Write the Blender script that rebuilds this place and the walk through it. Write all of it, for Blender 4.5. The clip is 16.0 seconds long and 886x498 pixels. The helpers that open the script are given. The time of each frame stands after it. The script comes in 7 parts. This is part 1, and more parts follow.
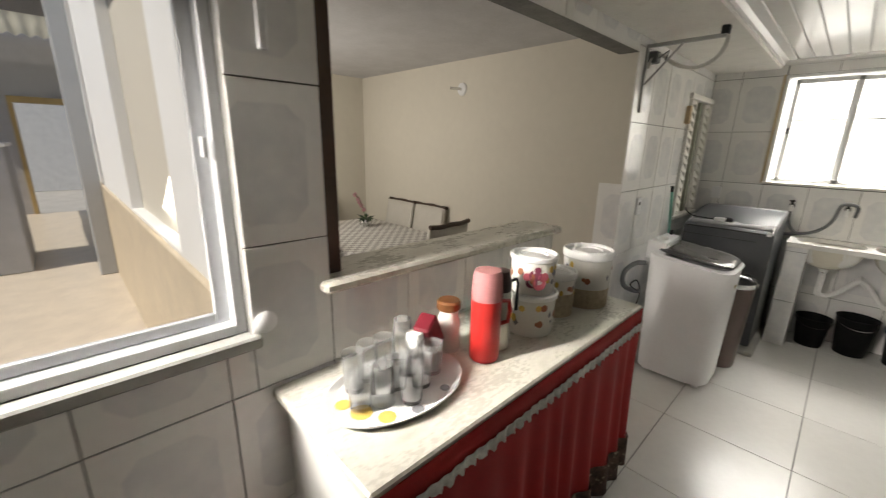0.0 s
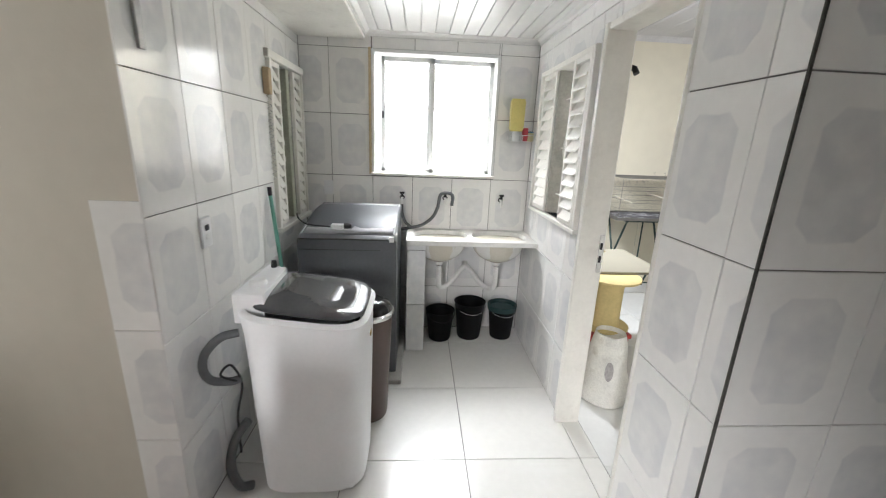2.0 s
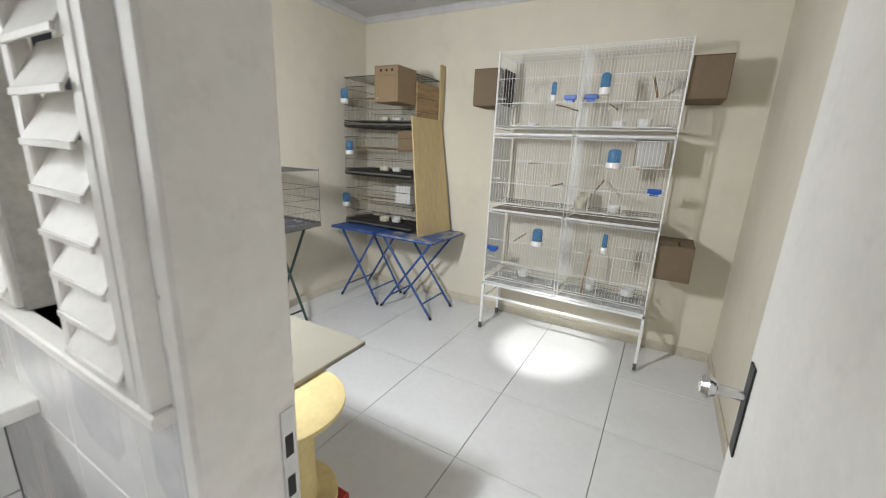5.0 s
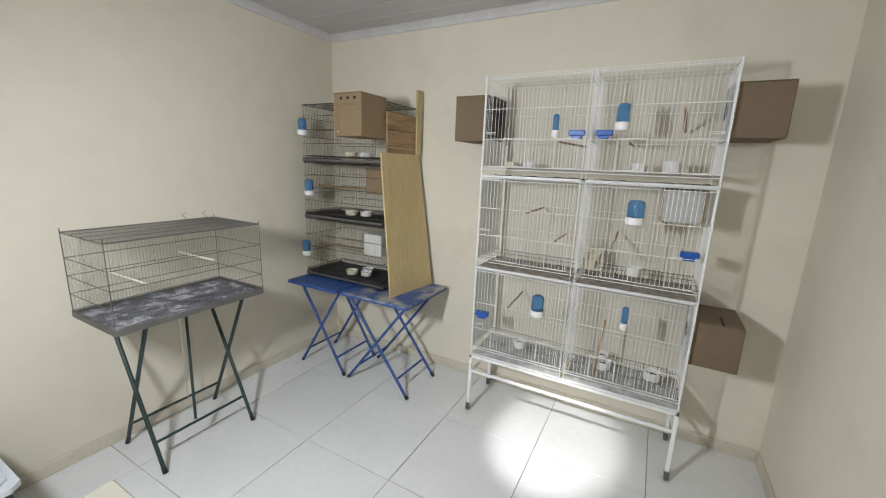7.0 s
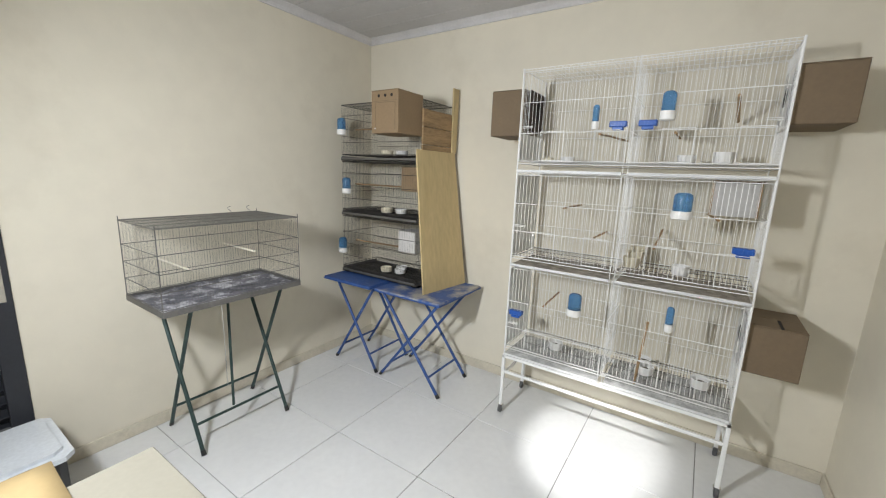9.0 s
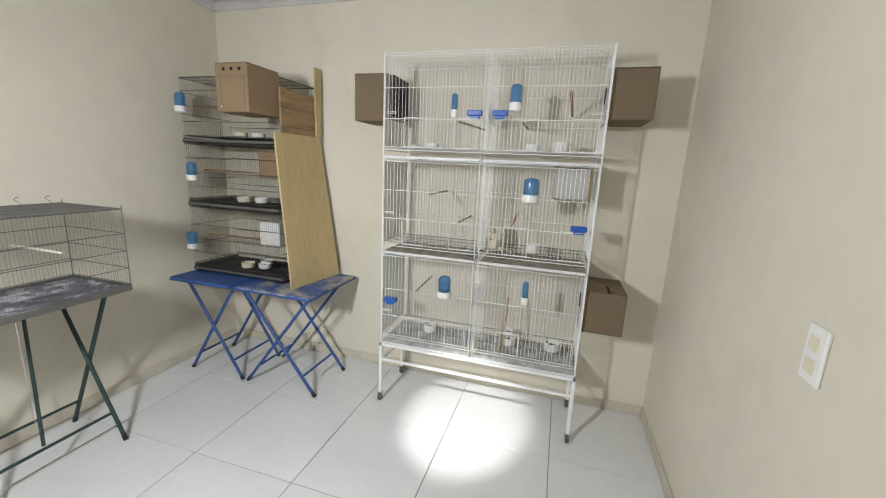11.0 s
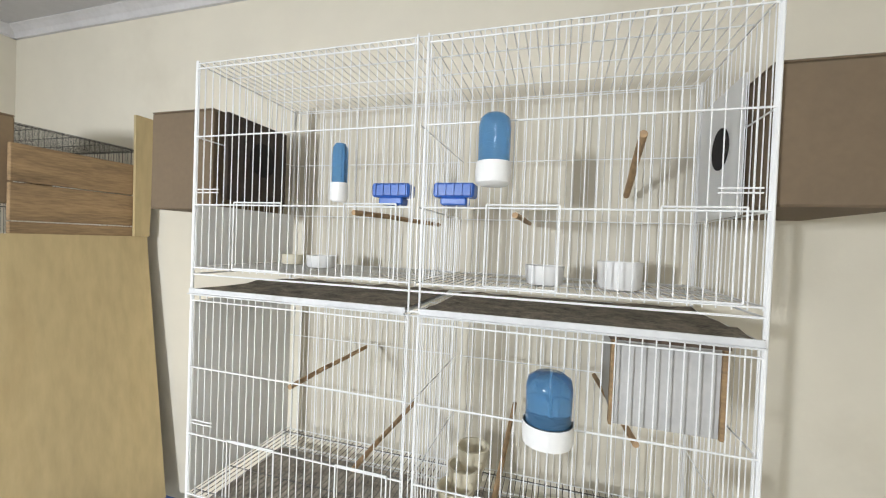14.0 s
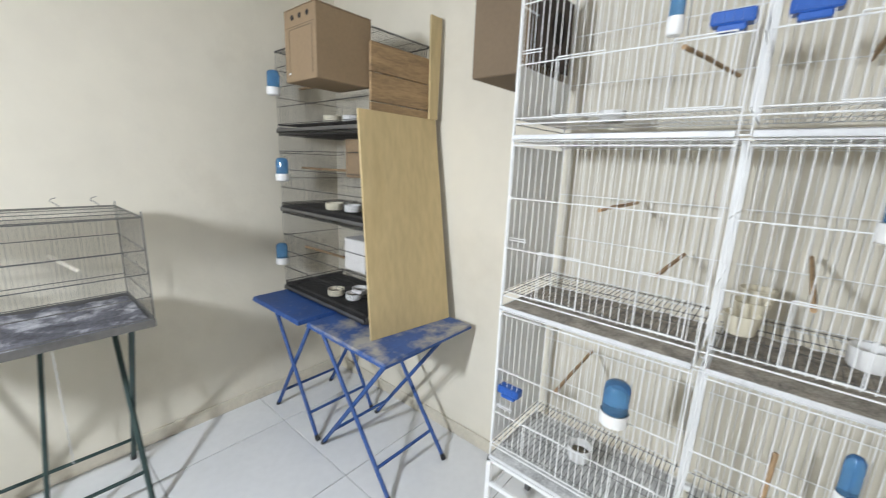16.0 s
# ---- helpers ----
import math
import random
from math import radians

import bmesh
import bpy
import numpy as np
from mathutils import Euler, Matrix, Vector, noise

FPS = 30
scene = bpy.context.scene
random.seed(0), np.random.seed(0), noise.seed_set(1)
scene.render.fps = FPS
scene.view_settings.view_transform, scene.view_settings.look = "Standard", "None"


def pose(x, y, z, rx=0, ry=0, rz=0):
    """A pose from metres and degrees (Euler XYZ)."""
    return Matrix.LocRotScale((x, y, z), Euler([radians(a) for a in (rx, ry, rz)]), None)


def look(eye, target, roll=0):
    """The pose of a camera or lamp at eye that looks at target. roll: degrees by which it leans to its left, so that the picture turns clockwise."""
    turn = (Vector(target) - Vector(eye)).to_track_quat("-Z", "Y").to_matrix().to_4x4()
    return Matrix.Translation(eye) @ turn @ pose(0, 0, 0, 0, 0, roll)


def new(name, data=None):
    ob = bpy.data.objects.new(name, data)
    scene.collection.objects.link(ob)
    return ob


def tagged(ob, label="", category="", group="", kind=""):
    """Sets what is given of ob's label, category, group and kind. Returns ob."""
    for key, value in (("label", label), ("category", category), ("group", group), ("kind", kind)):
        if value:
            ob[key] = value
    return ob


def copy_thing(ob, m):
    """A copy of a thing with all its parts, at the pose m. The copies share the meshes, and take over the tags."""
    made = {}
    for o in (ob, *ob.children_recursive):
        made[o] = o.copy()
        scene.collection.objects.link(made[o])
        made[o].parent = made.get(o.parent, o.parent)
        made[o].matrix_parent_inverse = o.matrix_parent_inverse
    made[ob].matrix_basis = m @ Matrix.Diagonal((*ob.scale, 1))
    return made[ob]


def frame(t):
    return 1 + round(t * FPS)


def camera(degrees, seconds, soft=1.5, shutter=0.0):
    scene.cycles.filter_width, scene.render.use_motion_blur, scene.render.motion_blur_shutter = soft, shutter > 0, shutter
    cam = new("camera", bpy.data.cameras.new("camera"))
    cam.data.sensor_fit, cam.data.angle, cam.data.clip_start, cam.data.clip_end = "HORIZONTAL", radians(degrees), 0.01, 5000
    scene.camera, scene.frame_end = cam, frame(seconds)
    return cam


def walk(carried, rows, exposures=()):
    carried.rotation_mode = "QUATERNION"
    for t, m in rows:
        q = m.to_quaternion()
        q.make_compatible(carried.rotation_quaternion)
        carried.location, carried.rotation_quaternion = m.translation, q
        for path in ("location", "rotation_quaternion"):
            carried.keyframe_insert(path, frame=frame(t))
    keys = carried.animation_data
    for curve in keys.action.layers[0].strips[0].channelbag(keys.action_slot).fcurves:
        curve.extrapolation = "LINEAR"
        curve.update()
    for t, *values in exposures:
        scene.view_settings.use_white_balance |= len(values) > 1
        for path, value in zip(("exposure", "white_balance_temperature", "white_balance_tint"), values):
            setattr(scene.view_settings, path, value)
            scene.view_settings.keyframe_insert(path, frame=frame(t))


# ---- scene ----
cam = camera(97.3, 16.0, soft=1.1, shutter=0.17)
PATH = [
    (0, (1.73, 1.294, 1.573), (3.08, 2.675, 1.055), 1.2),
    (0.5, (2.047, 1.319, 1.558), (3.739, 2.242, 1.025), 1.3),
    (1, (2.375, 1.393, 1.562), (4.242, 1.866, 1.025), 1.7),
    (1.5, (2.742, 1.469, 1.573), (4.666, 1.594, 1.039), 2.1),
    (2, (3.141, 1.474, 1.556), (5.066, 1.341, 1.029), 2.3),
    (2.5, (3.541, 1.435, 1.516), (5.428, 1.025, 0.996), 2.3),
    (3, (3.849, 1.364, 1.503), (5.627, 0.602, 0.993), 2.4),
    (3.5, (4.1, 1.288, 1.494), (5.671, 0.16, 0.984), 2.3),
    (4, (4.341, 1.196, 1.476), (5.63, -0.244, 0.961), 2.7),
    (4.5, (4.51, 1.059, 1.482), (5.558, -0.564, 0.964), 2.8),
    (4.7, (4.559, 0.973, 1.481), (5.532, -0.695, 0.963), 2.9),
    (6.8, (4.847, 0.207, 1.666), (5.742, -1.527, 1.227), 2.2),
    (7, (4.87, 0.198, 1.672), (5.794, -1.524, 1.247), 2.2),
    (7.5, (4.927, 0.204, 1.682), (5.975, -1.452, 1.283), 2.1),
    (8, (4.944, 0.212, 1.633), (6.079, -1.389, 1.249), 2.1),
    (8.5, (4.916, 0.2, 1.603), (6.079, -1.382, 1.218), 2.0),
    (9, (4.864, 0.187, 1.585), (5.947, -1.45, 1.2), 2.1),
    (9.5, (4.818, 0.172, 1.58), (5.764, -1.547, 1.188), 2.2),
    (10, (4.793, 0.164, 1.578), (5.581, -1.63, 1.177), 2.2),
    (10.2, (4.783, 0.159, 1.576), (5.515, -1.658, 1.171), 2.3),
    (12.3, (4.844, -0.304, 1.572), (5.262, -2.219, 1.172), 2.7),
    (12.5, (4.853, -0.464, 1.602), (5.271, -2.382, 1.217), 2.6),
    (13, (4.899, -0.841, 1.679), (5.324, -2.771, 1.373), 2.3),
    (13.5, (4.937, -1.122, 1.741), (5.403, -3.059, 1.565), 2.2),
    (14, (4.945, -1.293, 1.758), (5.517, -3.209, 1.722), 2.2),
    (14.5, (4.941, -1.283, 1.714), (5.605, -3.169, 1.746), 2.2),
    (15, (4.959, -1.208, 1.651), (5.726, -3.055, 1.634), 2.4),
    (15.5, (5.027, -1.078, 1.565), (5.949, -2.843, 1.381), 2.5),
    (16, (5.143, -0.92, 1.522), (6.411, -2.406, 1.093), 2.2),
]
walk(cam, [(t, look(eye, target, roll)) for t, eye, target, roll in PATH], [(0, -0.4, 7050, 10), (0.5, -0.33, 6700, 10), (1.3, 0.22, 6350, 10), (2.5, 0.1, 6250, 10), (4.5, -0.1, 6250, 10), (7, -0.22, 6200, 10), (8.5, -0.02, 6250, 10), (10, -0.12, 6250, 10), (12.5, 0.02, 6300, 10), (14, 0.33, 6100, 10), (15, 0.33, 6050, 10), (16, 0.3, 5900, 10)])


# ---- light ----
world = bpy.data.worlds.new("daylight")
scene.world = world
world.use_nodes = True
wn = world.node_tree.nodes
sky = wn.new("ShaderNodeTexSky")
sky.sky_type, sky.sun_disc = "NISHITA", False
sky.sun_elevation, sky.sun_rotation = radians(52), radians(262)
wn["Background"].inputs["Strength"].default_value = 0.12
world.node_tree.links.new(sky.outputs["Color"], wn["Background"].inputs["Color"])

sun_data = bpy.data.lights.new("sun", "SUN")
sun_data.energy, sun_data.angle, sun_data.color = 4.0, radians(0.5), (1.0, 0.96, 0.9)
sun = new("sun", sun_data)
sun.matrix_world = look((-6, -1, 10), (1.5, 0.0, 0))


def area_light(name, place, target, sx, sy, watts, colour=(1, 1, 1)):
    data = bpy.data.lights.new(name, "AREA")
    data.shape, data.size, data.size_y, data.energy, data.color = "RECTANGLE", sx, sy, watts, colour
    ob = new(name, data)
    ob.matrix_world = look(place, target)
    return ob


# daylight in the openings, added fill lamps, a spot for the floor's light pool
area_light("sky_above_light_well", (7.2, 1.36, 2.86), (4.9, 1.36, 1.0), 1.15, 0.7, 100, (0.98, 0.99, 1.0))
area_light("sky_over_yard_wall", (6.75, 1.4, 3.3), (7.65, 1.4, 1.4), 1.6, 0.6, 330, (0.98, 0.99, 1.0))
# extra narrow lamp added in the kitchen window, turned to brighten the counter
area_light("counter_fill_lamp", (1.38, 2.40, 1.62), (2.9, 1.9, 0.7), 0.12, 0.95, 13, (1.0, 0.98, 0.96)).data.spread = radians(56)
area_light("sky_in_kitchen_window", (0.92, 2.44, 1.62), (2.2, 0.6, 1.0), 0.85, 1.0, 3.0, (1.0, 0.98, 0.96))
# fill lamp added for the dining room, whose walls have no window
area_light("dining_fill_lamp", (2.3, 4.4, 1.65), (5.0, 4.0, 1.0), 1.2, 1.0, 34, (1.0, 0.975, 0.93))
area_light("daylight_through_shutters", (6.02, 0.44, 1.84), (6.0, -2.2, 0.3), 0.12, 0.26, 48, (0.96, 0.98, 1.0)).data.spread = radians(170)
# unseen point lamp added to brighten the bird room evenly
lamp_data = bpy.data.lights.new("bird_room_fill", "POINT")
lamp_data.energy, lamp_data.shadow_soft_size, lamp_data.color = 7.4, 0.12, (0.98, 0.98, 1.0)
new("bird_room_fill", lamp_data).location = (4.75, -0.65, 2.45)
spot_data = bpy.data.lights.new("bird_room_spot", "SPOT")
spot_data.energy, spot_data.spot_size, spot_data.spot_blend = 560, radians(16), 0.75
spot_data.shadow_soft_size, spot_data.color = 0.02, (1.0, 0.98, 0.94)
new("bird_room_spot", spot_data).matrix_world = look((5.5, 0.2, 2.5), (5.23, -2.03, 0))


# ---- geometry tools ----
class Geo:
    """Collects vertices and faces for one mesh."""

    def __init__(self):
        self.v, self.f, self.mi = [], [], []

    def add(self, verts, faces, mi=0):
        n = len(self.v)
        self.v.extend(tuple(p) for p in verts)
        self.f.extend(tuple(n + i for i in f) for f in faces)
        self.mi.extend([mi] * len(faces))
        return self

    def box(self, x0, y0, z0, x1, y1, z1, c=0.0, mi=0, m=None):
        x0, x1 = min(x0, x1), max(x0, x1)
        y0, y1 = min(y0, y1), max(y0, y1)
        z0, z1 = min(z0, z1), max(z0, z1)
        if c <= 0:
            vs = [(x, y, z) for z in (z0, z1) for y in (y0, y1) for x in (x0, x1)]
            fs = [(0, 2, 3, 1), (4, 5, 7, 6), (0, 1, 5, 4), (2, 6, 7, 3), (0, 4, 6, 2), (1, 3, 7, 5)]
        else:
            c = min(c, (x1 - x0) * 0.49, (y1 - y0) * 0.49, (z1 - z0) * 0.49)
            vs, idx = [], {}
            lim = ((x0, x1), (y0, y1), (z0, z1))
            for sx in (0, 1):
                for sy in (0, 1):
                    for sz in (0, 1):
                        s = (sx, sy, sz)
                        for a in range(3):
                            p = [lim[i][s[i]] + (0 if i == a else (c if s[i] == 0 else -c)) for i in range(3)]
                            idx[(s, a)] = len(vs)
                            vs.append(p)
            fs = []
            for a in range(3):
                b, d = (a + 1) % 3, (a + 2) % 3
                for side in (0, 1):
                    loop = []
                    for sb, sd in ((0, 0), (1, 0), (1, 1), (0, 1)):
                        s = [0, 0, 0]
                        s[a], s[b], s[d] = side, sb, sd
                        loop.append(idx[(tuple(s), a)])
                    fs.append(tuple(loop if side else loop[::-1]))
                for sb in (0, 1):
                    for sd in (0, 1):
                        s0, s1 = [0, 0, 0], [0, 0, 0]
                        s0[a], s1[a] = 0, 1
                        s0[b] = s1[b] = sb
                        s0[d] = s1[d] = sd
                        q = [idx[(tuple(s0), b)], idx[(tuple(s1), b)], idx[(tuple(s1), d)], idx[(tuple(s0), d)]]
                        fs.append(tuple(q if (sb ^ sd) else q[::-1]))
            for s in [(a, b, d) for a in (0, 1) for b in (0, 1) for d in (0, 1)]:
                t = [idx[(s, 0)], idx[(s, 1)], idx[(s, 2)]]
                fs.append(tuple(t if sum(s) % 2 else t[::-1]))
        if m is not None:
            vs = [m @ Vector(p) for p in vs]
        return self.add(vs, fs, mi)

    def wire(self, p, q, r=0.0012, n=4, mi=0, caps=True):
        p, q = Vector(p), Vector(q)
        d = (q - p).normalized()
        a = d.orthogonal().normalized()
        if abs(d.z) > 0.9:
            a = Vector((1, 0, 0)) - d * d.x
            a.normalize()
        b = d.cross(a)
        ring = [(a * math.cos(2 * math.pi * (i + 0.5) / n) + b * math.sin(2 * math.pi * (i + 0.5) / n)) * r for i in range(n)]
        vs = [p + o for o in ring] + [q + o for o in ring]
        fs = [(i, (i + 1) % n, n + (i + 1) % n, n + i) for i in range(n)]
        if caps:
            fs += [tuple(range(n))[::-1], tuple(range(n, 2 * n))]
        return self.add(vs, fs, mi)

    def tube(self, pts, r, n=8, mi=0, closed_ends=True):
        pts = [Vector(p) for p in pts]
        vs, fs = [], []
        a = None
        for i, p in enumerate(pts):
            d = (pts[min(i + 1, len(pts) - 1)] - pts[max(i - 1, 0)]).normalized()
            a = d.orthogonal().normalized() if a is None else (a - d * a.dot(d)).normalized()
            b = d.cross(a)
            rr = r[i] if isinstance(r, (list, tuple)) else r
            vs += [p + (a * math.cos(2 * math.pi * k / n) + b * math.sin(2 * math.pi * k / n)) * rr for k in range(n)]
        for i in range(len(pts) - 1):
            for k in range(n):
                fs.append((i * n + k, i * n + (k + 1) % n, (i + 1) * n + (k + 1) % n, (i + 1) * n + k))
        if closed_ends:
            fs += [tuple(range(n))[::-1], tuple(range((len(pts) - 1) * n, len(pts) * n))]
        return self.add(vs, fs, mi)

    def lathe(self, prof, cx=0, cy=0, cz=0, n=24, mi=0, m=None, sx=1.0, sy=1.0):
        """prof: (radius, height) from bottom to top."""
        vs, fs = [], []
        for r, z in prof:
            vs += [(cx + sx * r * math.cos(2 * math.pi * k / n), cy + sy * r * math.sin(2 * math.pi * k / n), cz + z) for k in range(n)]
        for i in range(len(prof) - 1):
            for k in range(n):
                fs.append((i * n + k, i * n + (k + 1) % n, (i + 1) * n + (k + 1) % n, (i + 1) * n + k))
        if prof[0][0] > 1e-4:
            fs.append(tuple(range(n))[::-1])
        if prof[-1][0] > 1e-4:
            fs.append(tuple(range((len(prof) - 1) * n, len(prof) * n)))
        if m is not None:
            vs = [m @ Vector(p) for p in vs]
        return self.add(vs, fs, mi)

    def prism(self, outline, axis, a, b, mi=0, m=None):
        """An outline of 2D points pushed along an axis from a to b."""
        def put(p, w):
            return {"x": (w, p[0], p[1]), "y": (p[0], w, p[1]), "z": (p[0], p[1], w)}[axis]
        n = len(outline)
        vs = [put(p, a) for p in outline] + [put(p, b) for p in outline]
        fs = [(i, (i + 1) % n, n + (i + 1) % n, n + i) for i in range(n)] + [tuple(range(n))[::-1], tuple(range(n, 2 * n))]
        if m is not None:
            vs = [m @ Vector(p) for p in vs]
        return self.add(vs, fs, mi)

    def sheet(self, rows, mi=0):
        """A grid of points as quads."""
        w = len(rows[0])
        vs = [p for r in rows for p in r]
        fs = [(i * w + k, i * w + k + 1, (i + 1) * w + k + 1, (i + 1) * w + k) for i in range(len(rows) - 1) for k in range(w - 1)]
        return self.add(vs, fs, mi)

    def mesh(self, name, mats, smooth=0.0):
        me = bpy.data.meshes.new(name)
        me.from_pydata(self.v, [], self.f)
        for mat in (mats if isinstance(mats, (list, tuple)) else [mats]):
            me.materials.append(mat)
        if len(set(self.mi)) > 1:
            me.polygons.foreach_set("material_index", self.mi)
        bm = bmesh.new()
        bm.from_mesh(me)
        bmesh.ops.recalc_face_normals(bm, faces=bm.faces)
        bm.to_mesh(me)
        bm.free()
        if smooth:
            me.shade_smooth()
            me.set_sharp_from_angle(angle=smooth)
        me.update()
        return me


def part(name, geo, mat, parent=None, label="", smooth=0.0):
    """One mesh object, under a thing or a part."""
    ob = new(name, geo.mesh(name, mat, smooth))
    if parent is not None:
        ob.parent = parent
    if label:
        ob["label"] = label
    return ob


def thing(name, x, y, z, label, category, group="", rz=0, kind=""):
    """An Empty at a thing's base, to hold its parts."""
    ob = new(name)
    ob.empty_display_size = 0.05
    ob.matrix_basis = pose(x, y, z, 0, 0, rz)
    return tagged(ob, label, category, group, kind)


def smooth_line(pts, n=6):
    """A round path through the given points."""
    p = [Vector(q) for q in pts]
    p = [p[0] * 2 - p[1]] + p + [p[-1] * 2 - p[-2]]
    res = []
    for a, b, c, d in zip(p, p[1:], p[2:], p[3:]):
        for k in range(n):
            t = k / n
            res.append(tuple(0.5 * (2 * b + (c - a) * t + (2 * a - 5 * b + 4 * c - d) * t * t + (3 * b - a - 3 * c + d) * t ** 3)))
    return res + [tuple(p[-2])]


def arc(cx, cz, r, a0, a1, n):
    return [(cx + r * math.cos(radians(a0 + (a1 - a0) * i / n)), cz + r * math.sin(radians(a0 + (a1 - a0) * i / n))) for i in range(n + 1)]


# ---- materials ----
def material(name, colour, rough=0.5, metal=0.0, var=0.06, scale=6.0, fine=60.0, bump=0.0, bscale=80.0, spots=0.0, spot_colour=(0.2, 0.18, 0.15), spot_scale=3.0, spot_min=0.56,
             coat=0.0, transmission=0.0, alpha=1.0, stretch=(1, 1, 1), rand=0.0, spec=0.5, ior=1.45):
    """A surface with variation at two scales, optional stains and relief."""
    mat = bpy.data.materials.new(name)
    mat.use_nodes = True
    nt = mat.node_tree
    nd, ln = nt.nodes, nt.links
    bs = nd["Principled BSDF"]
    bs.inputs["Roughness"].default_value = rough
    bs.inputs["Metallic"].default_value = metal
    bs.inputs["Coat Weight"].default_value = coat
    bs.inputs["Transmission Weight"].default_value = transmission
    bs.inputs["Alpha"].default_value = alpha
    bs.inputs["Specular IOR Level"].default_value = spec
    bs.inputs["IOR"].default_value = ior
    tc = nd.new("ShaderNodeTexCoord")
    mp = nd.new("ShaderNodeMapping")
    mp.inputs["Scale"].default_value = stretch
    ln.new(tc.outputs["Object"], mp.inputs["Vector"])
    big = nd.new("ShaderNodeTexNoise")
    big.inputs["Scale"].default_value, big.inputs["Detail"].default_value = scale, 4
    ln.new(mp.outputs["Vector"], big.inputs["Vector"])
    small = nd.new("ShaderNodeTexNoise")
    small.inputs["Scale"].default_value, small.inputs["Detail"].default_value = fine, 3
    ln.new(mp.outputs["Vector"], small.inputs["Vector"])
    mix = nd.new("ShaderNodeMix")
    mix.inputs["Factor"].default_value = 0.4
    ln.new(big.outputs["Fac"], mix.inputs["A"])
    ln.new(small.outputs["Fac"], mix.inputs["B"])
    ramp = nd.new("ShaderNodeValToRGB")
    lo = tuple(max(0, c * (1 - 1.6 * var)) for c in colour)
    hi = tuple(min(1, c * (1 + 1.6 * var)) for c in colour)
    ramp.color_ramp.elements[0].position, ramp.color_ramp.elements[0].color = 0.3, (*lo, 1)
    ramp.color_ramp.elements[1].position, ramp.color_ramp.elements[1].color = 0.7, (*hi, 1)
    ln.new(mix.outputs["Result"], ramp.inputs["Fac"])
    out = ramp.outputs["Color"]
    if spots:
        sp = nd.new("ShaderNodeTexNoise")
        sp.inputs["Scale"].default_value, sp.inputs["Detail"].default_value, sp.inputs["Roughness"].default_value = spot_scale, 6, 0.65
        ln.new(mp.outputs["Vector"], sp.inputs["Vector"])
        sr = nd.new("ShaderNodeMapRange")
        sr.inputs["From Min"].default_value, sr.inputs["From Max"].default_value, sr.inputs["To Max"].default_value = spot_min, spot_min + 0.16, spots
        ln.new(sp.outputs["Fac"], sr.inputs["Value"])
        sm = nd.new("ShaderNodeMix")
        sm.data_type = "RGBA"
        ln.new(sr.outputs["Result"], sm.inputs["Factor"])
        ln.new(out, sm.inputs["A"])
        sm.inputs["B"].default_value = (*spot_colour, 1)
        out = sm.outputs["Result"]
    if rand:
        info = nd.new("ShaderNodeObjectInfo")
        rr = nd.new("ShaderNodeMapRange")
        rr.inputs["To Min"].default_value, rr.inputs["To Max"].default_value = 1 - rand, 1 + rand
        ln.new(info.outputs["Random"], rr.inputs["Value"])
        hsv = nd.new("ShaderNodeHueSaturation")
        ln.new(rr.outputs["Result"], hsv.inputs["Value"])
        ln.new(out, hsv.inputs["Color"])
        out = hsv.outputs["Color"]
    ln.new(out, bs.inputs["Base Color"])
    rm = nd.new("ShaderNodeMapRange")
    rm.inputs["To Min"].default_value, rm.inputs["To Max"].default_value = max(0.02, rough * 0.8), min(1, rough * 1.2)
    ln.new(mix.outputs["Result"], rm.inputs["Value"])
    ln.new(rm.outputs["Result"], bs.inputs["Roughness"])
    if bump:
        bn = nd.new("ShaderNodeTexNoise")
        bn.inputs["Scale"].default_value, bn.inputs["Detail"].default_value = bscale, 4
        ln.new(mp.outputs["Vector"], bn.inputs["Vector"])
        bp = nd.new("ShaderNodeBump")
        bp.inputs["Strength"].default_value, bp.inputs["Distance"].default_value = bump, 0.004
        ln.new(bn.outputs["Fac"], bp.inputs["Height"])
        ln.new(bp.outputs["Normal"], bs.inputs["Normal"])
    return mat


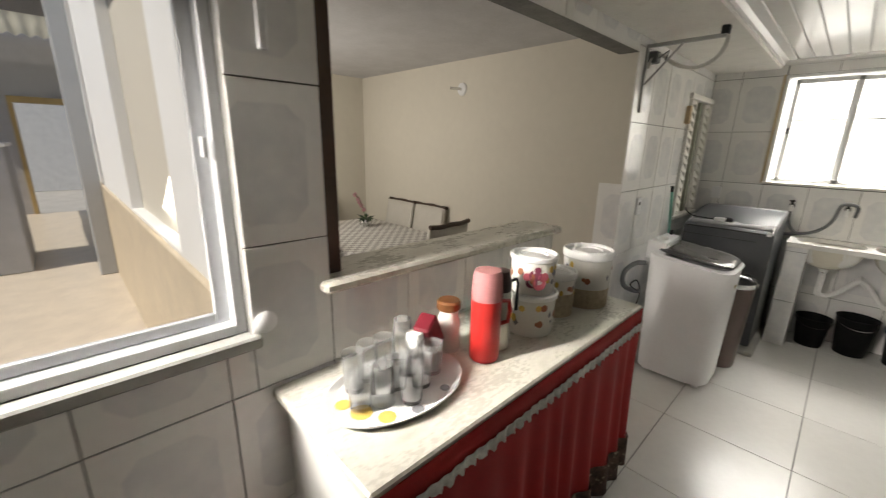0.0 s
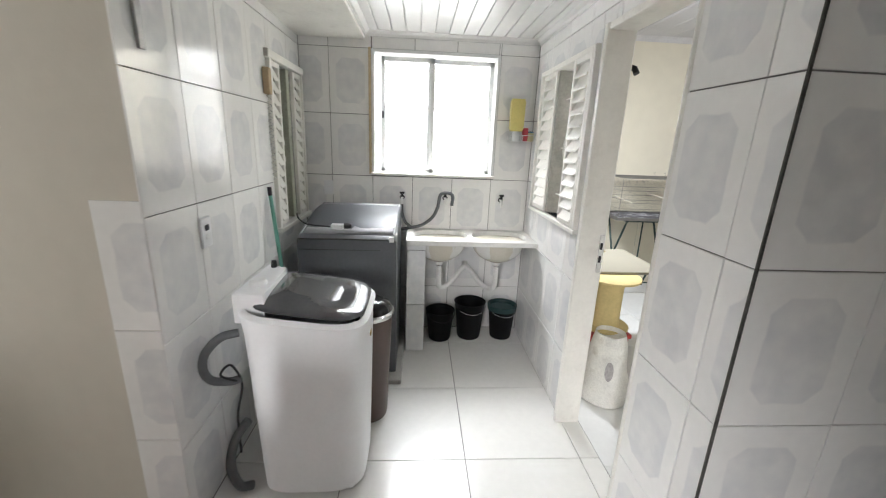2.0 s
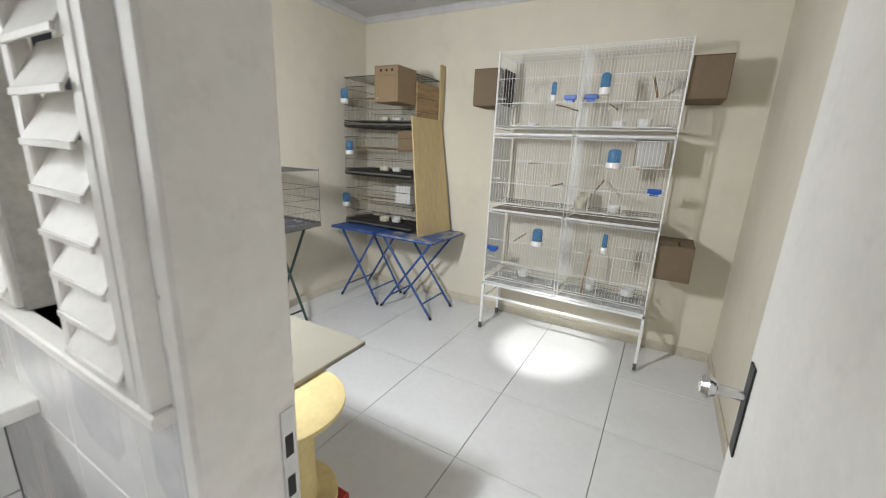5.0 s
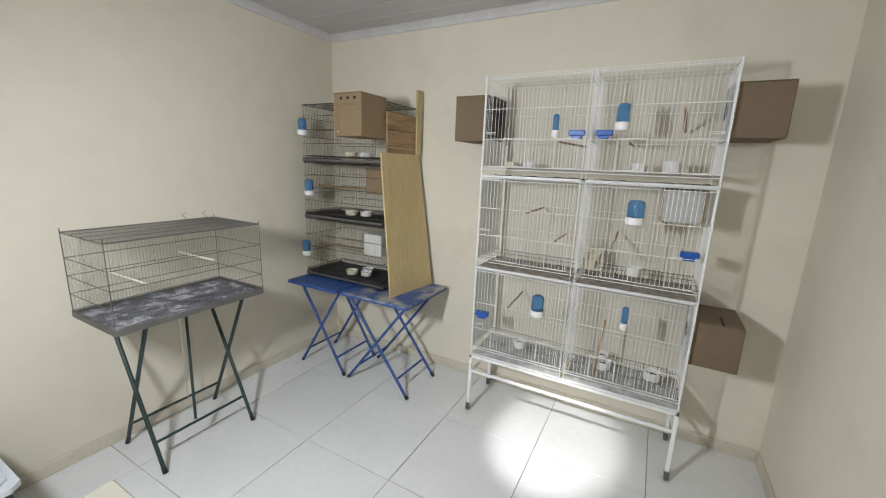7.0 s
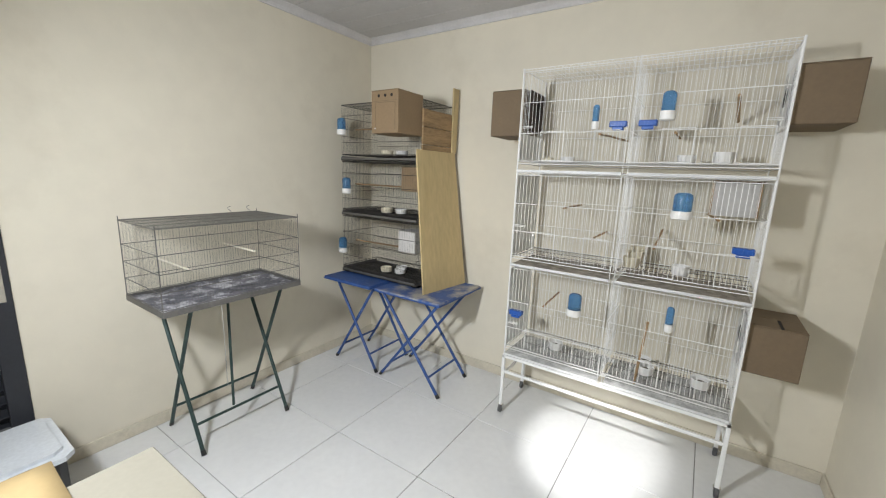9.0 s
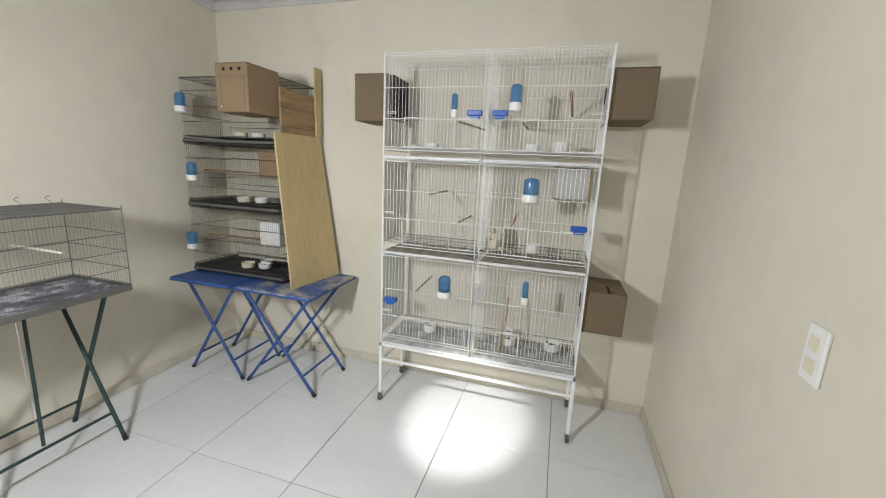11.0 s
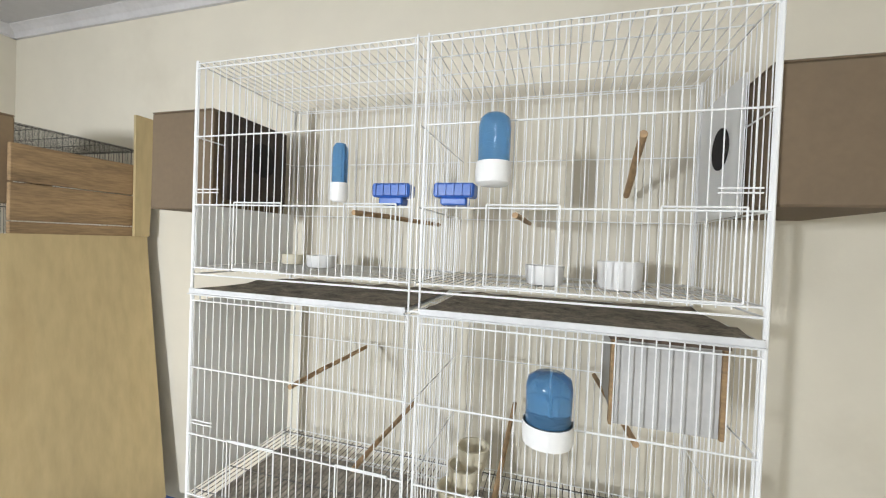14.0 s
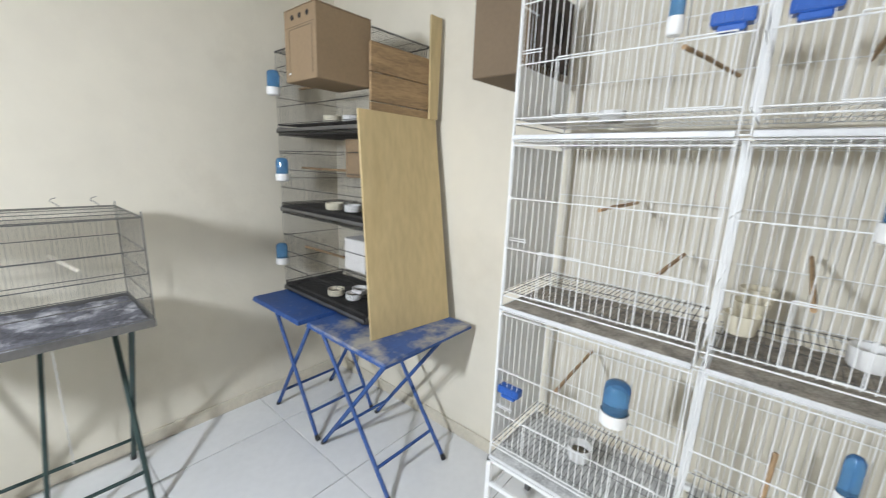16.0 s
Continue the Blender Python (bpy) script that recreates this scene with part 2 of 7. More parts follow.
def tile_material(name, base, patch, half_w, half_h, rough=0.12):
    """Glazed wall tile: white with a cloudy grey panel, its corners cut, in the middle of each tile."""
    mat = material(name, base, rough=rough, var=0.025, scale=5, fine=30, rand=0.03, spec=0.5)
    nt = mat.node_tree
    nd, ln = nt.nodes, nt.links
    bs = nd["Principled BSDF"]
    old = bs.inputs["Base Color"].links[0].from_socket
    tc = nd.new("ShaderNodeTexCoord")
    info = nd.new("ShaderNodeObjectInfo")
    ns = nd.new("ShaderNodeTexNoise")
    ns.noise_dimensions = "4D"
    ns.inputs["Scale"].default_value, ns.inputs["Detail"].default_value = 14, 6
    mw = nd.new("ShaderNodeMath")
    mw.operation = "MULTIPLY"
    mw.inputs[1].default_value = 37.0
    ln.new(info.outputs["Random"], mw.inputs[0])
    ln.new(mw.outputs[0], ns.inputs["W"])
    ln.new(tc.outputs["Object"], ns.inputs["Vector"])
    sep = nd.new("ShaderNodeSeparateXYZ")
    ln.new(tc.outputs["Object"], sep.inputs[0])

    def m(op, a, b=None):
        n = nd.new("ShaderNodeMath")
        n.operation = op
        for i, s in enumerate((a, b)):
            if s is None:
                continue
            if isinstance(s, (int, float)):
                n.inputs[i].default_value = s
            else:
                ln.new(s, n.inputs[i])
        return n.outputs[0]
    ax, ay = m("ABSOLUTE", sep.outputs[0]), m("ABSOLUTE", sep.outputs[1])
    dx, dy = m("SUBTRACT", ax, half_w), m("SUBTRACT", ay, half_h)
    cut = m("MULTIPLY", m("ADD", m("ADD", dx, dy), 0.045), 0.8)
    d = m("MAXIMUM", m("MAXIMUM", dx, dy), cut)
    d = m("ADD", d, m("MULTIPLY", m("SUBTRACT", ns.outputs["Fac"], 0.5), 0.022))
    edge = nd.new("ShaderNodeMapRange")
    edge.inputs["From Min"].default_value, edge.inputs["From Max"].default_value = 0.0025, -0.005
    ln.new(d, edge.inputs["Value"])
    cloud = nd.new("ShaderNodeMapRange")
    cloud.inputs["From Min"].default_value, cloud.inputs["From Max"].default_value = 0.3, 0.66
    cloud.inputs["To Min"].default_value = 0.3
    ln.new(ns.outputs["Fac"], cloud.inputs["Value"])
    fac = m("MULTIPLY", edge.outputs["Result"], cloud.outputs["Result"])
    mx = nd.new("ShaderNodeMix")
    mx.data_type = "RGBA"
    ln.new(fac, mx.inputs["Factor"])
    ln.new(old, mx.inputs["A"])
    mx.inputs["B"].default_value = (*patch, 1)
    ln.new(mx.outputs["Result"], bs.inputs["Base Color"])
    wav = nd.new("ShaderNodeTexNoise")
    wav.inputs["Scale"].default_value = 9
    ln.new(tc.outputs["Object"], wav.inputs["Vector"])
    bp = nd.new("ShaderNodeBump")
    bp.inputs["Strength"].default_value, bp.inputs["Distance"].default_value = 0.15, 0.004
    ln.new(wav.outputs["Fac"], bp.inputs["Height"])
    ln.new(bp.outputs["Normal"], bs.inputs["Normal"])
    return mat


def milky(name, colour, through_share=0.5):
    """Thin plastic sheet that lets part of the light through."""
    mat = material(name, colour, rough=0.4, var=0.02, scale=5)
    nd, ln = mat.node_tree.nodes, mat.node_tree.links
    tr = nd.new("ShaderNodeBsdfTranslucent")
    tr.inputs["Color"].default_value = (*colour, 1)
    mx = nd.new("ShaderNodeMixShader")
    mx.inputs["Fac"].default_value = through_share
    ln.new(nd["Principled BSDF"].outputs["BSDF"], mx.inputs[1])
    ln.new(tr.outputs["BSDF"], mx.inputs[2])
    ln.new(mx.outputs["Shader"], nd["Material Output"].inputs["Surface"])
    return mat


TILE = tile_material("glazed_wall_tile", (0.85, 0.84, 0.82), (0.70, 0.70, 0.705), 0.105, 0.155)
FLOOR_TILE = material("polished_floor_tile", (0.74, 0.73, 0.70), rough=0.2, var=0.025, scale=3, fine=25, rand=0.02, spots=0.08, spot_colour=(0.55, 0.53, 0.49), spot_scale=4)
ROOM_TILE = material("satin_floor_tile", (0.74, 0.74, 0.73), rough=0.22, var=0.03, scale=3, fine=25, rand=0.02, spots=0.12, spot_colour=(0.5, 0.49, 0.46), spot_scale=5)
GROUT = material("grey_grout", (0.19, 0.185, 0.175), rough=0.9, var=0.15, scale=12, bump=0.3)
CREAM = material("cream_wall_paint", (0.71, 0.66, 0.54), rough=0.75, var=0.03, scale=1.4, fine=9, bump=0.18, bscale=45, spots=0.22, spot_colour=(0.50, 0.44, 0.33), spot_scale=1.9)
BEIGE = material("beige_wall_paint", (0.64, 0.60, 0.52), rough=0.8, var=0.025, scale=1.5, fine=14, bump=0.12, bscale=60)
WHITE_PAINT = material("white_gloss_paint", (0.78, 0.76, 0.71), rough=0.38, var=0.04, scale=7, fine=50, spots=0.3, spot_colour=(0.5, 0.47, 0.41), spot_scale=9, bump=0.12, bscale=30)
PVC = material("white_pvc_lining", (0.80, 0.79, 0.77), rough=0.22, var=0.015, scale=3, fine=20)
ROOM_CEIL = material("grey_white_ceiling_board", (0.52, 0.51, 0.51), rough=0.6, var=0.05, scale=3, fine=30, spots=0.15, spot_colour=(0.36, 0.35, 0.34), spot_scale=3)
MARBLE = material("veined_grey_marble", (0.62, 0.60, 0.53), rough=0.28, var=0.1, scale=5, fine=40, spots=0.55, spot_colour=(0.36, 0.34, 0.29), spot_scale=5, stretch=(1, 2.2, 1))
ALU = material("brushed_aluminium", (0.66, 0.67, 0.69), rough=0.4, metal=0.25, var=0.04)
WHITE_ALU = material("white_window_frame", (0.80, 0.80, 0.79), rough=0.35, var=0.03)
OUT_WALL = material("white_outdoor_wall", (0.70, 0.70, 0.695), rough=0.8, var=0.03, scale=2)
CONCRETE = material("concrete_yard", (0.42, 0.40, 0.37), rough=0.9, var=0.1, scale=2, bump=0.3)
PATIO = material("cream_patio_tile", (0.68, 0.60, 0.50), rough=0.3, var=0.08, scale=5, fine=30)
GREY_WALL = material("grey_render_wall", (0.50, 0.50, 0.53), rough=0.85, var=0.05)


# ---- structure ----
def wall_geo(geo, axis, at, thick, u0, u1, z0, z1, holes=(), mi=0):
    """A wall with openings: axis 'x' stands across x at 'at' and runs along y. Faces only where there is air."""
    us = sorted({u0, u1, *[min(max(h[i], u0), u1) for h in holes for i in (0, 1)]})
    zs = sorted({z0, z1, *[min(max(h[i], z0), z1) for h in holes for i in (2, 3)]})

    def solid(i, k):
        if not (0 <= i < len(us) - 1 and 0 <= k < len(zs) - 1):
            return False
        cu, cz = (us[i] + us[i + 1]) / 2, (zs[k] + zs[k + 1]) / 2
        return not any(h[0] < cu < h[1] and h[2] < cz < h[3] for h in holes)

    def p(u, z, w):
        return (w, u, z) if axis == "x" else (u, w, z)
    a, b = at, at + thick
    for i in range(len(us) - 1):
        for k in range(len(zs) - 1):
            if not solid(i, k):
                continue
            U0, U1, Z0, Z1 = us[i], us[i + 1], zs[k], zs[k + 1]
            geo.add([p(U0, Z0, a), p(U1, Z0, a), p(U1, Z1, a), p(U0, Z1, a)], [(0, 1, 2, 3)], mi)
            geo.add([p(U0, Z0, b), p(U1, Z0, b), p(U1, Z1, b), p(U0, Z1, b)], [(3, 2, 1, 0)], mi)
            for (di, dk, e0, e1) in ((-1, 0, (U0, Z0), (U0, Z1)), (1, 0, (U1, Z0), (U1, Z1)), (0, -1, (U0, Z0), (U1, Z0)), (0, 1, (U0, Z1), (U1, Z1))):
                if not solid(i + di, k + dk):
                    geo.add([p(*e0, a), p(*e1, a), p(*e1, b), p(*e0, b)], [(0, 1, 2, 3)], mi)
    return geo


def wall(name, axis, at, thick, u0, u1, z0, z1, mat, holes=(), label="", category="wall"):
    ob = part(name, wall_geo(Geo(), axis, at, thick, u0, u1, z0, z1, holes), mat)
    return tagged(ob, label, category, kind="structure")


def cut_rects(r, holes):
    rects = [r]
    for h in holes:
        nxt = []
        for a0, a1, b0, b1 in rects:
            if h[0] >= a1 or h[1] <= a0 or h[2] >= b1 or h[3] <= b0:
                nxt.append((a0, a1, b0, b1))
                continue
            m0, m1 = max(a0, h[0]), min(a1, h[1])
            for q in ((a0, m0, b0, b1), (m1, a1, b0, b1), (m0, m1, b0, max(b0, h[2])), (m0, m1, min(b1, h[3]), b1)):
                if q[1] - q[0] > 0.012 and q[3] - q[2] > 0.012:
                    nxt.append(q)
        rects = nxt
    return rects


TILE_MESHES = {}


def lay_tiles(parent, to_world, u0, u1, v0, v1, tw, th, ou, ov, mat, holes=(), gap=0.004, depth=0.007, name="tile", clip=None):
    """Tiles over a rectangle, each an object of its own; alike tiles share their mesh. to_world(u, v) gives the tile's matrix."""
    i0, i1 = math.floor((u0 - ou) / tw), math.ceil((u1 - ou) / tw)
    k0, k1 = math.floor((v0 - ov) / th), math.ceil((v1 - ov) / th)
    for i in range(i0, i1):
        for k in range(k0, k1):
            a0, a1 = max(u0, ou + i * tw), min(u1, ou + (i + 1) * tw)
            b0, b1 = max(v0, ov + k * th), min(v1, ov + (k + 1) * th)
            if a1 - a0 < 0.012 or b1 - b0 < 0.012:
                continue
            rects = cut_rects((a0, a1, b0, b1), holes)
            if not rects:
                continue
            cu, cv = ou + (i + 0.5) * tw, ov + (k + 0.5) * th
            key = (mat.name, depth, tuple(tuple(round(c, 4) for c in (r[0] - cu, r[1] - cu, r[2] - cv, r[3] - cv)) for r in rects))
            if key not in TILE_MESHES:
                g = Geo()
                for r in rects:
                    c = 0.0012
                    x0, x1, y0, y1 = r[0] - cu + gap / 2, r[1] - cu - gap / 2, r[2] - cv + gap / 2, r[3] - cv - gap / 2
                    vs = [(x0, y0, 0), (x1, y0, 0), (x1, y1, 0), (x0, y1, 0), (x0, y0, depth - c), (x1, y0, depth - c), (x1, y1, depth - c), (x0, y1, depth - c),
                          (x0 + c, y0 + c, depth), (x1 - c, y0 + c, depth), (x1 - c, y1 - c, depth), (x0 + c, y1 - c, depth)]
                    fs = [(8, 9, 10, 11)] + [(j, (j + 1) % 4, 4 + (j + 1) % 4, 4 + j) for j in range(4)] + [(4 + j, 4 + (j + 1) % 4, 8 + (j + 1) % 4, 8 + j) for j in range(4)]
                    g.add(vs, fs)
                TILE_MESHES[key] = g.mesh(name, mat)
            ob = new(name, TILE_MESHES[key])
            ob.parent = parent
            lift = random.uniform(-0.0008, 0.0008)
            ob.matrix_basis = to_world(cu, cv) @ Matrix.Translation((0, 0, lift)) @ pose(0, 0, 0, random.uniform(-0.12, 0.12), random.uniform(-0.12, 0.12), 0)


def face_m(right, up, origin):
    """Matrix maker for a surface: right and up are its axes, the normal is their cross product."""
    r, u = Vector(right), Vector(up)
    n = r.cross(u)
    rot = Matrix((r, u, n)).transposed().to_4x4()
    return lambda a, b: Matrix.Translation(Vector(origin) + r * a + u * b) @ rot


CEIL = 2.30        # laundry and kitchen
ROOM_TOP = 2.69    # bird room
X_END, Y_LEFT, Y_RIGHT = 6.25, 2.35, 0.60
RX0, RX1, RY0, RY1 = 4.13, 7.47, -2.50, 0.515
DOOR = (4.395, 5.06, -0.2, 2.10)
SHUT = (5.18, 6.06, 1.12, 2.05)
SHUT_L = (5.62, 6.2, 1.0, 1.98)
WIN = (0.885, 1.835, 1.295, 2.19)
KX0, KY0 = 0.2, -1.2

# floors
f = part("floor_laundry", Geo().box(KX0 - 0.3, KY0 - 0.2, -0.12, 6.45, 2.6, -0.007), GROUT)
tagged(f, "polished white floor tiles with thin grey joints", "floor", kind="structure")
floor_laundry = f
f = part("floor_bird_room", Geo().box(4.0, -2.65, -0.118, 7.65, 0.53, -0.005), material("pale_grey_grout", (0.30, 0.29, 0.275), rough=0.9, var=0.15, scale=12, bump=0.3))
tagged(f, "white satin floor tiles with grey joints", "floor", kind="structure")
floor_room = f
f = part("floor_dining", Geo().box(2.13, 2.6, -0.119, 4.6, 5.65, -0.001), FLOOR_TILE)
tagged(f, "pale polished dining room floor", "floor", kind="structure")

# walls of the laundry, each with an air gap for its tiles
w_end = wall("wall_end", "x", X_END + 0.007, 0.15, 0.46, 2.5, -0.1, 2.75, GROUT, [WIN], "white tiled end wall with a bright window over the sinks")
w_left = wall("wall_left", "y", Y_LEFT + 0.007, 0.14, 4.45, X_END + 0.007, -0.1, 2.6, GROUT, [SHUT_L], "white tiled laundry wall with a louvred window")
w_strip = wall("wall_door_side", "y", 0.53, 0.645 - 0.53 - 0.007, 4.007, DOOR[0], -0.1, 2.75, GROUT, (), "white tiled wall between kitchen corner and doorway")
w_right = wall("wall_right", "y", 0.53, Y_RIGHT - 0.53 - 0.007, DOOR[0], X_END + 0.007, -0.1, 2.75, GROUT, [DOOR, SHUT], "white tiled wall with a doorway and shutters")
w_roomn = wall("wall_room_north", "y", RY1, 0.015, 4.13, RX1 + 0.15, -0.1, 2.8, CREAM, [DOOR, SHUT], "cream painted wall with doorway")
w_dark = wall("wall_kitchen_east", "x", 4.007, 0.06, KY0, 0.53, -0.1, 2.6, GROUT, (), "grey shaded tiled kitchen wall")
wall("wall_room_west", "x", 4.067, RX0 - 4.067, RY0 - 0.15, 0.53, -0.1, 2.8, CREAM, (), "cream painted wall")
wall("wall_room_south", "y", RY0 - 0.15, 0.15, RX0, RX1 + 0.15, -0.1, 2.8, CREAM, (), "cream painted wall with scuffs near the floor")
ROOM_DOOR = (-0.15, 0.40, 0.0, 2.06)
wall("wall_room_east", "x", RX1, 0.15, RY0, RY1, -0.1, 2.8, CREAM, [ROOM_DOOR], "cream painted wall beside a dark louvred door")

HY = 2.36
HATCH = (2.28, 3.60, 1.14, 2.15)
PASS = (3.599, 4.43, -0.2, 2.15)
KWIN = (0.5, 2.04, 1.05, 2.3)
w_hatch = wall("wall_hatch", "y", HY, 0.12, KX0, 4.43, -0.1, 2.6, GROUT, [HATCH, PASS, KWIN], "grey tiled kitchen wall with a serving hatch and window")
wall("wall_kitchen_west", "x", KX0 - 0.15, 0.15, KY0, 2.48, -0.1, 2.6, BEIGE, (), "plain kitchen wall")
wall("wall_kitchen_south", "y", KY0 - 0.15, 0.15, KX0 - 0.15, 4.067, -0.1, 2.6, BEIGE, (), "plain kitchen wall")
wall("wall_dining_east", "x", 4.43, 0.15, 2.497, 5.6, -0.1, 2.6, BEIGE, (), "plain beige dining room wall")
wall("wall_dining_north", "y", 5.45, 0.15, 2.152, 4.43, -0.1, 2.6, BEIGE, (), "plain beige dining room wall")
wall("wall_dining_west", "x", 2.152, 0.07, 2.482, 5.45, -0.1, 2.6, BEIGE, (), "plain beige dining room wall")

# ceilings
def board_ceiling(name, x0, x1, y0, y1, z, w, mat, along, label, groove=0.006):
    g = Geo()
    g.box(x0, y0, z + 0.012, x1, y1, z + 0.09)
    a, b = (y0, y1) if along == "x" else (x0, x1)
    n = max(1, round((b - a) / w))
    for i in range(n):
        p, q = a + (b - a) * i / n + groove / 2, a + (b - a) * (i + 1) / n - groove / 2
        if along == "x":
            g.box(x0, p, z, x1, q, z + 0.014, 0.003)
        else:
            g.box(p, y0, z, q, y1, z + 0.014, 0.003)
    return tagged(part(name, g, mat), label, "ceiling", kind="structure")


board_ceiling("ceiling_laundry", KX0, X_END, 0.58, 1.88, CEIL, 0.10, PVC, "x", "white plastic board ceiling with narrow grooves")
board_ceiling("ceiling_kitchen", KX0, 4.067, KY0, 0.58, CEIL, 0.10, PVC, "x", "white plastic board ceiling over the kitchen")
g = Geo()
g.box(KX0, 1.88, 2.245, 4.43, HY - 0.002, 2.6).box(4.43, 1.88, 2.245, X_END, 2.349, 2.6)
tagged(part("ceiling_soffit", g, WHITE_PAINT), "white boxed soffit above the wall", "ceiling", kind="structure")
board_ceiling("ceiling_bird_room", RX0, RX1, RY0, RY1, ROOM_TOP, 0.20, ROOM_CEIL, "x", "grey-white board ceiling", 0.003)
tagged(part("ceiling_dining", Geo().box(2.222, 2.482, 2.29, 4.43, 5.45, 2.4), material("pale_grey_ceiling", (0.56, 0.55, 0.56), rough=0.7)), "plain pale grey ceiling", "ceiling", kind="structure")
# unseen slab added to keep sun and sky light out of the rooms
roof = part("roof", Geo().box(-0.2, -2.9, 2.82, 7.75, 0.62, 2.95).box(-0.2, 0.62, 2.82, 6.42, 2.6, 2.95).box(1.9, 2.6, 2.82, 6.42, 5.75, 2.95), CONCRETE)
tagged(roof, "unseen flat roof slab added over the rooms", "roof", kind="structure")

# cornices
def cornice(name, pts, mat, label, size=0.045):
    g = Geo()
    for (x0, y0, x1, y1, nx, ny, z) in pts:
        prof = [(0, 0), (size, 0), (size, -0.008), (size * 0.75, -0.014), (size * 0.4, -size * 0.55), (0.012, -size * 0.85), (0.012, -size), (0, -size)]
        rows = [[(x + nx * a, y + ny * a, z + b) for a, b in prof] for x, y in ((x0, y0), (x1, y1))]
        g.sheet(rows)
        for r in rows:
            g.add(r, [tuple(range(len(r)))])
    return tagged(part(name, g, mat), label, "cornice", kind="structure")


cornice("trim_laundry", [(KX0, 1.88, X_END, 1.88, 0, -1, CEIL + 0.005), (X_END, 1.88, X_END, 0.6, -1, 0, CEIL + 0.005), (X_END, 0.6, 4.0, 0.6, 0, 1, CEIL + 0.005)], PVC, "white plastic cornice", 0.04)
cornice("trim_bird_room", [(RX0, RY0, RX1, RY0, 0, 1, ROOM_TOP + 0.003), (RX1, RY0, RX1, RY1, -1, 0, ROOM_TOP + 0.003), (RX0, RY1, RX0, RY0, 1, 0, ROOM_TOP + 0.003)],
        material("grey_cornice", (0.60, 0.585, 0.58), rough=0.5, var=0.06), "pale grey wooden cornice", 0.05)

# outdoors
tagged(part("ground", Geo().box(-2000, -2000, -0.3, 2000, 2000, -0.125), CONCRETE), "bare concrete yard", "ground", kind="structure")
g = Geo().box(7.65, 0.62, -0.125, 7.85, 4.5, 3.4)
for i in range(9):
    for k in range(8):
        g.box(7.644, 0.63 + i * 0.43, -0.12 + k * 0.44, 7.655, 1.056 + i * 0.43, 0.315 + k * 0.44, 0.002)
tagged(part("yard_wall", g, OUT_WALL), "bright white outdoor wall facing the window", "wall", kind="structure")


# ---- laundry ----
PLASTIC_W = material("glossy_white_plastic", (0.80, 0.80, 0.81), rough=0.3, var=0.02)
SMOKE = material("smoked_grey_lid", (0.055, 0.055, 0.06), rough=0.12, var=0.1, coat=0.5)
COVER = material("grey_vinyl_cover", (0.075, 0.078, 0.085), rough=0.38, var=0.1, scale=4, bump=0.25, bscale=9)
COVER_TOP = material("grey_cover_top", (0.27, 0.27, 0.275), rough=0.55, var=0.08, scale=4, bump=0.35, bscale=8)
PIPING = material("pale_cover_piping", (0.42, 0.42, 0.42), rough=0.5)
CERAMIC = material("cream_synthetic_marble", (0.70, 0.66, 0.56), rough=0.18, var=0.04, scale=6, spots=0.15, spot_colour=(0.5, 0.44, 0.33), spot_scale=6)
CERAMIC_W = material("white_sink_top", (0.78, 0.77, 0.73), rough=0.2, var=0.03)
PIPE_W = material("white_drain_pipe", (0.80, 0.79, 0.77), rough=0.45, var=0.06)
HOSE = material("grey_hose", (0.12, 0.125, 0.13), rough=0.45, var=0.1)
BUCKET = material("black_bucket_plastic", (0.005, 0.005, 0.0055), rough=0.6, spec=0.2, var=0.1)
GREEN_RIM = material("dark_teal_plastic", (0.015, 0.045, 0.045), rough=0.4)
BLK = material("black_rubber", (0.015, 0.015, 0.016), rough=0.5)
STEEL = material("polished_steel", (0.70, 0.70, 0.70), rough=0.2, metal=1.0, var=0.05)
WINE = material("dark_red_plastic", (0.13, 0.012, 0.02), rough=0.3, var=0.1)
GLASSY = material("clear_glass", (0.97, 0.98, 0.98), rough=0.03, var=0.0, transmission=0.9, ior=1.16)
PANE = material("window_glass", (0.97, 0.98, 0.98), rough=0.02, var=0.0, transmission=1.0, ior=1.08)

# end window: white frame, two sliding sashes
def sash(parent, y0, y1, z0, z1, x, bar=0.035, mat=None):
    s = part("sash", Geo().box(x, y0, z0, x + 0.022, y0 + bar, z1, 0.003).box(x, y1 - bar, z0, x + 0.022, y1, z1, 0.003).box(x, y0, z0, x + 0.022, y1, z0 + bar, 0.003).box(x, y0, z1 - bar, x + 0.022, y1, z1, 0.003), mat or WHITE_ALU, parent)
    p = part("pane", Geo().box(x + 0.009, y0 + bar - 0.004, z0 + bar - 0.004, x + 0.013, y1 - bar + 0.004, z1 - bar + 0.004), PANE, s)
    p.visible_shadow = False
    return s


wd = thing("window_1", X_END, 0, 0, "white aluminium sliding window, bright outside", "window", kind="structure")
y0, y1, z0, z1 = WIN
part("window_frame", Geo().box(0.0, y0, z0, 0.15, y0 + 0.022, z1, 0.002).box(0.0, y1 - 0.022, z0, 0.15, y1, z1, 0.002).box(0.0, y0 + 0.022, z1 - 0.022, 0.15, y1 - 0.022, z1, 0.002), WHITE_ALU, wd)
part("window_sill", Geo().box(-0.018, y0 - 0.01, z0 - 0.004, 0.15, y1 + 0.01, z0 + 0.016, 0.004), WHITE_PAINT, wd, "white painted sill")
s = sash(wd, y0 + 0.48, y1 - 0.06, z0 + 0.02, z1 - 0.03, 0.075)
part("sash_handle", Geo().box(0.066, y1 - 0.085, 1.72, 0.075, y1 - 0.07, 1.77, 0.003), BLK, s)
sash(wd, y0 + 0.025, y0 + 0.53, z0 + 0.02, z1 - 0.03, 0.104)
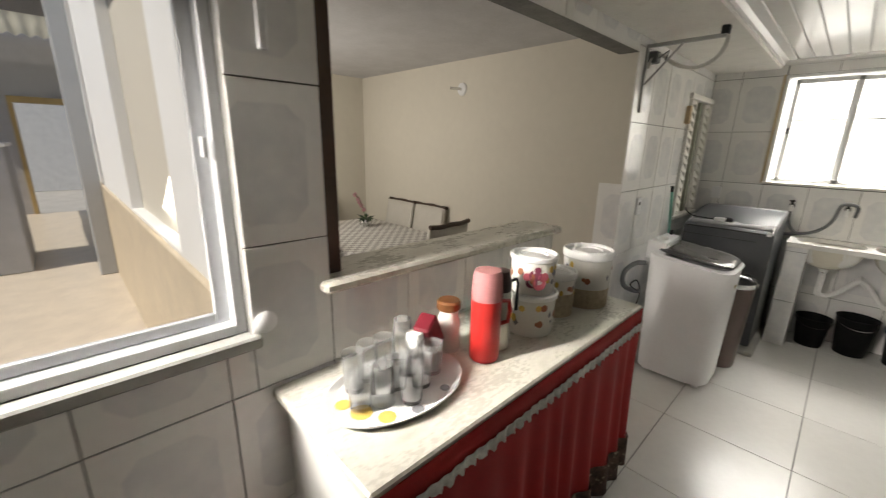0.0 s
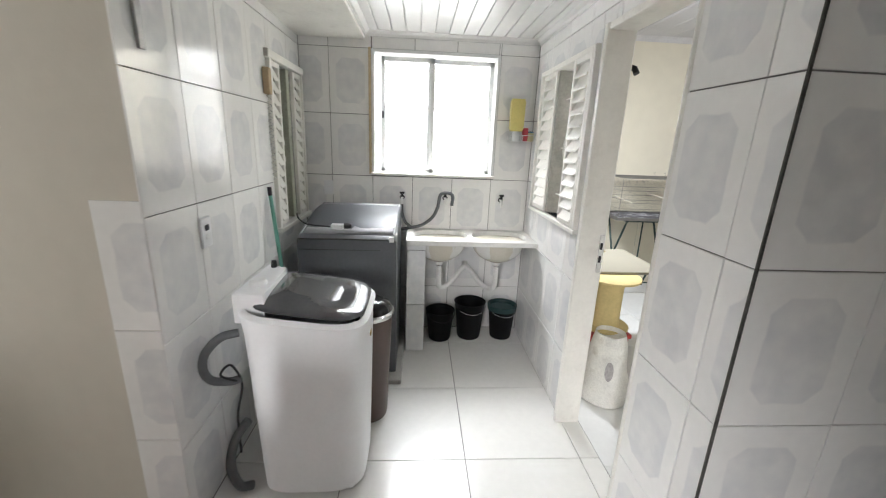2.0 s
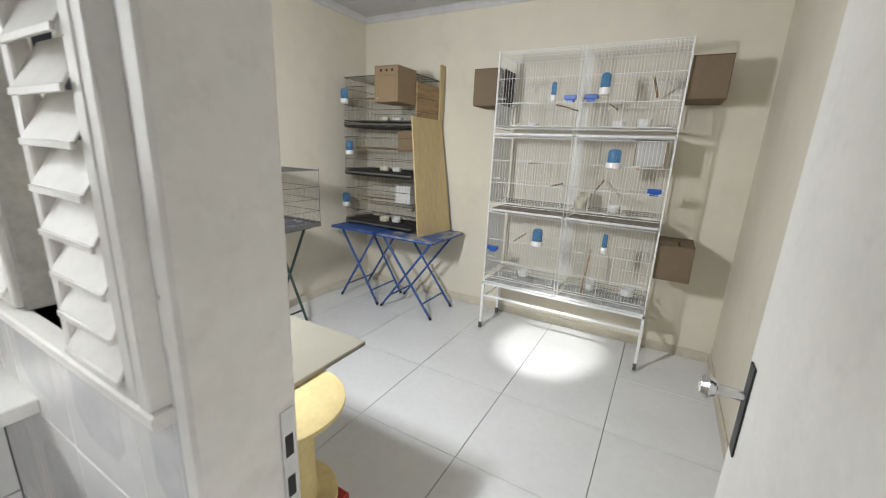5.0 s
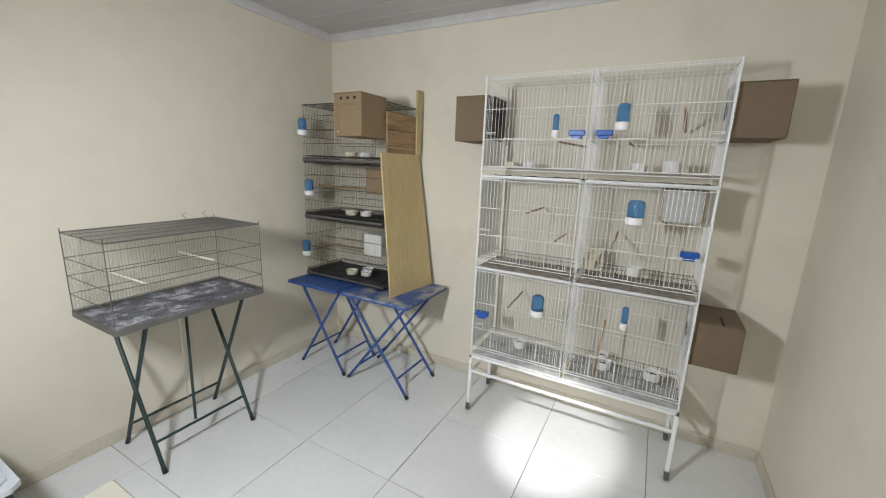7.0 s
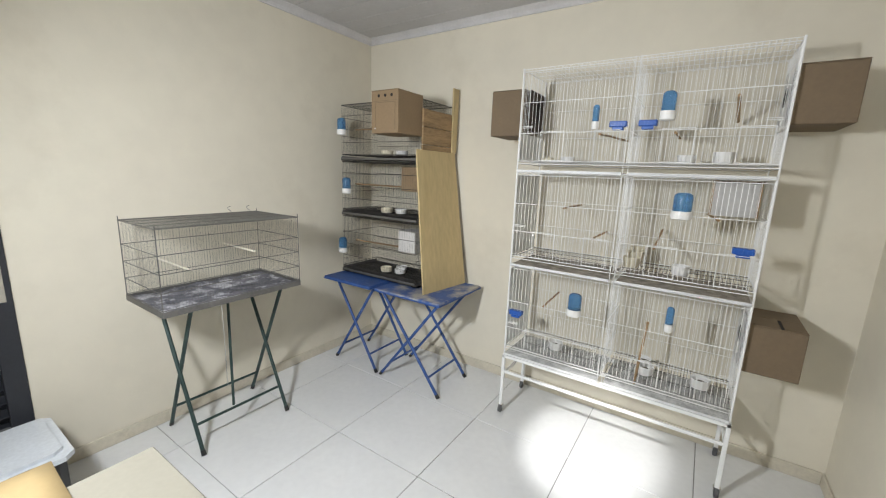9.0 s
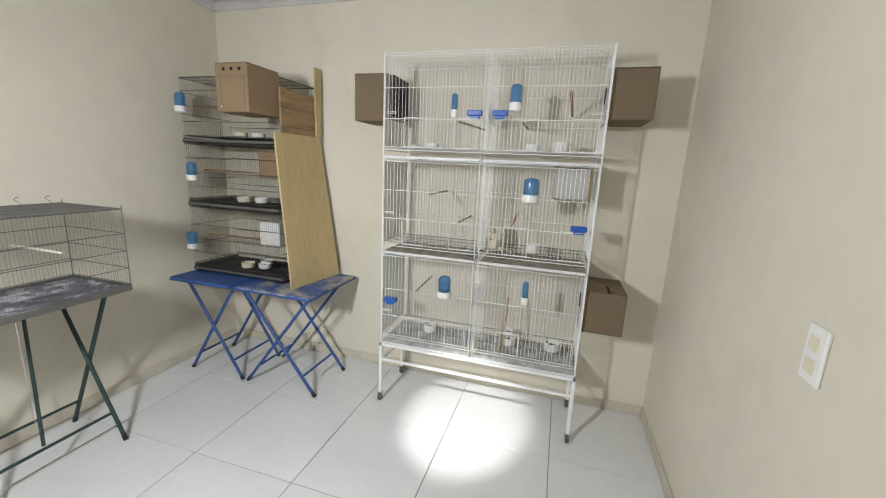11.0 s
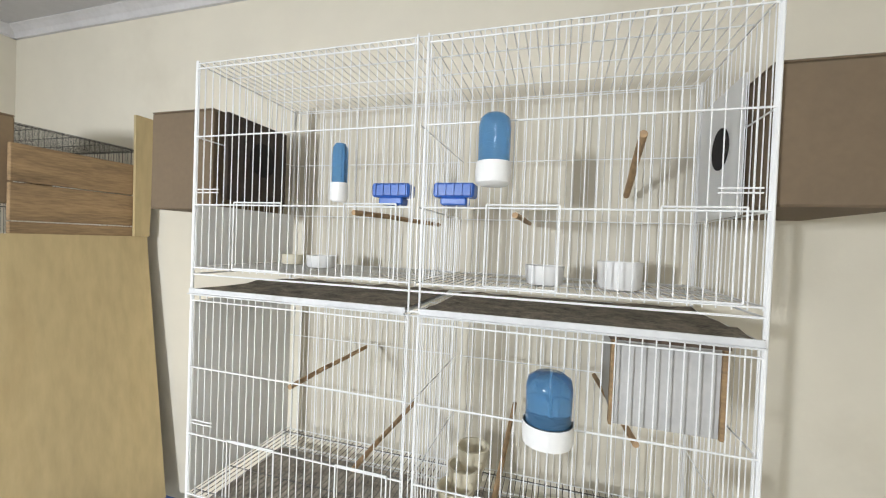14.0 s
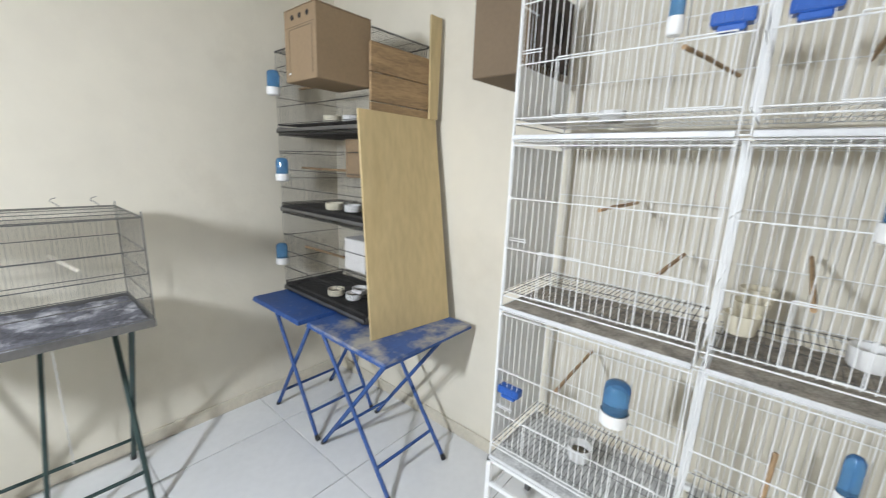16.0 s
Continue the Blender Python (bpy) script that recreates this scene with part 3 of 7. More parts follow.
t = thing("window_wood_strip", X_END, 1.845, 1.30, "bare timber strip beside the window frame", "wood strip")
part("strip", Geo().box(-0.012, -0.008, 0, 0.0, 0.010, 0.895, 0.002), material("bare_timber", (0.55, 0.44, 0.28), rough=0.7, var=0.12, stretch=(6, 6, 0.6)), t)
# joints of the outdoor wall
for i, z in enumerate((0.6, 1.25, 1.9, 2.55)):
    ob = part("wall_joint", Geo().box(7.644, 0.7, z, 7.652, 4.4, z + 0.012), material("grey_joint", (0.5, 0.5, 0.5), rough=0.9) if i == 0 else bpy.data.materials["grey_joint"])
    tagged(ob, "thin grey joint line on the outdoor wall", "wall joint", kind="structure")


# louvred shutters
def louvre_leaf(name, w, h, parent, x, y, z, rz=0, n=13, face=1):
    """A leaf in the plane across y; x is its left edge."""
    leaf = new(name)
    leaf.parent = parent
    leaf.matrix_basis = pose(x, y, z, 0, 0, rz)
    b = 0.03
    part("stile", Geo().box(0, -0.012, 0, b, 0.012, h, 0.003), WHITE_PAINT, leaf)
    part("stile", Geo().box(w - b, -0.012, 0, w, 0.012, h, 0.003), WHITE_PAINT, leaf)
    g = Geo()
    part("rail", Geo().box(b, -0.012, 0, w - b, 0.012, 0.03, 0.002), WHITE_PAINT, leaf)
    part("rail", Geo().box(b, -0.012, h - 0.03, w - b, 0.012, h, 0.002), WHITE_PAINT, leaf)
    me = Geo().box(0, -0.040, -0.0016, w - 2 * b, 0.040, 0.0016, 0.0012, m=pose(0, 0, 0, -62 * face, 0, 0)).box(0, 0.016 * face, -0.040, w - 2 * b, 0.021 * face, -0.030, 0.001).mesh("slat", WHITE_PAINT)
    for i in range(n):
        ob = new("slat", me)
        ob.parent = leaf
        ob.matrix_basis = pose(b, 0.0, 0.03 + (h - 0.06) * (i + 0.5) / n, random.uniform(-2, 2), 0, 0)
    return leaf


def shutter_frame(t, x0, x1, z0, z1, yf, yb, w=0.04):
    part("frame", Geo().box(x0, yb, z0, x0 + w, yf, z1, 0.003).box(x1 - w, yb, z0, x1, yf, z1, 0.003).box(x0 + w, yb, z1 - w, x1 - w, yf, z1, 0.003), WHITE_PAINT, t)
    part("sill", Geo().box(x0 - 0.01, min(yb, yf), z0 - 0.025, x1 + 0.01, max(yb, yf) + (0.002 if yf > yb else 0), z0, 0.004), WHITE_PAINT, t, "worn white sill")


sw = thing("shutter_window", 0, 0, 0, "white louvred sliding shutter with a barred gap", "window", kind="structure")
x0, x1, z0, z1 = SHUT
shutter_frame(sw, x0, x1, z0, z1, 0.628, 0.505, 0.03)
louvre_leaf("leaf", 0.27, z1 - z0 - 0.035, sw, 5.76, 0.60, z0 + 0.005)
louvre_leaf("leaf", 0.235, z1 - z0 - 0.035, sw, 5.205, 0.618, z0 + 0.005)
part("jamb_post", Geo().box(5.742, 0.508, z0, 5.772, 0.60, z1 - 0.03, 0.003), material("grimy_white_paint", (0.45, 0.44, 0.40), rough=0.5, var=0.15, spots=0.5, spot_scale=8), sw, "grimy inner post")
BAR_W = material("white_steel_bar", (0.72, 0.71, 0.67), rough=0.4, var=0.08)
for z in (1.25, 1.55, 1.85):
    part("bar", Geo().wire((5.43, 0.54, z), (5.75, 0.54, z), 0.005, 8), BAR_W, sw, "", 0.6)
for (a, b) in (((5.44, 1.26), (5.58, 1.54)), ((5.58, 1.26), (5.72, 1.54)), ((5.44, 1.84), (5.58, 1.56)), ((5.58, 1.84), (5.72, 1.56))):
    part("bar", Geo().wire((a[0], 0.535, a[1]), (b[0], 0.535, b[1]), 0.006, 8), BAR_W, sw, "", 0.6)
part("catch", Geo().box(5.455, 0.565, 1.118, 5.475, 0.580, 1.134, 0.003), BLK, sw)

sl = thing("shutter_window", 0, 0, 0, "white louvred window with dark glass and lattice bars", "window", kind="structure")
x0, x1, z0, z1 = SHUT_L
part("frame", Geo().box(x0 - 0.03, 2.325, z0, x0, 2.49, z1, 0.003).box(x1, 2.325, z0, x1 + 0.03, 2.49, z1, 0.003).box(x0 - 0.05, 2.322, z1, x1 + 0.05, 2.49, z1 + 0.045, 0.004), WHITE_PAINT, sl)
part("sill", Geo().box(x0 - 0.05, 2.31, z0 - 0.03, x1 + 0.05, 2.49, z0, 0.004), WHITE_PAINT, sl, "worn white sill")
louvre_leaf("leaf", 0.15, z1 - z0 - 0.01, sl, 5.62, 2.345, z0 + 0.004, face=-1)
louvre_leaf("leaf", 0.17, z1 - z0 - 0.01, sl, 6.03, 2.345, z0 + 0.004, face=-1)
part("jamb_post", Geo().box(5.97, 2.36, z0, 6.03, 2.48, z1, 0.003), material("greenish_old_paint", (0.42, 0.43, 0.33), rough=0.5, var=0.15, spots=0.4, spot_scale=8), sl, "old greenish post")
part("dark_pane", Geo().box(5.77, 2.46, z0, 5.97, 2.468, z1), material("dark_window_glass", (0.05, 0.065, 0.085), rough=0.06, var=0.1), sl, "dark glass")
for z in (1.1, 1.42, 1.5, 1.84):
    part("bar", Geo().wire((5.765, 2.40, z), (5.975, 2.40, z), 0.005, 8), BAR_W, sl, "", 0.6)
for (a, b) in (((5.80, 1.1), (5.80, 1.84)), ((5.80, 1.84), (5.96, 1.5)), ((5.96, 1.42), (5.84, 1.1))):
    part("bar", Geo().wire((a[0], 2.395, a[1]), (b[0], 2.395, b[1]), 0.006, 8), BAR_W, sl, "", 0.6)

# door frame and leaf of the bird room
df = thing("door_frame", 0, 0, 0, "white painted wooden door frame with worn edges", "door frame", kind="structure")
part("jamb", Geo().box(5.03, 0.508, 0, 5.062, 0.648, 2.10, 0.005), WHITE_PAINT, df)
part("jamb", Geo().box(4.393, 0.508, 0, 4.416, 0.650, 2.10, 0.007), WHITE_PAINT, df)
part("head", Geo().box(4.416, 0.508, 2.07, 5.03, 0.640, 2.10, 0.004), WHITE_PAINT, df)
part("strike_plate", Geo().box(5.026, 0.516, 0.93, 5.0302, 0.540, 1.13, 0.001), STEEL, df, "worn steel strike plate")
# thin black plates give the latch holes their shade by colour
for z in (0.985, 1.055):
    part("latch_hole", Geo().box(5.0255, 0.522, z, 5.0266, 0.535, z + 0.035), BLK, df)
dl = thing("door_leaf", 4.425, 0.490, 0.006, "white painted flush door standing open into the room", "door", rz=-91)
part("panel", Geo().box(0, -0.035, 0, 0.60, 0.0, 2.06, 0.003), WHITE_PAINT, dl)
pl8 = part("lock_plate", Geo().box(0.535, 0.0, 0.90, 0.575, 0.004, 1.10, 0.001), BLK, dl, "dark metal lock plate")
part("knob", Geo().tube([(0.555, 0.004, 1.03), (0.555, 0.05, 1.03)], 0.011, 10).lathe([(0.0005, -0.016), (0.018, -0.013), (0.026, 0), (0.018, 0.013), (0.0005, 0.016)], 0, 0, 0, 18, m=pose(0.555, 0.066, 1.03, 90, 0, 0)), STEEL, pl8, "round steel knob", 0.8)

# covered washing machine on its slab
wm = thing("washing_machine", 5.80, 1.90, 0.0, "top-load washing machine under a grey vinyl cover", "washing machine")
part("slab", Geo().box(-0.40, -0.34, 0, 0.40, 0.33, 0.035, 0.006), material("grey_stone_slab", (0.40, 0.39, 0.36), rough=0.6, var=0.1), wm, "stone slab under the machine")
body = [(-0.325, 0.05), (0.325, 0.05), (0.335, 1.085), (0.10, 1.075), (-0.30, 0.985), (-0.335, 0.965)]
g = Geo()
rows = []
for yy in (-0.30, -0.285, 0.0, 0.285, 0.30):
    k = 0.985 if abs(yy) > 0.29 else 1.0
    rows.append([(x * k, yy, 0.045 + (z - 0.045) * (0.99 if abs(yy) > 0.29 else 1)) for x, z in body])
g.sheet([r + [r[0]] for r in rows])
for r in (rows[0], rows[-1]):
    g.add(r, [tuple(range(len(r)))])
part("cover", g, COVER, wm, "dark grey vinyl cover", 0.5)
rows = []
for i in range(9):
    x = -0.29 + 0.60 * i / 8
    zt = 0.99 + (x + 0.29) * 0.157
    rows.append([(x, -0.27 + 0.54 * k / 8, zt + 0.004 + 0.006 * noise.noise((i * 0.8, k * 0.9, 1.5))) for k in range(9)])
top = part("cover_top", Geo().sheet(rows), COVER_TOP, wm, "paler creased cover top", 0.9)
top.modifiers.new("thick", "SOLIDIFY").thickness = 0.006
part("piping", Geo().tube([(-0.30, -0.28, 0.992), (0.31, -0.285, 1.088)], 0.005, 6), PIPING, wm)
part("piping", Geo().tube([(-0.30, 0.28, 0.992), (0.31, 0.285, 1.088)], 0.005, 6), PIPING, wm)
part("front_seam", Geo().tube([(-0.335, -0.29, 0.965), (-0.338, 0.0, 0.968), (-0.335, 0.29, 0.965)], 0.005, 6).tube([(-0.334, -0.2, 0.90), (-0.336, 0.29, 0.90)], 0.0025, 5), BLK, wm)
part("zip_pull", Geo().box(-0.345, -0.285, 0.955, -0.328, -0.255, 0.985, 0.003), WHITE_ALU, wm)
pg = thing("power_plug", 5.62, 1.98, 1.012, "black power cable with plug lying on the cover", "power plug")
part("cable", Geo().tube(smooth_line([(0.15, 0.30, 0.05), (0.08, 0.27, 0.03), (0.0, 0.2, 0.012), (-0.05, 0.10, 0.012), (-0.06, 0.02, 0.01)]), 0.005, 7), BLK, pg, "", 0.8)
part("adapter", Geo().box(-0.085, -0.05, 0.0, -0.045, 0.03, 0.03, 0.006), WHITE_ALU, pg, "white adapter")
part("plug", Geo().lathe([(0.018, 0), (0.02, 0.02), (0.012, 0.045)], 0, 0, 0, 14, m=pose(-0.065, -0.05, 0.02, 90, 0, 0)), BLK, pg, "", 0.7)

# small white washer
tw = thing("small_washer", 4.775, 1.92, 0.0, "small white tub washer with smoked grey lid", "washing machine")


def tub_ring(k, grow=0.0):
    """Outline at height share k: narrow foot, wide top, round ends to the front."""
    w0, w1, d0, d1 = 0.225, 0.247, 0.215, 0.26
    w, dd = w0 + (w1 - w0) * k + grow, d0 + (d1 - d0) * k + grow
    pts = []
    for i in range(40):
        a = 2 * math.pi * i / 40
        e = 0.42 if math.sin(a) > 0 else 0.62
        ca, sa = math.cos(a), math.sin(a)
        pts.append((dd * math.copysign(abs(ca) ** 0.45, ca), w * math.copysign(abs(sa) ** e, sa)))
    return pts


g = Geo()
levels = [(0.0, 0.03), (0.04, 0.04), (0.5, 0.42), (0.86, 0.75), (0.93, 0.80)]
rows = []
for k, z in levels:
    rows.append([(x, y, z) for x, y in tub_ring(k)])
rows.append([(x, y, 0.845 + 0.055 * (y + 0.247) / 0.494 - 0.01) for x, y in tub_ring(1.0, 0.008)])
rows.append([(x * 0.95, y * 0.95, 0.86 + 0.055 * (y + 0.247) / 0.494 - 0.01) for x, y in tub_ring(1.0, 0.0)])
g.sheet([r + [r[0]] for r in rows])
g.add(rows[0], [tuple(range(40))])
part("body", g, PLASTIC_W, tw, "", 0.7)
for sx in (-1, 1):
    for sy in (-1, 1):
        part("foot", Geo().lathe([(0.022, 0.0), (0.024, 0.03)], sx * 0.15, sy * 0.16, 0, 12), PLASTIC_W, tw)
rows = []
for i in range(7):
    k = i / 6
    rows.append([(x * (0.925 - 0.55 * k ** 2), y * (0.91 - 0.47 * k ** 2) - 0.014, 0.862 + 0.055 * (y + 0.247) / 0.494 + 0.026 * math.sin(k * 1.5)) for x, y in tub_ring(0.95)])
g = Geo().sheet([r + [r[0]] for r in rows])
g.add(rows[-1], [tuple(range(40))])
part("lid", g, SMOKE, tw, "glossy smoked grey lid", 0.7)
cp = part("control_panel", Geo().prism([(-0.20, 0.14), (0.14, 0.16), (0.19, 0.255), (-0.19, 0.262)], "z", 0.84, 0.962), PLASTIC_W, tw, "white control panel")
part("timer_knob", Geo().lathe([(0.036, 0), (0.037, 0.008), (0.031, 0.022), (0.0005, 0.024)], -0.08, 0.205, 0.962, 24), WHITE_ALU, cp, "grey timer knob", 0.6)
part("hose_spout", Geo().lathe([(0.012, 0), (0.014, 0.02), (0.011, 0.045)], 0.15, 0.22, 0.95, 12), BLK, cp, "", 0.7)
part("drain_hose", Geo().tube(smooth_line([(-0.19, 0.25, 0.80), (-0.215, 0.31, 0.79), (-0.235, 0.365, 0.73), (-0.235, 0.38, 0.66), (-0.215, 0.365, 0.60), (-0.185, 0.31, 0.575), (-0.17, 0.27, 0.58)]), 0.017, 10), HOSE, tw, "grey corrugated drain hose", 0.8)
part("power_cord", Geo().tube(smooth_line([(-0.19, 0.28, 0.58), (-0.21, 0.33, 0.62), (-0.2, 0.29, 0.66), (-0.17, 0.27, 0.55), (-0.17, 0.30, 0.4), (-0.16, 0.31, 0.2)]), 0.005, 7), BLK, tw, "", 0.8)
part("lower_hose", Geo().tube(smooth_line([(-0.15, 0.27, 0.36), (-0.18, 0.32, 0.28), (-0.2, 0.34, 0.16), (-0.2, 0.31, 0.06), (-0.17, 0.27, 0.03)]), 0.02, 10), HOSE, tw, "", 0.8)
part("badge", Geo().box(-0.06, -0.252, 0.72, -0.03, -0.2475, 0.74), material("gold_badge", (0.4, 0.3, 0.12), rough=0.4), tw)

# swing bin
bn2 = thing("swing_bin", 5.14, 1.74, 0.0, "brown plastic bin with a black domed steel lid", "bin")
part("bucket", Geo().lathe([(0.105, 0), (0.11, 0.02), (0.135, 0.60), (0.138, 0.63)], n=28), material("brown_plastic", (0.10, 0.065, 0.055), rough=0.35), bn2, "", 0.6)
part("rim", Geo().lathe([(0.138, 0.63), (0.146, 0.635), (0.148, 0.655), (0.14, 0.665)], n=32), STEEL, bn2, "chrome rim", 0.6)
part("lid", Geo().lathe([(0.14, 0.66), (0.125, 0.69), (0.08, 0.715), (0.0005, 0.722)], n=32), material("gloss_black_lid", (0.02, 0.02, 0.02), rough=0.12), bn2, "glossy black lid", 0.8)

# twin sink on its little wall
pd = thing("sink_pier", 5.84, 1.48, 0.0, "small tiled pier carrying the sink", "pier", kind="structure")
part("core", Geo().box(0.006, -0.06, 0, 0.40, 0.06, 0.845), GROUT, pd)
for z0, z1 in ((0.0, 0.383), (0.387, 0.80), (0.804, 0.843)):
    part("tile", Geo().box(0.0, -0.066, z0, 0.008, 0.066, z1, 0.0015), TILE, pd)
    part("tile", Geo().box(0.008, -0.068, z0, 0.40, -0.060, z1, 0.0015), TILE, pd)
    part("tile", Geo().box(0.008, 0.060, z0, 0.40, 0.068, z1, 0.0015), TILE, pd)
sk = thing("laundry_sink", 6.035, 1.075, 0.845, "cream double-bowl laundry sink on a tiled pier", "sink")
nx, ny = 40, 84
g = Geo()
rows = []
SX, SY = 0.21, 0.475


def sink_z(x, y):
    z = 0.032
    for cy in (-0.225, 0.225):
        d = ((x - 0.0) / 0.150) ** 2.6 if x >= 0 else (abs(x) / 0.150) ** 2.6
        d += (abs(y - cy) / 0.195) ** 2.6
        if d < 1:
            z = min(z, 0.024 - 0.185 * (1 - d) ** 0.42)
    return z


for i in range(nx + 1):
    x = -SX + 2 * SX * i / nx
    rows.append([(x, -SY + 2 * SY * k / ny, sink_z(x, -SY + 2 * SY * k / ny)) for k in range(ny + 1)])
g.sheet(rows)
part("basin_top", g, CERAMIC_W, sk, "", 0.6)
part("rim", Geo().box(-SX - 0.004, -SY, -0.004, -SX + 0.004, SY, 0.033, 0.003).box(-SX, SY - 0.004, -0.004, SX, SY + 0.004, 0.033, 0.003), CERAMIC_W, sk)
for cy in (-0.225, 0.225):
    prof = [(0.03, -0.178)] + [(0.157 * (1 - (1 - i / 8) ** 2.2) ** 0.5 if i else 0.03, -0.176 + 0.178 * i / 8) for i in range(1, 9)]
    part("bowl", Geo().lathe(prof, 0, cy, 0.0, 32, sx=1.0, sy=1.28), CERAMIC, sk, "cream underside of a bowl", 0.9)
    dr = part("drain", Geo().lathe([(0.018, -0.255), (0.018, -0.22), (0.024, -0.215), (0.026, -0.195), (0.03, -0.178)], 0, cy, 0, 16), PIPE_W, sk, "", 0.6)
    part("chrome_ring", Geo().lathe([(0.0245, -0.215), (0.0255, -0.212), (0.0255, -0.203), (0.0245, -0.2)], 0, cy, 0, 16), STEEL, dr, "", 0.6)
part("trap", Geo().tube(smooth_line([(0, 0.225, -0.24), (0.01, 0.225, -0.36), (0.03, 0.215, -0.40), (0.06, 0.17, -0.41), (0.10, 0.10, -0.36), (0.14, 0.04, -0.29), (0.16, 0.0, -0.272), (0.14, -0.05, -0.30), (0.10, -0.12, -0.39), (0.06, -0.18, -0.42), (0.02, -0.222, -0.39), (0.0, -0.225, -0.24)]), 0.0205, 12), PIPE_W, sk, "white flexible waste pipes", 0.9)
part("wall_outlet_pipe", Geo().tube([(0.16, 0.0, -0.272), (0.205, 0.0, -0.255)], [0.02, 0.026], 12), PIPE_W, sk, "", 0.8)

# buckets
for x, y, h, r, mat in ((6.06, 1.275, 0.25, 0.115, BUCKET), (6.10, 1.03, 0.31, 0.125, BUCKET), (6.10, 0.76, 0.285, 0.115, BUCKET)):
    b = thing("bucket", x, y, 0.0, "black plastic bucket under the sink", "bucket", "buckets under the sink")
    part("pail", Geo().lathe([(r * 0.72, 0), (r * 0.76, 0.01), (r * 0.97, h * 0.95), (r * 1.04, h), (r * 0.98, h), (r * 0.92, h * 0.93), (r * 0.72, 0.02), (0.0005, 0.018)], n=28), mat, b, "", 0.7)
    pts = [(r * 1.02 * math.cos(radians(a)) * 1.0, r * 1.02 * math.sin(radians(a)), h * 0.93 - 0.05 * math.sin(radians(a - 100))) for a in range(100, 281, 20)]
    part("handle", Geo().tube(pts, 0.003, 6), STEEL if h > 0.28 else BLK, b, "", 0.8)
    if y < 0.9:
        part("liner", Geo().lathe([(r * 1.035, h * 0.86), (r * 1.06, h * 1.005), (r * 0.97, h * 1.01), (r * 0.9, h * 0.9)], n=28), GREEN_RIM, b, "dark teal bag liner", 0.7)

# taps and inlet hose
def tap(y, z, label):
    t = thing("tap", X_END, y, z, label, "tap", "wall taps")
    part("spout", Geo().tube([(0.0, 0, 0), (-0.045, 0, 0.0), (-0.06, 0, -0.015), (-0.062, 0, -0.05)], 0.011, 10), PIPE_W, t, "white plastic spout", 0.8)
    part("flange", Geo().lathe([(0.02, 0), (0.018, 0.008)], 0, 0, 0, 14, m=pose(0, 0, 0, 0, -90, 0)), BLK, t)
    part("lever", Geo().tube([(-0.04, 0, 0.005), (-0.04, 0, 0.03), (-0.04, 0.018, 0.04), (-0.04, -0.018, 0.04)], 0.009, 8), BLK, t, "black tap handle", 0.8)
    return t


tap(1.60, 1.125, "black and white tap behind the washing machine")
tap(1.26, 1.13, "white tap with a grey hose pushed on it")
tap(0.812, 1.125, "small white tap with black handle above the sink")
ho = thing("inlet_hose", X_END, 1.26, 1.12, "grey hose looping from the tap behind the machine", "hose")
part("tube", Geo().tube(smooth_line([(-0.075, -0.05, -0.04), (-0.075, -0.055, 0.03), (-0.072, -0.03, 0.055), (-0.068, 0.02, 0.055), (-0.066, 0.045, 0.03), (-0.068, 0.06, -0.06), (-0.07, 0.10, -0.14), (-0.075, 0.18, -0.20), (-0.08, 0.28, -0.225), (-0.09, 0.36, -0.24), (-0.085, 0.365, -0.26)]), 0.013, 10), HOSE, ho, "", 0.9)
part("riser", Geo().tube(smooth_line([(-0.065, 0.34, -0.04), (-0.07, 0.335, -0.12), (-0.08, 0.31, -0.18), (-0.085, 0.27, -0.215)]), 0.012, 10), HOSE, ho, "", 0.9)

# wire shelf with washing things
sh = thing("soap_shelf", X_END, 0.70, 1.585, "white wire corner shelf on the tiled wall", "wall shelf")
g = Geo()
for z in (0.0, 0.045):
    for (p, q) in (((-0.002, -0.095), (-0.10, -0.095)), ((-0.10, -0.095), (-0.10, 0.095)), ((-0.10, 0.095), (-0.002, 0.095)), ((-0.002, 0.095), (-0.002, -0.095))):
        g.wire((*p, z), (*q, z), 0.0022, 6)
for i in range(11):
    y = -0.095 + 0.019 * i
    part("basket_wire", Geo().wire((-0.002, y, 0), (-0.10, y, 0), 0.0016, 5), WHITE_ALU, sh)
for p in ((-0.10, -0.095), (-0.10, 0.095), (-0.002, 0.095), (-0.002, -0.095), (-0.10, 0.0)):
    g.wire((*p, 0), (*p, 0.045), 0.0022, 6)
part("wire_basket", g, WHITE_ALU, sh)
yb = thing("yellow_bottle", X_END - 0.055, 0.745, 1.588, "upside-down yellow plastic bottle on the wire shelf", "bottle")
part("body", Geo().prism([(-0.04, 0.07), (0.04, 0.07), (0.05, 0.09), (0.052, 0.28), (0.045, 0.30), (-0.045, 0.30), (-0.052, 0.28), (-0.05, 0.09)], "x", -0.028, 0.028), material("pale_yellow_plastic", (0.72, 0.62, 0.22), rough=0.4, var=0.05), yb)
part("cap", Geo().lathe([(0.026, 0.0), (0.027, 0.05), (0.02, 0.07)], n=18), PLASTIC_W, yb, "white cap", 0.6)
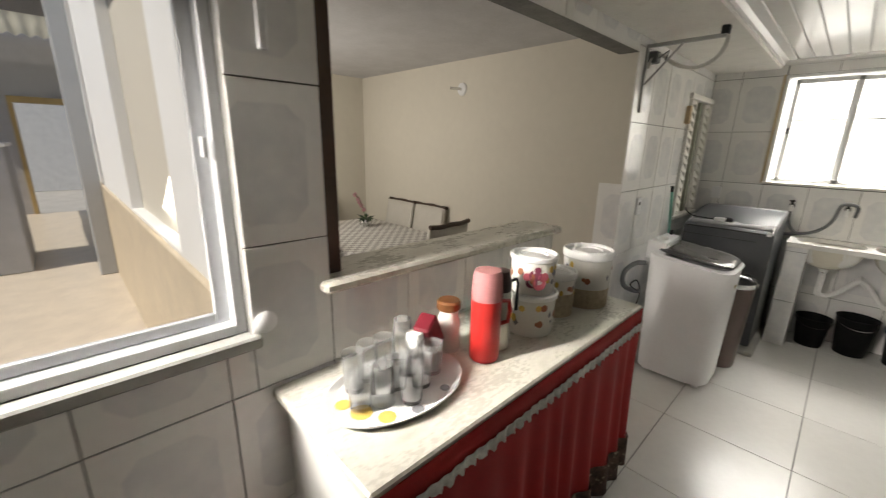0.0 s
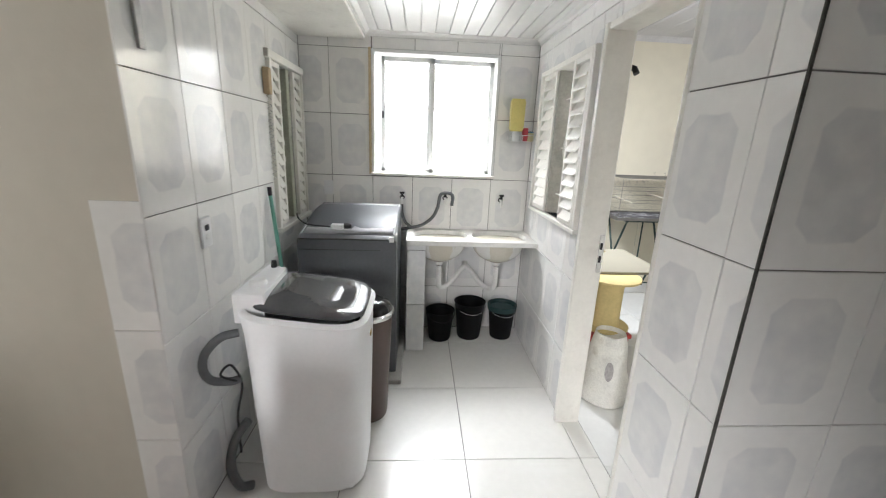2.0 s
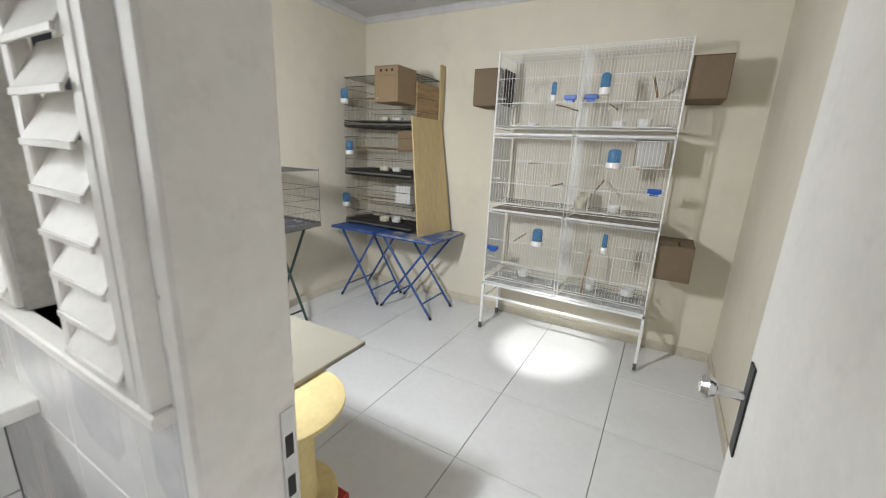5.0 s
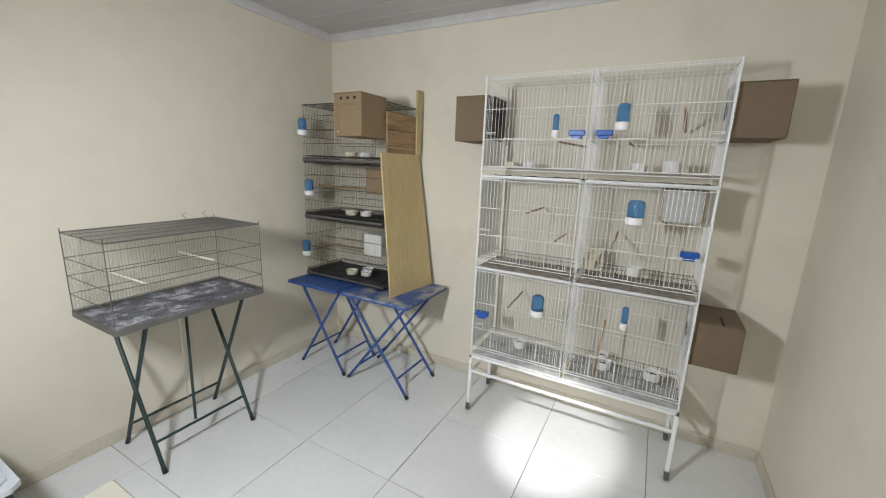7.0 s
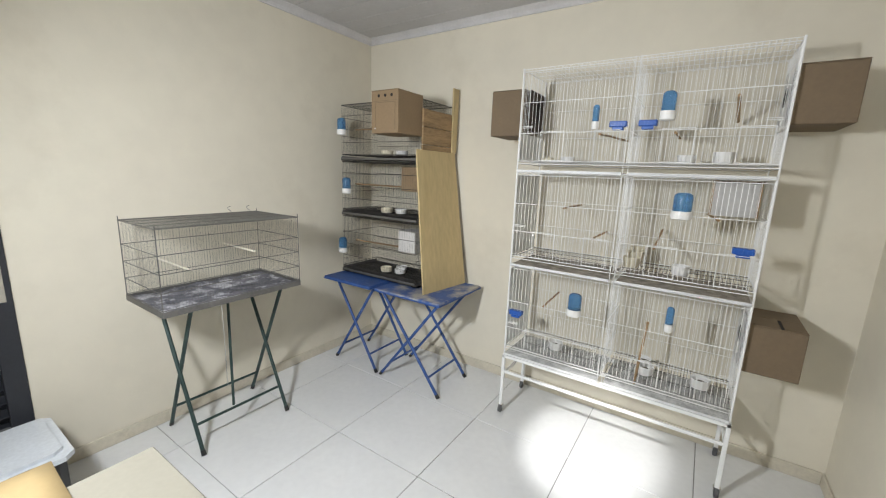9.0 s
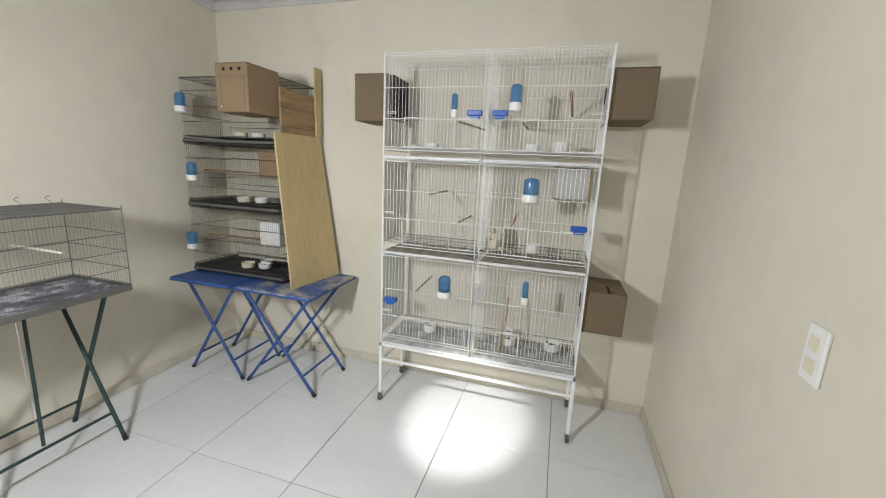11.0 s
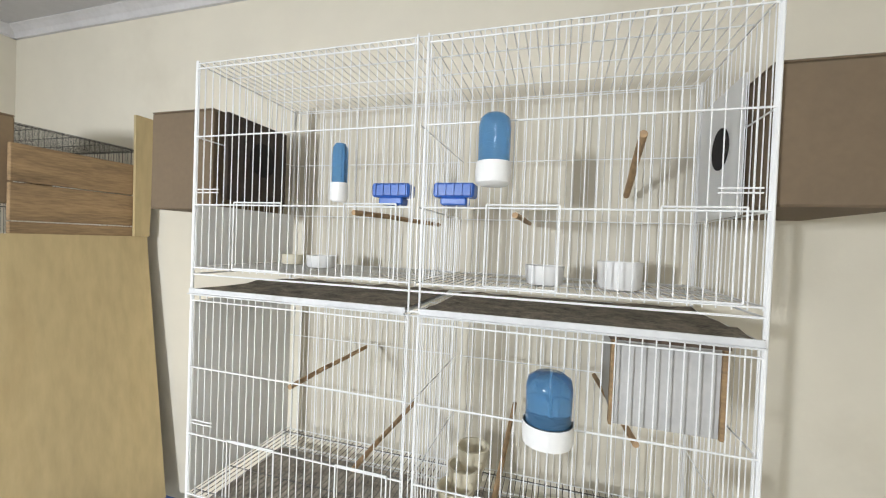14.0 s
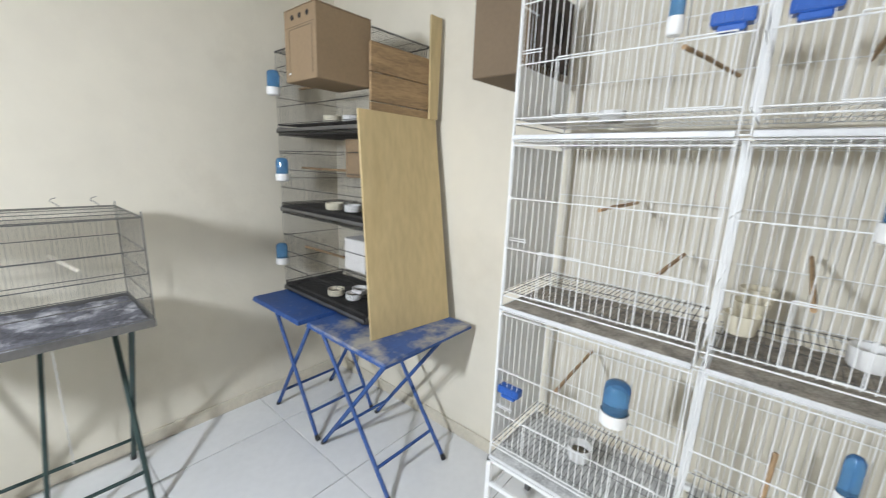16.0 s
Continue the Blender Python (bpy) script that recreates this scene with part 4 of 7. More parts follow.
for nm, y, r, h, col, lab in (("red_brush", 0.672, 0.024, 0.095, (0.42, 0.05, 0.06), "red scrubbing brush on the wire shelf"), ("soap_tub", 0.632, 0.026, 0.07, (0.66, 0.60, 0.38), "small cream and yellow soap tub")):
    t = thing(nm, X_END - 0.055, y, 1.588, lab, "washing aid")
    part("body", Geo().lathe([(r * 0.8, 0), (r, h * 0.2), (r, h * 0.75), (r * 0.75, h), (0.0005, h)], n=18), material(nm + "_plastic", col, rough=0.45), t, "", 0.6)
    part("top", Geo().lathe([(r * 0.9, h * 0.9), (r * 0.92, h), (0.0005, h + 0.004)], n=18), material(nm + "_top", (0.05, 0.16, 0.28) if nm == "soap_tub" else (0.40, 0.05, 0.06), rough=0.5), t, "", 0.6)

# socket, broom pole, spiral hanger, bracket with cable
so = thing("wall_socket", 4.76, Y_LEFT, 1.10, "white wall socket plate on the tiles", "socket")
part("plate", Geo().box(-0.038, -0.014, 0.0, 0.038, 0.0, 0.125, 0.004), PLASTIC_W, so)
for z in (0.045, 0.082):
    part("insert", Geo().box(-0.015, -0.017, z - 0.012, 0.015, -0.013, z + 0.012, 0.002), BLK if z > 0.06 else WHITE_ALU, so)
so2 = thing("wall_socket", X_END, 2.17, 1.13, "white socket plate beside the washing machine", "socket")
part("plate", Geo().box(-0.012, -0.035, 0.0, 0.0, 0.035, 0.11, 0.004), PLASTIC_W, so2)
br = thing("broom", 5.36, 2.20, 0.0, "green broom handle leaning on the tiled wall", "broom")
part("handle", Geo().tube([(0.0, 0.0, 0.06), (0.10, 0.13, 1.22)], 0.011, 10), material("green_pole", (0.16, 0.42, 0.33), rough=0.4), br, "", 0.8)
part("grip_end", Geo().tube([(0.10, 0.13, 1.22), (0.104, 0.135, 1.27)], 0.012, 10), BLK, br, "", 0.8)
part("head", Geo().box(-0.13, -0.03, 0.0, 0.13, 0.03, 0.07, 0.01), BLK, br, "dark broom head")
hg = thing("wall_hook_spring", 5.545, Y_LEFT - 0.002, 1.30, "wooden block with a hanging spiral wire", "wall hook")
part("block", Geo().box(-0.022, -0.035, 0.48, 0.022, 0.0, 0.62, 0.003), material("pale_block_wood", (0.48, 0.36, 0.22), rough=0.7, var=0.1), hg)
part("spiral", Geo().tube([(0.012 * math.cos(a * 0.9), -0.02 + 0.012 * math.sin(a * 0.9), 0.48 - a * 0.0048) for a in range(100)], 0.0022, 5), STEEL, hg, "", 0.9)
bk = thing("wall_bracket", 4.53, Y_LEFT, 1.80, "grey steel shelf bracket with a coiled white cable", "bracket")
GREY_STEEL = material("grey_galvanised_steel", (0.42, 0.42, 0.41), rough=0.45, metal=0.5, var=0.1)
part("upright", Geo().box(-0.015, -0.012, 0.0, 0.015, -0.001, 0.40, 0.002), GREY_STEEL, bk)
part("arm", Geo().box(-0.013, -0.42, 0.385, 0.013, -0.001, 0.405, 0.002), GREY_STEEL, bk)
part("strut", Geo().wire((0, -0.012, 0.17), (0, -0.20, 0.385), 0.006, 8), GREY_STEEL, bk, "", 0.6)
part("cable", Geo().tube(smooth_line([(0.02, -0.40, 0.44), (0.02, -0.42, 0.37), (0.03, -0.38, 0.29), (0.05, -0.28, 0.25), (0.06, -0.16, 0.28), (0.05, -0.08, 0.34), (0.03, -0.03, 0.33), (0.03, -0.01, 0.27)]), 0.011, 8), material("white_cable_sheath", (0.58, 0.57, 0.53), rough=0.45), bk, "thick whitish cable", 0.9)
part("junction", Geo().box(0.02, -0.06, 0.30, 0.09, -0.002, 0.37, 0.008).tube([(0.05, -0.06, 0.33), (0.03, -0.12, 0.36), (0.05, -0.10, 0.31)], 0.006, 7), material("dark_grey_fitting", (0.13, 0.13, 0.13), rough=0.5), bk, "dark grey cable fitting")
part("clamp", Geo().box(-0.02, -0.43, 0.40, 0.02, -0.39, 0.445, 0.004), BLK, bk)

# ---- kitchen ----
ct = thing("kitchen_counter", 2.82, 2.06, 0.0, "marble-topped counter with tiled ends", "counter")
part("worktop", Geo().box(-0.745, -0.215, 0.845, 0.745, 0.290, 0.875, 0.006), MARBLE, ct, "worn grey marble top")
part("end_wall", Geo().box(-0.71, -0.18, 0, -0.62, 0.285, 0.845, 0.003), TILE, ct)
part("end_wall", Geo().box(0.62, -0.18, 0, 0.70, 0.285, 0.845, 0.003), TILE, ct)
CLOTH = material("red_curtain_cloth", (0.38, 0.022, 0.02), rough=0.8, var=0.12, scale=7, fine=120, bump=0.2, bscale=150)
LACE = material("white_lace", (0.74, 0.72, 0.70), rough=0.85, var=0.15, scale=50, fine=150, bump=0.4)
cu = thing("counter_curtain", 2.82, 1.848, 0.0, "red gathered curtain with a white lace frill", "curtain")


def fold(u, z):
    k = (0.845 - z) / 0.8
    return -0.008 - 0.02 * k * (1 + math.sin(u * 47 + 1.3 * math.sin(u * 9))) - 0.012 * k * math.sin(u * 23 + 2)


rows = [[(-0.745 + 1.49 * i / 130, fold(-0.745 + 1.49 * i / 130, z), z) for i in range(131)] for z in (0.86, 0.80, 0.72, 0.6, 0.4, 0.2, 0.05)]
c1 = part("drape", Geo().sheet(rows), CLOTH, cu, "", 1.2)
c1.modifiers.new("thick", "SOLIDIFY").thickness = 0.003
rows = [[(0.745 - 0.01 * math.sin(z * 30) * 0.3, -0.01 + 0.47 * i / 30, z) if i == 0 else (0.745 + 0.012 * (0.845 - z) * (1 + math.sin(i * 1.7)), -0.01 + 0.47 * i / 30, z) for i in range(31)] for z in (0.845, 0.7, 0.5, 0.3, 0.05)]
c2 = part("side_drape", Geo().sheet(rows), CLOTH, cu, "", 1.2)
c2.modifiers.new("thick", "SOLIDIFY").thickness = 0.003
for z0, z1, s in ((0.765, 0.80, 0.006),):
    rows = [[(-0.745 + 1.49 * i / 200, fold(-0.745 + 1.49 * i / 200, z) - 0.008 - s * math.sin(i * 1.1) * (1 if z < z1 else 0.3), z + (0.006 * math.sin(i * 1.9) if z == z0 else 0)) for i in range(201)] for z in (z1, (z0 + z1) / 2, z0)]
    lc = part("lace_frill", Geo().sheet(rows), LACE, cu, "white lace frill", 1.2)
    lc.modifiers.new("thick", "SOLIDIFY").thickness = 0.002
rows = [[(-0.2 + 0.945 * i / 90, fold(-0.2 + 0.945 * i / 90, z) - 0.012, z) for i in range(91)] for z in (0.20, 0.12, 0.04)]
hm = part("printed_hem", Geo().sheet(rows), material("flowered_hem", (0.10, 0.06, 0.045), rough=0.85, var=0.5, scale=18, spots=1.0, spot_colour=(0.62, 0.50, 0.36), spot_scale=26), cu, "dark flowered hem band", 1.2)
hm.modifiers.new("thick", "SOLIDIFY").thickness = 0.002

lg = part("hatch_ledge", Geo().box(2.245, 2.315, 1.126, 3.625, 2.56, 1.162, 0.010), MARBLE)
tagged(lg, "worn grey marble ledge of the serving hatch", "ledge", kind="structure")
hp = thing("hatch_post", 2.284, 2.40, 1.162, "dark wooden post at the hatch side", "post", kind="structure")
part("post", Geo().box(-0.003, 0.0, 0, 0.062, 0.078, 0.987, 0.003), material("dark_brown_wood", (0.075, 0.045, 0.03), rough=0.5, var=0.2, stretch=(4, 4, 0.5)), hp)

# canisters
PRINT = [material("print_" + n, c, rough=0.4) for n, c in (("plum", (0.20, 0.04, 0.08)), ("ochre", (0.58, 0.40, 0.10)), ("grey", (0.20, 0.20, 0.22)), ("rust", (0.32, 0.12, 0.06)))]
CLEARISH = material("milky_clear_plastic", (0.80, 0.79, 0.75), rough=0.25, var=0.03, transmission=0.1, ior=1.3)
LIDW = material("milky_lid", (0.82, 0.82, 0.81), rough=0.25, var=0.02)


def canister(x, y, z, r, h, fill, seed):
    rnd = random.Random(seed)
    t = thing("food_canister", x, y, z, "milky plastic canister with printed motifs and a clear lid", "canister", "food canisters on the counter")
    part("jar", Geo().lathe([(r * 0.93, 0), (r * 0.95, 0.006), (r, h * 0.86), (r * 1.0, h * 0.9), (r * 0.97, h * 0.9), (r * 0.92, 0.01), (0.0005, 0.008)], n=32), CLEARISH, t, "", 0.7)
    if fill:
        part("powder", Geo().lathe([(r * 0.965, 0.006), (r * (0.968 + 0.056 * fill), h * fill), (0.0005, h * fill + 0.004)], n=28), material("ground_coffee_flour", (0.42, 0.35, 0.25), rough=0.95, var=0.1, scale=60) if "ground_coffee_flour" not in bpy.data.materials else bpy.data.materials["ground_coffee_flour"], t, "pale brown powder", 0.7)
    part("lid", Geo().lathe([(r * 1.03, h * 0.86), (r * 1.07, h * 0.88), (r * 1.07, h * 0.97), (r * 1.02, h), (r * 0.97, h), (r * 0.94, h - 0.012), (r * 0.70, h - 0.012), (r * 0.66, h - 0.005), (r * 0.58, h - 0.005), (r * 0.54, h - 0.012), (r * 0.30, h - 0.011), (0.0005, h - 0.010)], n=32), LIDW, t, "clear white lid", 0.6)
    for i in range(11):
        a = radians(200 + rnd.uniform(-70, 90))
        zz = h * rnd.uniform(0.3, 0.78)
        rr = r * (0.935 + 0.065 * zz / h) + 0.0012
        s = rnd.uniform(0.008, 0.017) * (r / 0.1) ** 0.5
        m = Matrix.Translation((rr * math.cos(a), rr * math.sin(a), zz)) @ Euler((0, radians(90), a)).to_matrix().to_4x4()
        part("motif", Geo().lathe([(s, -0.002), (s, 0.0008)], 0, 0, 0, 4 if i % 3 == 0 else 14, m=m, sx=1.0, sy=rnd.uniform(0.6, 1.0)), PRINT[2 if i % 3 == 0 else (1, 3, 0)[i % 2 + i // 9]], t)
    return t


canister(3.39, 2.05, 0.875, 0.104, 0.260, 0.36, 1)
canister(3.185, 2.085, 0.875, 0.080, 0.195, 0.55, 2)
canister(2.975, 2.07, 0.875, 0.094, 0.165, 0.0, 3)
top_can = canister(2.975, 2.07, 1.04, 0.085, 0.145, 0.0, 4)
PLUM_PINK = material("print_pink", (0.55, 0.13, 0.17), rough=0.4)
for i, (da, dz, s) in enumerate(((-12, 0.05, 0.021), (8, 0.045, 0.024), (-4, 0.078, 0.022), (18, 0.072, 0.019), (2, 0.1, 0.012), (-24, 0.07, 0.015))):
    a = radians(222 + da)
    rr = 0.083 * (0.935 + 0.065 * dz / 0.135) + 0.0012
    part("fruit_print", Geo().lathe([(s, -0.006), (s, 0.0008 + i * 0.0003)], n=18, m=Matrix.Translation((rr * math.cos(a), rr * math.sin(a), dz)) @ Euler((0, radians(90), a)).to_matrix().to_4x4()), PLUM_PINK if i % 2 else PRINT[0], top_can)
RED = material("red_thermos_plastic", (0.42, 0.025, 0.022), rough=0.3, var=0.05)
th = thing("thermos", 2.67, 2.045, 0.875, "red plastic thermos flask with pink translucent cup", "thermos")
part("body", Geo().lathe([(0.047, 0), (0.05, 0.005), (0.051, 0.20), (0.05, 0.225)], n=28), RED, th, "", 0.6)
part("cup_cap", Geo().lathe([(0.052, 0.215), (0.053, 0.225), (0.048, 0.295), (0.042, 0.312), (0.0005, 0.315)], n=28), material("pink_clear_cup", (0.62, 0.28, 0.28), rough=0.2, transmission=0.3), th, "pink translucent cup", 0.6)
part("handle", Geo().tube([(0.045, -0.02, 0.20), (0.075, -0.035, 0.195), (0.08, -0.038, 0.16), (0.075, -0.035, 0.12), (0.046, -0.02, 0.115)], 0.008, 8), RED, th, "", 0.8)
th2 = thing("coffee_flask", 2.765, 2.07, 0.875, "steel coffee flask with dark brown lid and handle", "thermos")
part("body", Geo().lathe([(0.044, 0), (0.047, 0.004), (0.046, 0.19), (0.043, 0.215)], n=28), material("satin_steel", (0.50, 0.47, 0.42), rough=0.35, metal=0.9), th2, "", 0.6)
part("lid", Geo().lathe([(0.044, 0.215), (0.044, 0.25), (0.036, 0.285), (0.0005, 0.295)], n=24), material("dark_brown_plastic", (0.05, 0.025, 0.022), rough=0.35), th2, "dark brown lid", 0.6)
part("handle", Geo().tube([(0.04, -0.01, 0.235), (0.075, -0.02, 0.24), (0.082, -0.022, 0.22), (0.08, -0.022, 0.12)], 0.006, 8), BLK, th2, "", 0.8)
jr = thing("glass_jar", 2.62, 2.17, 0.875, "small patterned glass jar with a copper-brown lid", "jar")
part("jar", Geo().lathe([(0.038, 0), (0.042, 0.006), (0.042, 0.10), (0.03, 0.135), (0.03, 0.15)], n=24), CLEARISH, jr, "", 0.6)
part("lid", Geo().lathe([(0.038, 0.15), (0.042, 0.155), (0.042, 0.178), (0.036, 0.185), (0.0005, 0.186)], n=24), material("copper_brown_lid", (0.20, 0.085, 0.035), rough=0.3, metal=0.4), jr, "copper-brown lid", 0.6)

# tray with glasses
ty = thing("serving_tray", 2.34, 2.10, 0.875, "white oval serving tray with printed flowers", "tray")
part("plate", Geo().lathe([(0.85, 0.0), (0.9, 0.003), (1.0, 0.018), (1.0, 0.022), (0.97, 0.022), (0.88, 0.008), (0.0005, 0.006)], n=48, sx=0.225, sy=0.155), LIDW, ty, "", 0.7)
for x, y, s, c in ((-0.14, -0.03, 0.03, PRINT[1]), (-0.10, -0.09, 0.025, PRINT[1]), (-0.16, 0.03, 0.022, PRINT[1]), (-0.02, -0.12, 0.018, PRINT[2]), (0.10, -0.10, 0.015, PRINT[2])):
    part("flower_print", Geo().lathe([(s, 0.0078), (s, 0.0092)], x, y, 0, 10), c, ty)


def glass(x, y, r, h, up=True, mat=None):
    t = thing("drinking_glass", x, y, 0.884, "clear drinking glass standing on the tray", "glass", "glasses on the tray")
    prof = [(r * 0.8, 0), (r * 0.82, 0.004), (r, h), (r * 0.94, h), (r * 0.74, 0.012), (0.0005, 0.010)]
    if not up:
        prof = [(r, 0), (r * 0.96, 0.002), (r * 0.8, h - 0.004), (r * 0.76, h), (0.0005, h)]
    part("tumbler", Geo().lathe(prof, n=24), mat or GLASSY, t, "", 0.6)
    return t


for x, y, r, h, up in ((2.24, 2.17, 0.032, 0.12, True), (2.30, 2.19, 0.031, 0.12, True), (2.36, 2.19, 0.031, 0.12, True), (2.21, 2.09, 0.034, 0.11, True), (2.27, 2.07, 0.035, 0.115, False),
                       (2.34, 2.10, 0.034, 0.10, True), (2.41, 2.13, 0.033, 0.10, True), (2.40, 2.06, 0.034, 0.10, True), (2.33, 2.02, 0.034, 0.09, True), (2.47, 2.09, 0.034, 0.10, True), (2.44, 2.20, 0.036, 0.15, False)):
    glass(x, y, r, h, up)
glass(2.455, 2.155, 0.034, 0.115, False, LIDW)
wc = thing("wine_red_box", 2.52, 2.17, 0.897, "dark red plastic holder tilted on the tray", "holder")
part("holder", Geo().box(-0.035, -0.03, 0.0, 0.035, 0.03, 0.13, 0.006, m=pose(0.03, 0, 0.018, 0, -30, 20)), WINE, wc)
part("white_mark", Geo().lathe([(0.012, 0), (0.012, 0.002)], 0, 0, 0, 14, m=pose(0.005, -0.033, 0.05, 90, 0, 20)), LIDW, wc)

# kitchen window
kw = thing("window_2", 0, 2.42, 0, "aluminium sliding kitchen window onto a covered passage", "window", kind="structure")
x0, x1, z0, z1 = KWIN
part("window_frame", Geo().box(x0 + 0.002, -0.03, z0 + 0.002, x0 + 0.03, 0.04, z1 - 0.002, 0.002).box(x1 - 0.03, -0.03, z0 + 0.002, x1 - 0.002, 0.04, z1 - 0.002, 0.002).box(x0 + 0.03, -0.029, z0 + 0.002, x1 - 0.03, 0.04, z0 + 0.03, 0.002).box(x0 + 0.03, -0.029, z1 - 0.03, x1 - 0.03, 0.04, z1 - 0.002, 0.002), ALU, kw)
for a, b, yy in ((x0 + 0.03, 1.26, -0.012), (1.22, x1 - 0.03, 0.014)):
    s = part("sash", Geo().box(a, yy, z0 + 0.031, a + 0.035, yy + 0.02, z1 - 0.031, 0.002).box(b - 0.035, yy, z0 + 0.031, b, yy + 0.02, z1 - 0.031, 0.002).box(a + 0.035, yy + 0.001, z0 + 0.031, b - 0.035, yy + 0.019, z0 + 0.06, 0.002), ALU, kw)
    p = part("pane", Geo().box(a + 0.03, yy + 0.008, z0 + 0.055, b - 0.03, yy + 0.012, z1 - 0.03), PANE, s)
    p.visible_shadow = False
part("latch", Geo().box(x1 - 0.055, -0.03, 1.53, x1 - 0.04, -0.012, 1.58, 0.003), ALU, kw)
part("window_sill", Geo().box(x0, -0.085, z0 - 0.035, x1 + 0.02, -0.031, z0 + 0.003, 0.006), material("grey_sill_stone", (0.36, 0.36, 0.34), rough=0.5, var=0.1), kw, "grey stone sill")
kbt = thing("blanking_cap", 2.075, HY - 0.008, 1.085, "round white blanking cap on the tiles", "cap")
part("disc", Geo().lathe([(0.03, 0), (0.032, 0.006), (0.02, 0.014), (0.0005, 0.016)], 0, 0, 0, 20, m=pose(0, 0, 0, 90, 0, 0)), PLASTIC_W, kbt, "", 0.6)
stn = thing("steel_strip", 2.135, HY - 0.009, 1.785, "white cable trunking strip on the tiles", "trunking")
part("strip", Geo().box(-0.012, -0.012, 0, 0.012, 0, 0.8, 0.003), PLASTIC_W, stn)

# dark worktop with a cooker beyond the corner
kt = thing("granite_worktop", 3.72, -0.22, 0.0, "black granite worktop on dark supports", "worktop")
GRAN = material("black_granite", (0.025, 0.024, 0.024), rough=0.25, var=0.4, scale=60, fine=200)
part("slab", Geo().box(-0.27, -0.35, 0.80, 0.275, 0.33, 0.83, 0.006), GRAN, kt)
part("support", Geo().box(0.05, -0.33, 0, 0.25, 0.05, 0.80, 0.004), BLK, kt)
ck = thing("black_appliance", 3.86, -0.30, 0.83, "black kitchen appliance on the granite worktop", "appliance")
part("body", Geo().box(-0.14, -0.2, 0, 0.13, 0.22, 0.22, 0.012), BLK, ck)

# ---- dining room ----
UPH = material("white_leatherette", (0.56, 0.53, 0.48), rough=0.45, var=0.04)
DKWOOD = material("dark_stained_wood", (0.055, 0.032, 0.022), rough=0.4, var=0.2, stretch=(3, 3, 0.6))
dt = thing("dining_table", 3.72, 4.40, 0.0, "dining table with dark wooden legs", "table")
part("tabletop", Geo().box(-0.48, -0.68, 0.71, 0.48, 0.68, 0.745, 0.006), DKWOOD, dt)
for sx in (-1, 1):
    for sy in (-1, 1):
        part("leg", Geo().box(sx * 0.4 - 0.035, sy * 0.6 - 0.035, 0, sx * 0.4 + 0.035, sy * 0.6 + 0.035, 0.71, 0.005), DKWOOD, dt)
tc = thing("tablecloth", 3.72, 4.40, 0.0, "white tablecloth with grey lattice pattern", "tablecloth")
CLO = material("lattice_cloth", (0.52, 0.50, 0.47), rough=0.9, var=0.12, scale=30, fine=120)
nt = CLO.node_tree
chk = nt.nodes.new("ShaderNodeTexChecker")
chk.inputs["Scale"].default_value = 22
chk.inputs["Color1"].default_value, chk.inputs["Color2"].default_value = (0.62, 0.60, 0.57, 1), (0.36, 0.34, 0.32, 1)
tcn = nt.nodes.new("ShaderNodeTexCoord")
nt.links.new(tcn.outputs["Object"], chk.inputs["Vector"])
nt.links.new(chk.outputs["Color"], nt.nodes["Principled BSDF"].inputs["Base Color"])
rows = []
for i in range(27):
    u = -0.62 + 1.24 * i / 26
    r = []
    for k in range(35):
        v = -0.84 + 1.68 * k / 34
        ox, oy = max(0, abs(u) - 0.485), max(0, abs(v) - 0.685)
        drop = ox + oy
        px = math.copysign(min(abs(u), 0.485), u) + math.copysign(0.012 * (ox > 0), u) * (1 + math.sin(k * 1.3))
        py = math.copysign(min(abs(v), 0.685), v) + math.copysign(0.012 * (oy > 0), v) * (1 + math.sin(i * 1.3))
        r.append((px, py, 0.748 - drop))
    rows.append(r)
cl = part("cloth", Geo().sheet(rows), CLO, tc, "", 1.0)
cl.modifiers.new("thick", "SOLIDIFY").thickness = 0.002


def chair(x, y, rz):
    t = thing("dining_chair", x, y, 0, "white upholstered dining chair with dark wooden top rail", "chair", "chairs round the dining table", rz)
    part("seat", Geo().box(-0.22, -0.22, 0.42, 0.22, 0.22, 0.48, 0.02), UPH, t)
    rows = [[(-0.22 + 0.44 * i / 10, 0.20 + 0.09 * k / 8 + 0.02 * math.cos((i - 5) / 5 * 1.4), 0.46 + 0.50 * k / 8) for i in range(11)] for k in range(9)]
    b = part("backrest", Geo().sheet(rows), UPH, t, "", 0.9)
    b.modifiers.new("thick", "SOLIDIFY").thickness = 0.035
    part("top_rail", Geo().tube([(-0.225 + 0.45 * i / 10, 0.285 + 0.02 * math.cos((i - 5) / 5 * 1.4), 0.965 + 0.004 * math.cos(i * 1.25)) for i in range(11)], 0.02, 8), DKWOOD, t, "dark wavy wooden rail", 0.9)
    for sx in (-1, 1):
        for sy in (-1, 1):
            part("leg", Geo().box(sx * 0.19 - 0.018, sy * 0.19 - 0.018, 0, sx * 0.19 + 0.018, sy * 0.19 + 0.018, 0.42, 0.004), DKWOOD, t)
    return t


